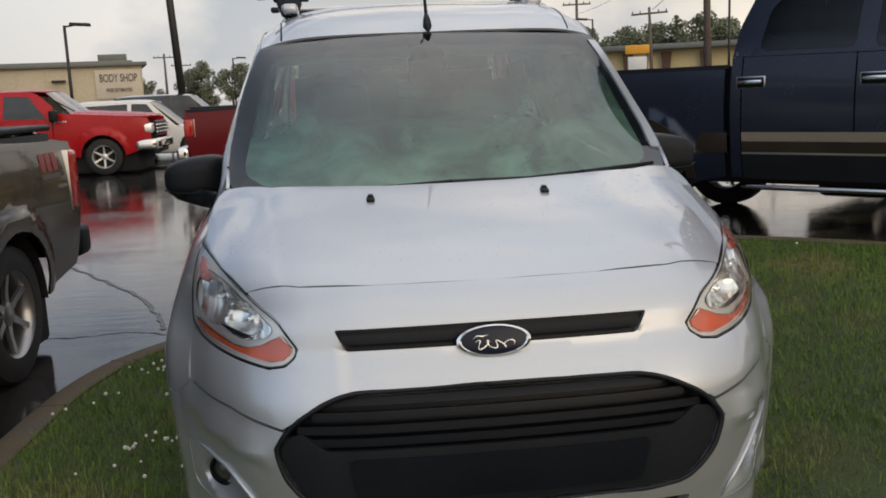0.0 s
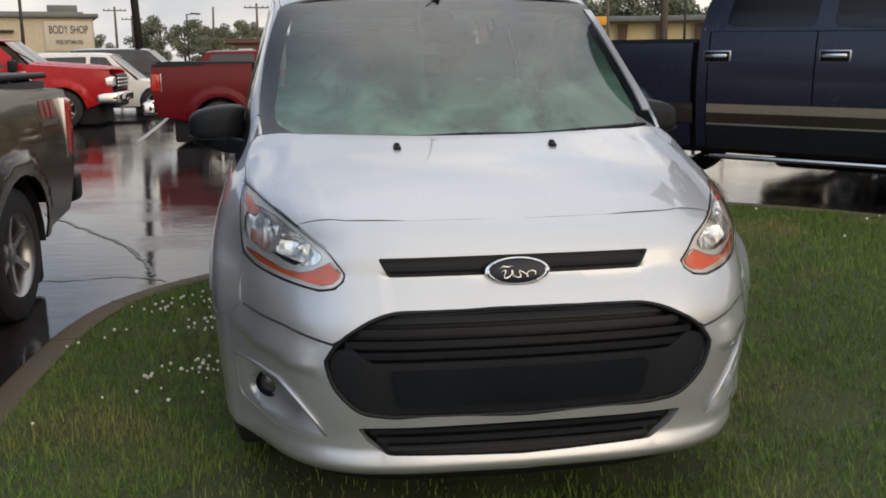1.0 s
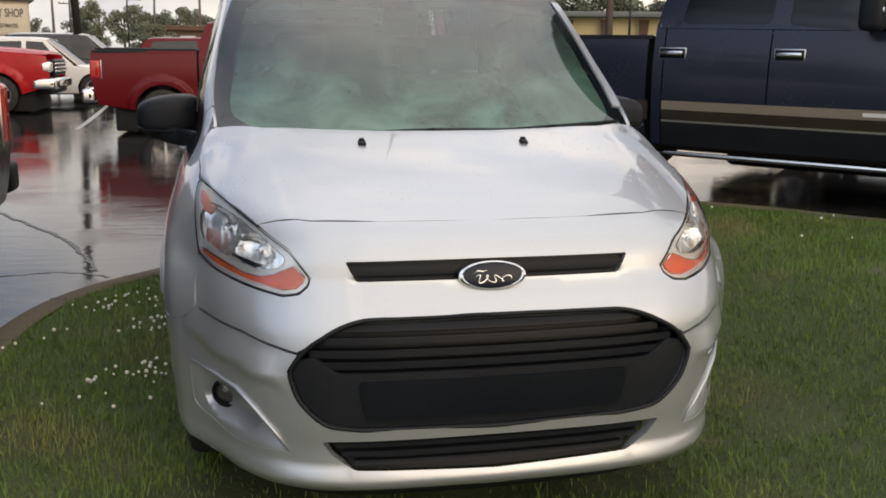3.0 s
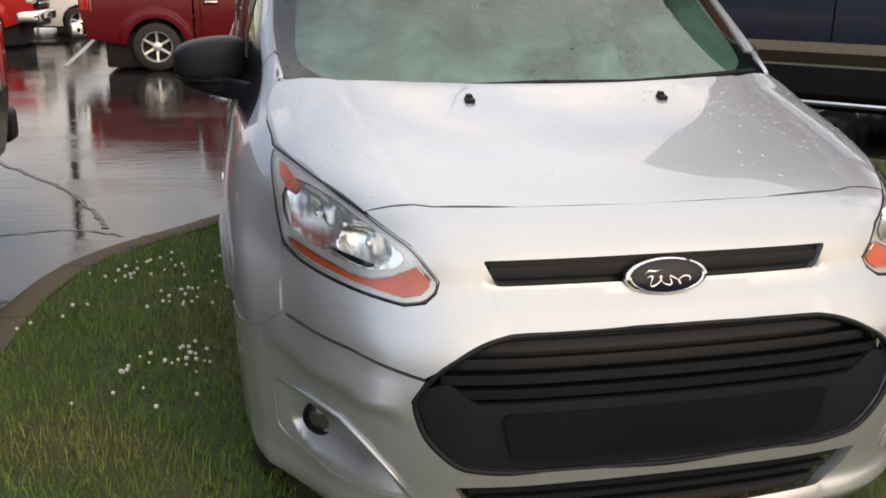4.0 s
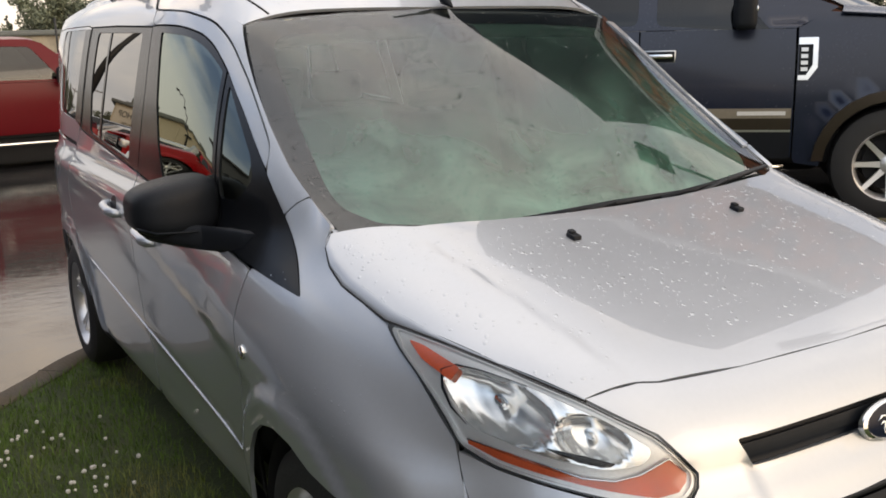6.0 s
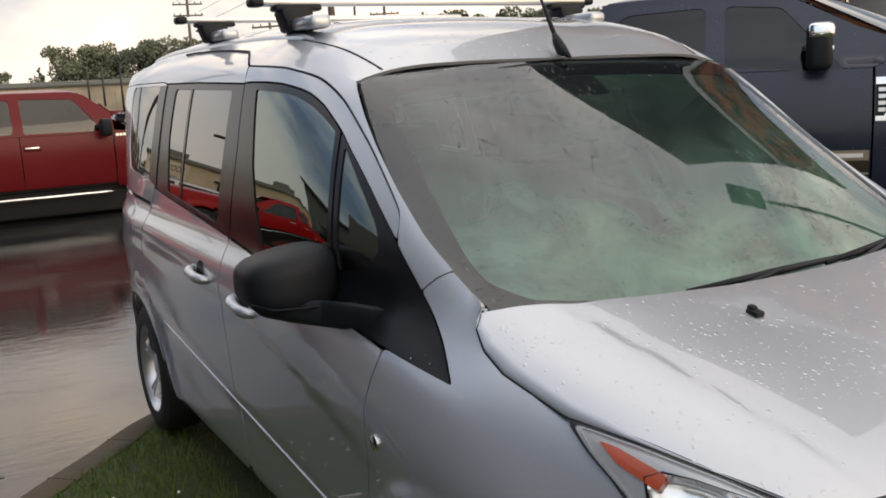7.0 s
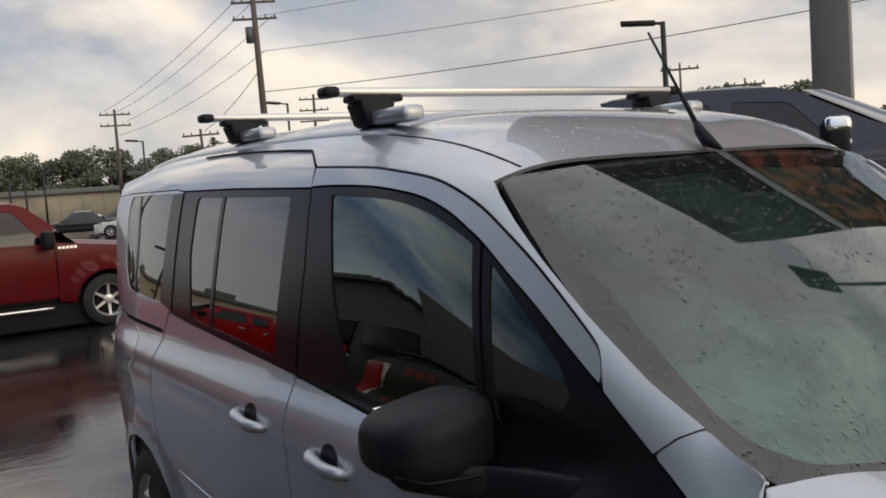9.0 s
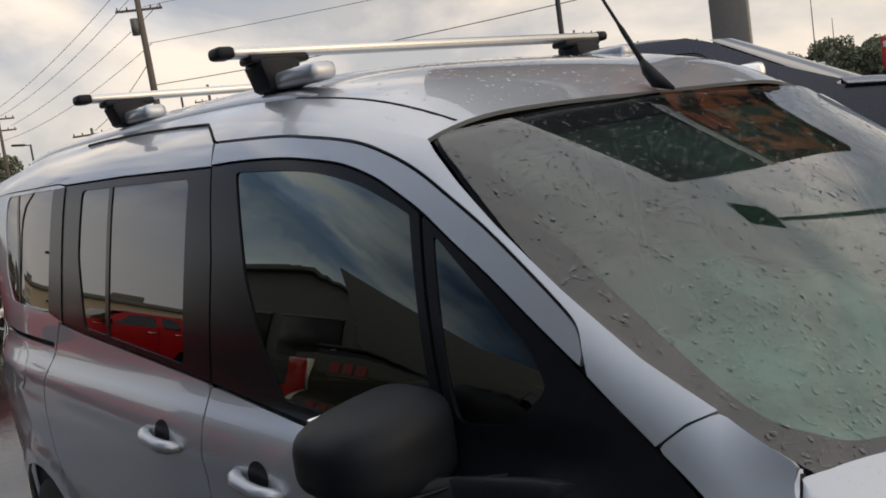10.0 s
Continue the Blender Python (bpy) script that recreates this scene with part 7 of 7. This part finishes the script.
part("upper_storey", box((-5, 1.0, 5.9), (26, 11, 1.6), 0.1), SHOW_WALL, show)
part("entrance_block", box((-4, -7.6, 3.1), (18, 2.4, 6.2), 0.1), SHOW_WALL, show)


def utility_pole(label, az, d, h, lean=0.0, arms=1, r=0.15, drum=False, turn=0.0):
    top = thing("utility_pole", label, "utility pole", "utility poles", pose(*off(az, d)[:2], LOT, 0, lean, turn))
    part("pole", tube([(0, 0, 0), (0, 0, h * 0.5), (0, 0, h)], [r, r * 0.85, r * 0.65], 10), POLE_WOOD, top)
    for k in range(arms):
        z = h - 0.4 - 0.9 * k
        arm = part("crossarm", box((0, 0.12, z), (2.4, 0.10, 0.12), 0.01), POLE_WOOD, top)
        for x in (-1.1, -0.6, 0.6, 1.1):
            part("insulator", tube([(x, 0.12, z + 0.06), (x, 0.12, z + 0.22)], [0.045, 0.03], 6), POLE_METAL, arm)
    if drum:
        part("transformer", tube([(-0.34, 0, h - 2.6), (-0.34, 0, h - 1.75)], 0.22, 10), ROOF_GREY, top)
    return top


utility_pole("tall wooden utility pole with transformer and crossarms", 24.1, 52.5, 12.6, -1.0, 2, 0.22, True, -24)
utility_pole("wooden utility pole with double crossarm", 15.5, 81, 9.4, 0, 2, 0.16, False, -15)
utility_pole("wooden utility pole with crossarm beyond the cars", -10.3, 110, 6.6, 0, 1, 0.16, False, 10)
utility_pole("wooden utility pole with crossarm beyond the cars", -9.4, 120, 6.0, 0, 1, 0.16, False, 10)
utility_pole("wooden utility pole above the trees", -5.0, 100, 6.2, 2, 0, 0.14)
utility_pole("wooden utility pole by the brick house", -2.4, 95, 6.3, 0, 1, 0.15, True, 5)
utility_pole("wooden utility pole by the yellow motel", 20.4, 64, 6.3, -2, 1, 0.13, False, -20)
utility_pole("wooden utility pole with many crossarms", 27.0, 78, 9.6, 0, 3, 0.16, False, -25)
utility_pole("thin wooden pole on the far verge", 49.0, 62, 8.2, 0, 1, 0.10, False, -45)
utility_pole("thin wooden pole on the far verge", 52.6, 60, 6.7, 0, 1, 0.09, False, -45)


def street_lamp(label, az, d, h, reach, lean=0.0, r=0.07, turn=0.0, head=(0.75, 0.34, 0.12)):
    top = thing("street_lamp", label, "street lamp", "car park lamps", pose(*off(az, d)[:2], LOT, 0, lean, turn))
    part("pole", tube([(0, 0, 0), (0, 0, h)], [r, r * 0.8], 10), POLE_METAL, top)
    part("base", tube([(0, 0, 0), (0, 0, 0.5)], [r * 2.6, r * 2.4], 12), CONCRETE, top)
    part("arm", tube([(0, 0, h - 0.05), (reach * 0.6, 0, h)], r * 0.5, 8), POLE_METAL, top)
    part("lamp_head", box((reach, 0, h + 0.02), head, 0.03, Matrix.Rotation(radians(4), 4, "Y")), POLE_METAL, top)
    return top


street_lamp("black car park lamp beside the workshop", -15.3, 40, 4.6, 0.6)
street_lamp("black leaning car park lamp behind the pickups", -9.1, 33, 9.0, 0.8, lean=-2.6, r=0.135)
street_lamp("small black lamp among the trees", -6.4, 80, 4.7, 0.7)
street_lamp("black lamp by the yellow motel", 25.4, 50, 6.4, -0.8)
street_lamp("black lamp beside the warehouse", 16.9, 62, 5.6, -0.7)
street_lamp("black car park lamp with a flat head", 48.1, 30, 6.2, -0.75, r=0.10, turn=-48, head=(1.05, 0.40, 0.14))
street_lamp("black car park lamp with a flat head beside the pickup", 83.0, 13.5, 10.3, -0.95, r=0.11, turn=-10, head=(1.30, 0.95, 0.14))
for az, d, h in ((9.6, 80, 4.1), (10.4, 80, 4.3), (11.4, 80, 4.2)):
    fp = thing("flood_pole", "thin dark pole in front of the warehouse", "pole", "thin poles", pose(*off(az, d)[:2], LOT))
    part("shaft", tube([(0, 0, 0), (0, 0, h)], 0.09, 8), POLE_METAL, fp)

# the big sign by the road, of which the car park shows the post
sp = thing("pylon_sign", "tall roadside sign with dark panels on a square grey post", "sign", "", pose(8.95, 7.05, LOT + 0.2, 0, 0, -62))
part("post", box((0, 0, 5.9), (0.46, 0.46, 11.6), 0.03), POST_PAINT, sp)
part("footing", box((0, 0, 0.10), (1.2, 1.2, 0.30), 0.05), CONCRETE, sp)
part("upper_panel", box((0, 0, 9.72), (7.7, 0.62, 3.96), 0.05), SIGN_DARK, sp)
part("bright_trim", box((0, 0, 7.58), (7.7, 0.66, 0.22), 0.02), WHITE_MARK, sp)
part("lower_panel", box((0, 0, 6.42), (7.7, 0.60, 2.0), 0.05), SIGN_BROWN, sp)

building("roadside_shop", "dark low shop with a pale roof edge", tuple(off(60.6, 70)[:2]), (4.2, 8, 3.7), -62, ROOF_GREY, WHITE_MARK)
rs = thing("roadside_sign", "red and white roadside sign on a post", "sign", "", pose(*off(66.0, 66)[:2], LOT, 0, 0, -64))
part("sign_panel", box((0, 0, 3.9), (1.1, 0.3, 2.0), 0.04), RED_SIGN, rs)
part("pale_band", box((0, -0.17, 4.45), (0.9, 0.06, 0.35), 0.02), WHITE_MARK, rs)
part("post", tube([(0, 0, 0), (0, 0, 3.0)], 0.10, 8), POLE_METAL, rs)
for az, h in ((62.2, 9.0), (63.2, 6.6)):
    mast = thing("radio_mast", "thin mast on the verge", "mast", "thin masts", pose(*off(az, 66)[:2], LOT))
    part("shaft", tube([(0, 0, 0), (0, 0, h)], [0.06, 0.02], 6), POLE_METAL, mast)


# overhead lines
def wire(a, b, sag, r=0.016):
    a, b = Vector(a), Vector(b)
    pts = [a.lerp(b, t) - Vector((0, 0, 4 * sag * t * (1 - t))) for t in np.linspace(0, 1, 17)]
    w = tagged(part("overhead_wire", tube(pts, r, 5), POLE_METAL, None), "thin dark overhead wire between poles", "wire", "overhead wires")
    return w


A = off(24.1, 52.5)
B = off(15.5, 81)
for dx, z0, z1, sg_ in ((-0.9, 12.4, 9.1, 0.5), (0.0, 12.3, 9.0, 0.6), (0.9, 11.4, 8.3, 0.5), (0.2, 9.4, 7.2, 0.6)):
    wire((A.x + dx, A.y, z0), (B.x + dx, B.y, z1), sg_)
wire((A.x, A.y, 7.2), (*off(76, 46)[:2], 9.2), 0.7, 0.022)
wire((A.x, A.y, 9.4), (*off(76, 46)[:2], 10.6), 0.5, 0.014)
wire((A.x, A.y, 11.3), (*off(76, 46)[:2], 13.2), 0.5, 0.012)
wire((A.x, A.y, 8.6), (*off(20.4, 64)[:2], 6.0), 0.3, 0.02)


# trees
def leaf_cloud(name, blobs, count, size, seed):
    """Many small leaf clumps scattered through lumps of a crown."""
    rng = np.random.default_rng(seed)
    vs, fs = [], []
    wts = np.array([b[3] ** 2 for b in blobs])
    pick = rng.choice(len(blobs), count, p=wts / wts.sum())
    for j in pick:
        bx, by, bz, br = blobs[j]
        d = rng.normal(size=3)
        d /= np.linalg.norm(d)
        c = np.array((bx, by, bz)) + d * br * (rng.random() ** 0.35) * np.array((1, 1, 0.8))
        u = rng.normal(size=3)
        u /= np.linalg.norm(u)
        v = np.cross(u, rng.normal(size=3))
        v /= np.linalg.norm(v)
        s = size * rng.uniform(0.6, 1.4)
        k = len(vs)
        vs += [tuple(c - u * s), tuple(c + v * s * 0.7), tuple(c + u * s), tuple(c - v * s * 0.7)]
        fs.append((k, k + 1, k + 2, k + 3))
    me = bpy.data.meshes.new(name)
    me.from_pydata(vs, [], fs)
    return me


def tree(seed, h, mat, pine=False):
    rng = random.Random(seed)
    top = thing("tree", "leafy tree on the far edge of the car park" if not pine else "tall dark conifer on the far verge", "tree", "distant trees")
    bm = bmesh.new()
    add_tube(bm, [(0, 0, 0), (0.05, 0, h * 0.4), (0, 0.05, h * 0.85)], [h * 0.028, h * 0.02, h * 0.006], 8)
    blobs = []
    for k in range(26 if not pine else 14):
        a = rng.uniform(0, 2 * math.pi)
        if pine:
            z = h * (0.22 + 0.75 * k / 14)
            d = h * 0.17 * (1 - (z / h) ** 1.2) + 0.05
            br = h * 0.085 * (1.15 - z / h)
        else:
            z = h * rng.uniform(0.14, 0.88)
            d = h * rng.uniform(0.08, 0.46) * (1.15 - abs(z / h - 0.45))
            br = h * rng.uniform(0.10, 0.16)
        p = (d * math.cos(a), d * math.sin(a), z)
        add_tube(bm, [(0, 0, z * 0.7), (p[0] * 0.5, p[1] * 0.5, z * 0.88), p], [h * 0.008, h * 0.006, h * 0.003], 5)
        blobs.append((*p, br))
    part("trunk", bm, BARK, top)
    part("crown", leaf_cloud("crown", blobs, 5200, h * 0.019, seed), mat, top)
    return top


protos = [tree(11, 6.0, LEAF), tree(12, 6.0, LEAF), tree(13, 6.0, LEAF_DARK), tree(14, 6.0, LEAF_DARK, True), tree(15, 6.0, LEAF)]
rng_t = random.Random(5)
first = set()


def plant(kind, az, d, h):
    m = pose(*off(az, d)[:2], LOT, 0, 0, rng_t.uniform(0, 360))
    s = h / 6.0
    p = protos[kind]
    if kind not in first:
        first.add(kind)
        p.matrix_basis = m
        p.scale = (s, s, s)
    else:
        old = p.scale.copy()
        p.scale = (s, s, s)
        copy_thing(p, m)
        p.scale = old


for az, d, h, kind in ((-11.6, 125, 4.6, 0), (-9.0, 122, 5.4, 1), (-7.9, 118, 6.0, 4), (-6.6, 120, 5.8, 0), (-5.6, 108, 4.8, 1), (-4.7, 125, 5.6, 2), (-3.7, 130, 5.9, 4), (-2.6, 128, 5.6, 0), (-5.0, 84, 3.2, 1),
                       (-1.0, 128, 5.4, 2), (1.5, 126, 5.6, 1), (4.0, 128, 5.6, 0), (6.3, 128, 6.2, 3), (7.6, 126, 6.4, 4), (8.8, 124, 8.4, 0), (10.0, 122, 8.8, 1), (11.2, 122, 8.9, 2), (12.4, 122, 8.6, 4), (13.6, 120, 8.8, 0), (14.9, 118, 9.0, 1),
                       (16.2, 118, 7.4, 2), (17.4, 116, 8.0, 4), (18.4, 116, 7.6, 1), (19.4, 114, 8.4, 0), (20.3, 116, 7.8, 2), (21.0, 112, 9.2, 3), (21.8, 112, 8.9, 4), (22.8, 112, 8.6, 1), (24.0, 112, 8.4, 0), (25.6, 112, 8.2, 2), (27.5, 110, 8.0, 4),
                       (30.0, 100, 9.2, 1), (32.0, 100, 9.4, 0), (33.6, 102, 9.2, 4), (36.0, 100, 9.3, 1), (38.3, 100, 9.8, 2), (40.0, 104, 9.0, 0), (43.0, 104, 8.6, 1), (46.5, 100, 8.8, 4), (50.2, 96, 9.6, 0), (51.6, 98, 8.9, 1), (53.3, 96, 9.3, 4), (55.4, 92, 9.5, 2), (56.4, 92, 9.0, 0)):
    plant(kind, az, d, h)
for k in range(26):
    plant(k % 3, 60.5 + k * 0.62, 92 + (k * 37) % 17, 6.0 + ((k * 53) % 10) * 0.14)

# ---- small things ----
CLOVER = material("clover_white", (0.72, 0.70, 0.66), 0.8, var=0.15, scale=40)
rng_c = np.random.default_rng(21)
bm = bmesh.new()
spots = [(-1.16, 2.42, 0.09, 18), (-1.17, 1.72, 0.09, 24), (-1.42, 2.95, 0.12, 18), (-1.62, 2.35, 0.15, 5), (-1.15, 2.9, 0.12, 8), (-1.35, 1.45, 0.2, 5), (1.9, 5.3, 0.5, 40), (1.5, 4.4, 0.4, 20), (2.6, 5.2, 0.4, 26), (3.0, 3.6, 0.9, 14), (-1.8, 1.2, 0.2, 4)]
for cx, cy, sd, cnt in spots:
    for _ in range(cnt):
        x, y = rng_c.normal(cx, sd), rng_c.normal(cy, sd)
        if not inside([tuple(p) for p in turf_edge], [(x, y)])[0] or (abs(x) < 0.95 and y < 4.7):
            continue
        r = rng_c.uniform(0.006, 0.0105)
        z = turf_z(x, y) + rng_c.uniform(0.035, 0.07)
        res = bmesh.ops.create_icosphere(bm, subdivisions=1, radius=r)
        bmesh.ops.translate(bm, vec=(x, y, z), verts=res["verts"])
tagged(part("clover_flowers", bm, CLOVER, None), "small white clover heads in the grass", "flowers", kind="stuff")

# rain drops on the van
DROP = glass_material("water_drop", (0.97, 0.97, 0.97), 1.4)


def drops(name, count, place, seed, parent, lo=0.002, hi=0.006, mat=SILVER):
    """Flattened beads of water on a surface: place(rng) gives a point and its normal, or None."""
    rng = np.random.default_rng(seed)
    vs, fs = [], []
    n = 7
    made = 0
    while made < count:
        q = place(rng)
        if q is None:
            continue
        p, nn = Vector(q[0]), Vector(q[1]).normalized()
        u = nn.orthogonal().normalized()
        v = nn.cross(u)
        r = lo + (hi - lo) * rng.random() ** 3
        ex = rng.uniform(0.6, 1.7)
        lumps = rng.uniform(0.75, 1.25, n)
        k = len(vs)
        for rr, hh in ((1.0, -0.05), (0.72, 0.24)):
            for j in range(n):
                a = 2 * math.pi * j / n
                vs.append(tuple(p + (u * math.cos(a) * ex + v * math.sin(a)) * r * rr * lumps[j] + nn * r * hh * 0.42))
        vs.append(tuple(p + nn * r * 0.14))
        for j in range(n):
            fs.append((k + j, k + (j + 1) % n, k + n + (j + 1) % n, k + n + j))
            fs.append((k + n + j, k + n + (j + 1) % n, k + 2 * n))
        made += 1
    me = bpy.data.meshes.new(name)
    me.from_pydata(vs, [], fs)
    me.polygons.foreach_set("use_smooth", [True] * len(me.polygons))
    ob = part(name, me, mat, parent, "beads of rain water", "stuff")
    ob.visible_shadow = False
    return ob


def surface_point(fn, u, v):
    e = 2e-3
    p = Vector(fn(u, v))
    n = (Vector(fn(u + e, v)) - Vector(fn(u - e, v))).cross(Vector(fn(u, v + e)) - Vector(fn(u, v - e))).normalized()
    return p, (-n if n.x * p.x < 0 and abs(n.x) > 0.7 else n)


hood_o = [tuple(p) for p in mirrored(hood_half)]
roof_o = [tuple(p) for p in mirrored(roof_half)]
ws_o = [tuple(p) for p in mirrored(ws_half)]


def on(fn, outline, lo, hi):
    def place(rng):
        u, v = rng.uniform(lo[0], hi[0]), rng.uniform(lo[1], hi[1])
        if not inside(outline, [(u, v)])[0]:
            return None
        if noise.noise((u * 2.3, v * 2.3, 1.0)) + rng.uniform(-0.5, 0.5) < -0.15:
            return None
        return surface_point(fn, u, v)
    return place


drops("rain_water", 1500, on(bonnet_fn, hood_o, (-0.8, 0.2), (0.8, 0.95)), 1, bonnet, 0.0020, 0.0058)
drops("rain_water", 3200, on(roof_fn(), roof_o, (-0.65, 1.72), (0.65, 3.6)), 2, roof, 0.0016, 0.0060)
drops("rain_water", 6500, on(glass_fn(0.003), ws_o, (-0.75, 1.16), (0.75, 1.70)), 3, wind, 0.0011, 0.0044, DROP)
wing_o = [(0.50, 0.74), (0.62, 0.98), (0.72, 1.045), (0.95, 1.10), (1.20, 1.04), (2.44, 1.12), (2.44, 0.62), (1.35, 0.60), (1.22, 0.74), (0.92, 0.80), (0.66, 0.74)]
drops("rain_water", 1800, on(side_fn(-1, 0.0005), wing_o, (0.5, 0.6), (2.44, 1.12)), 4, van, 0.0007, 0.0026)


# van's right flank widened and roof shoulder raised to fit the camera's view
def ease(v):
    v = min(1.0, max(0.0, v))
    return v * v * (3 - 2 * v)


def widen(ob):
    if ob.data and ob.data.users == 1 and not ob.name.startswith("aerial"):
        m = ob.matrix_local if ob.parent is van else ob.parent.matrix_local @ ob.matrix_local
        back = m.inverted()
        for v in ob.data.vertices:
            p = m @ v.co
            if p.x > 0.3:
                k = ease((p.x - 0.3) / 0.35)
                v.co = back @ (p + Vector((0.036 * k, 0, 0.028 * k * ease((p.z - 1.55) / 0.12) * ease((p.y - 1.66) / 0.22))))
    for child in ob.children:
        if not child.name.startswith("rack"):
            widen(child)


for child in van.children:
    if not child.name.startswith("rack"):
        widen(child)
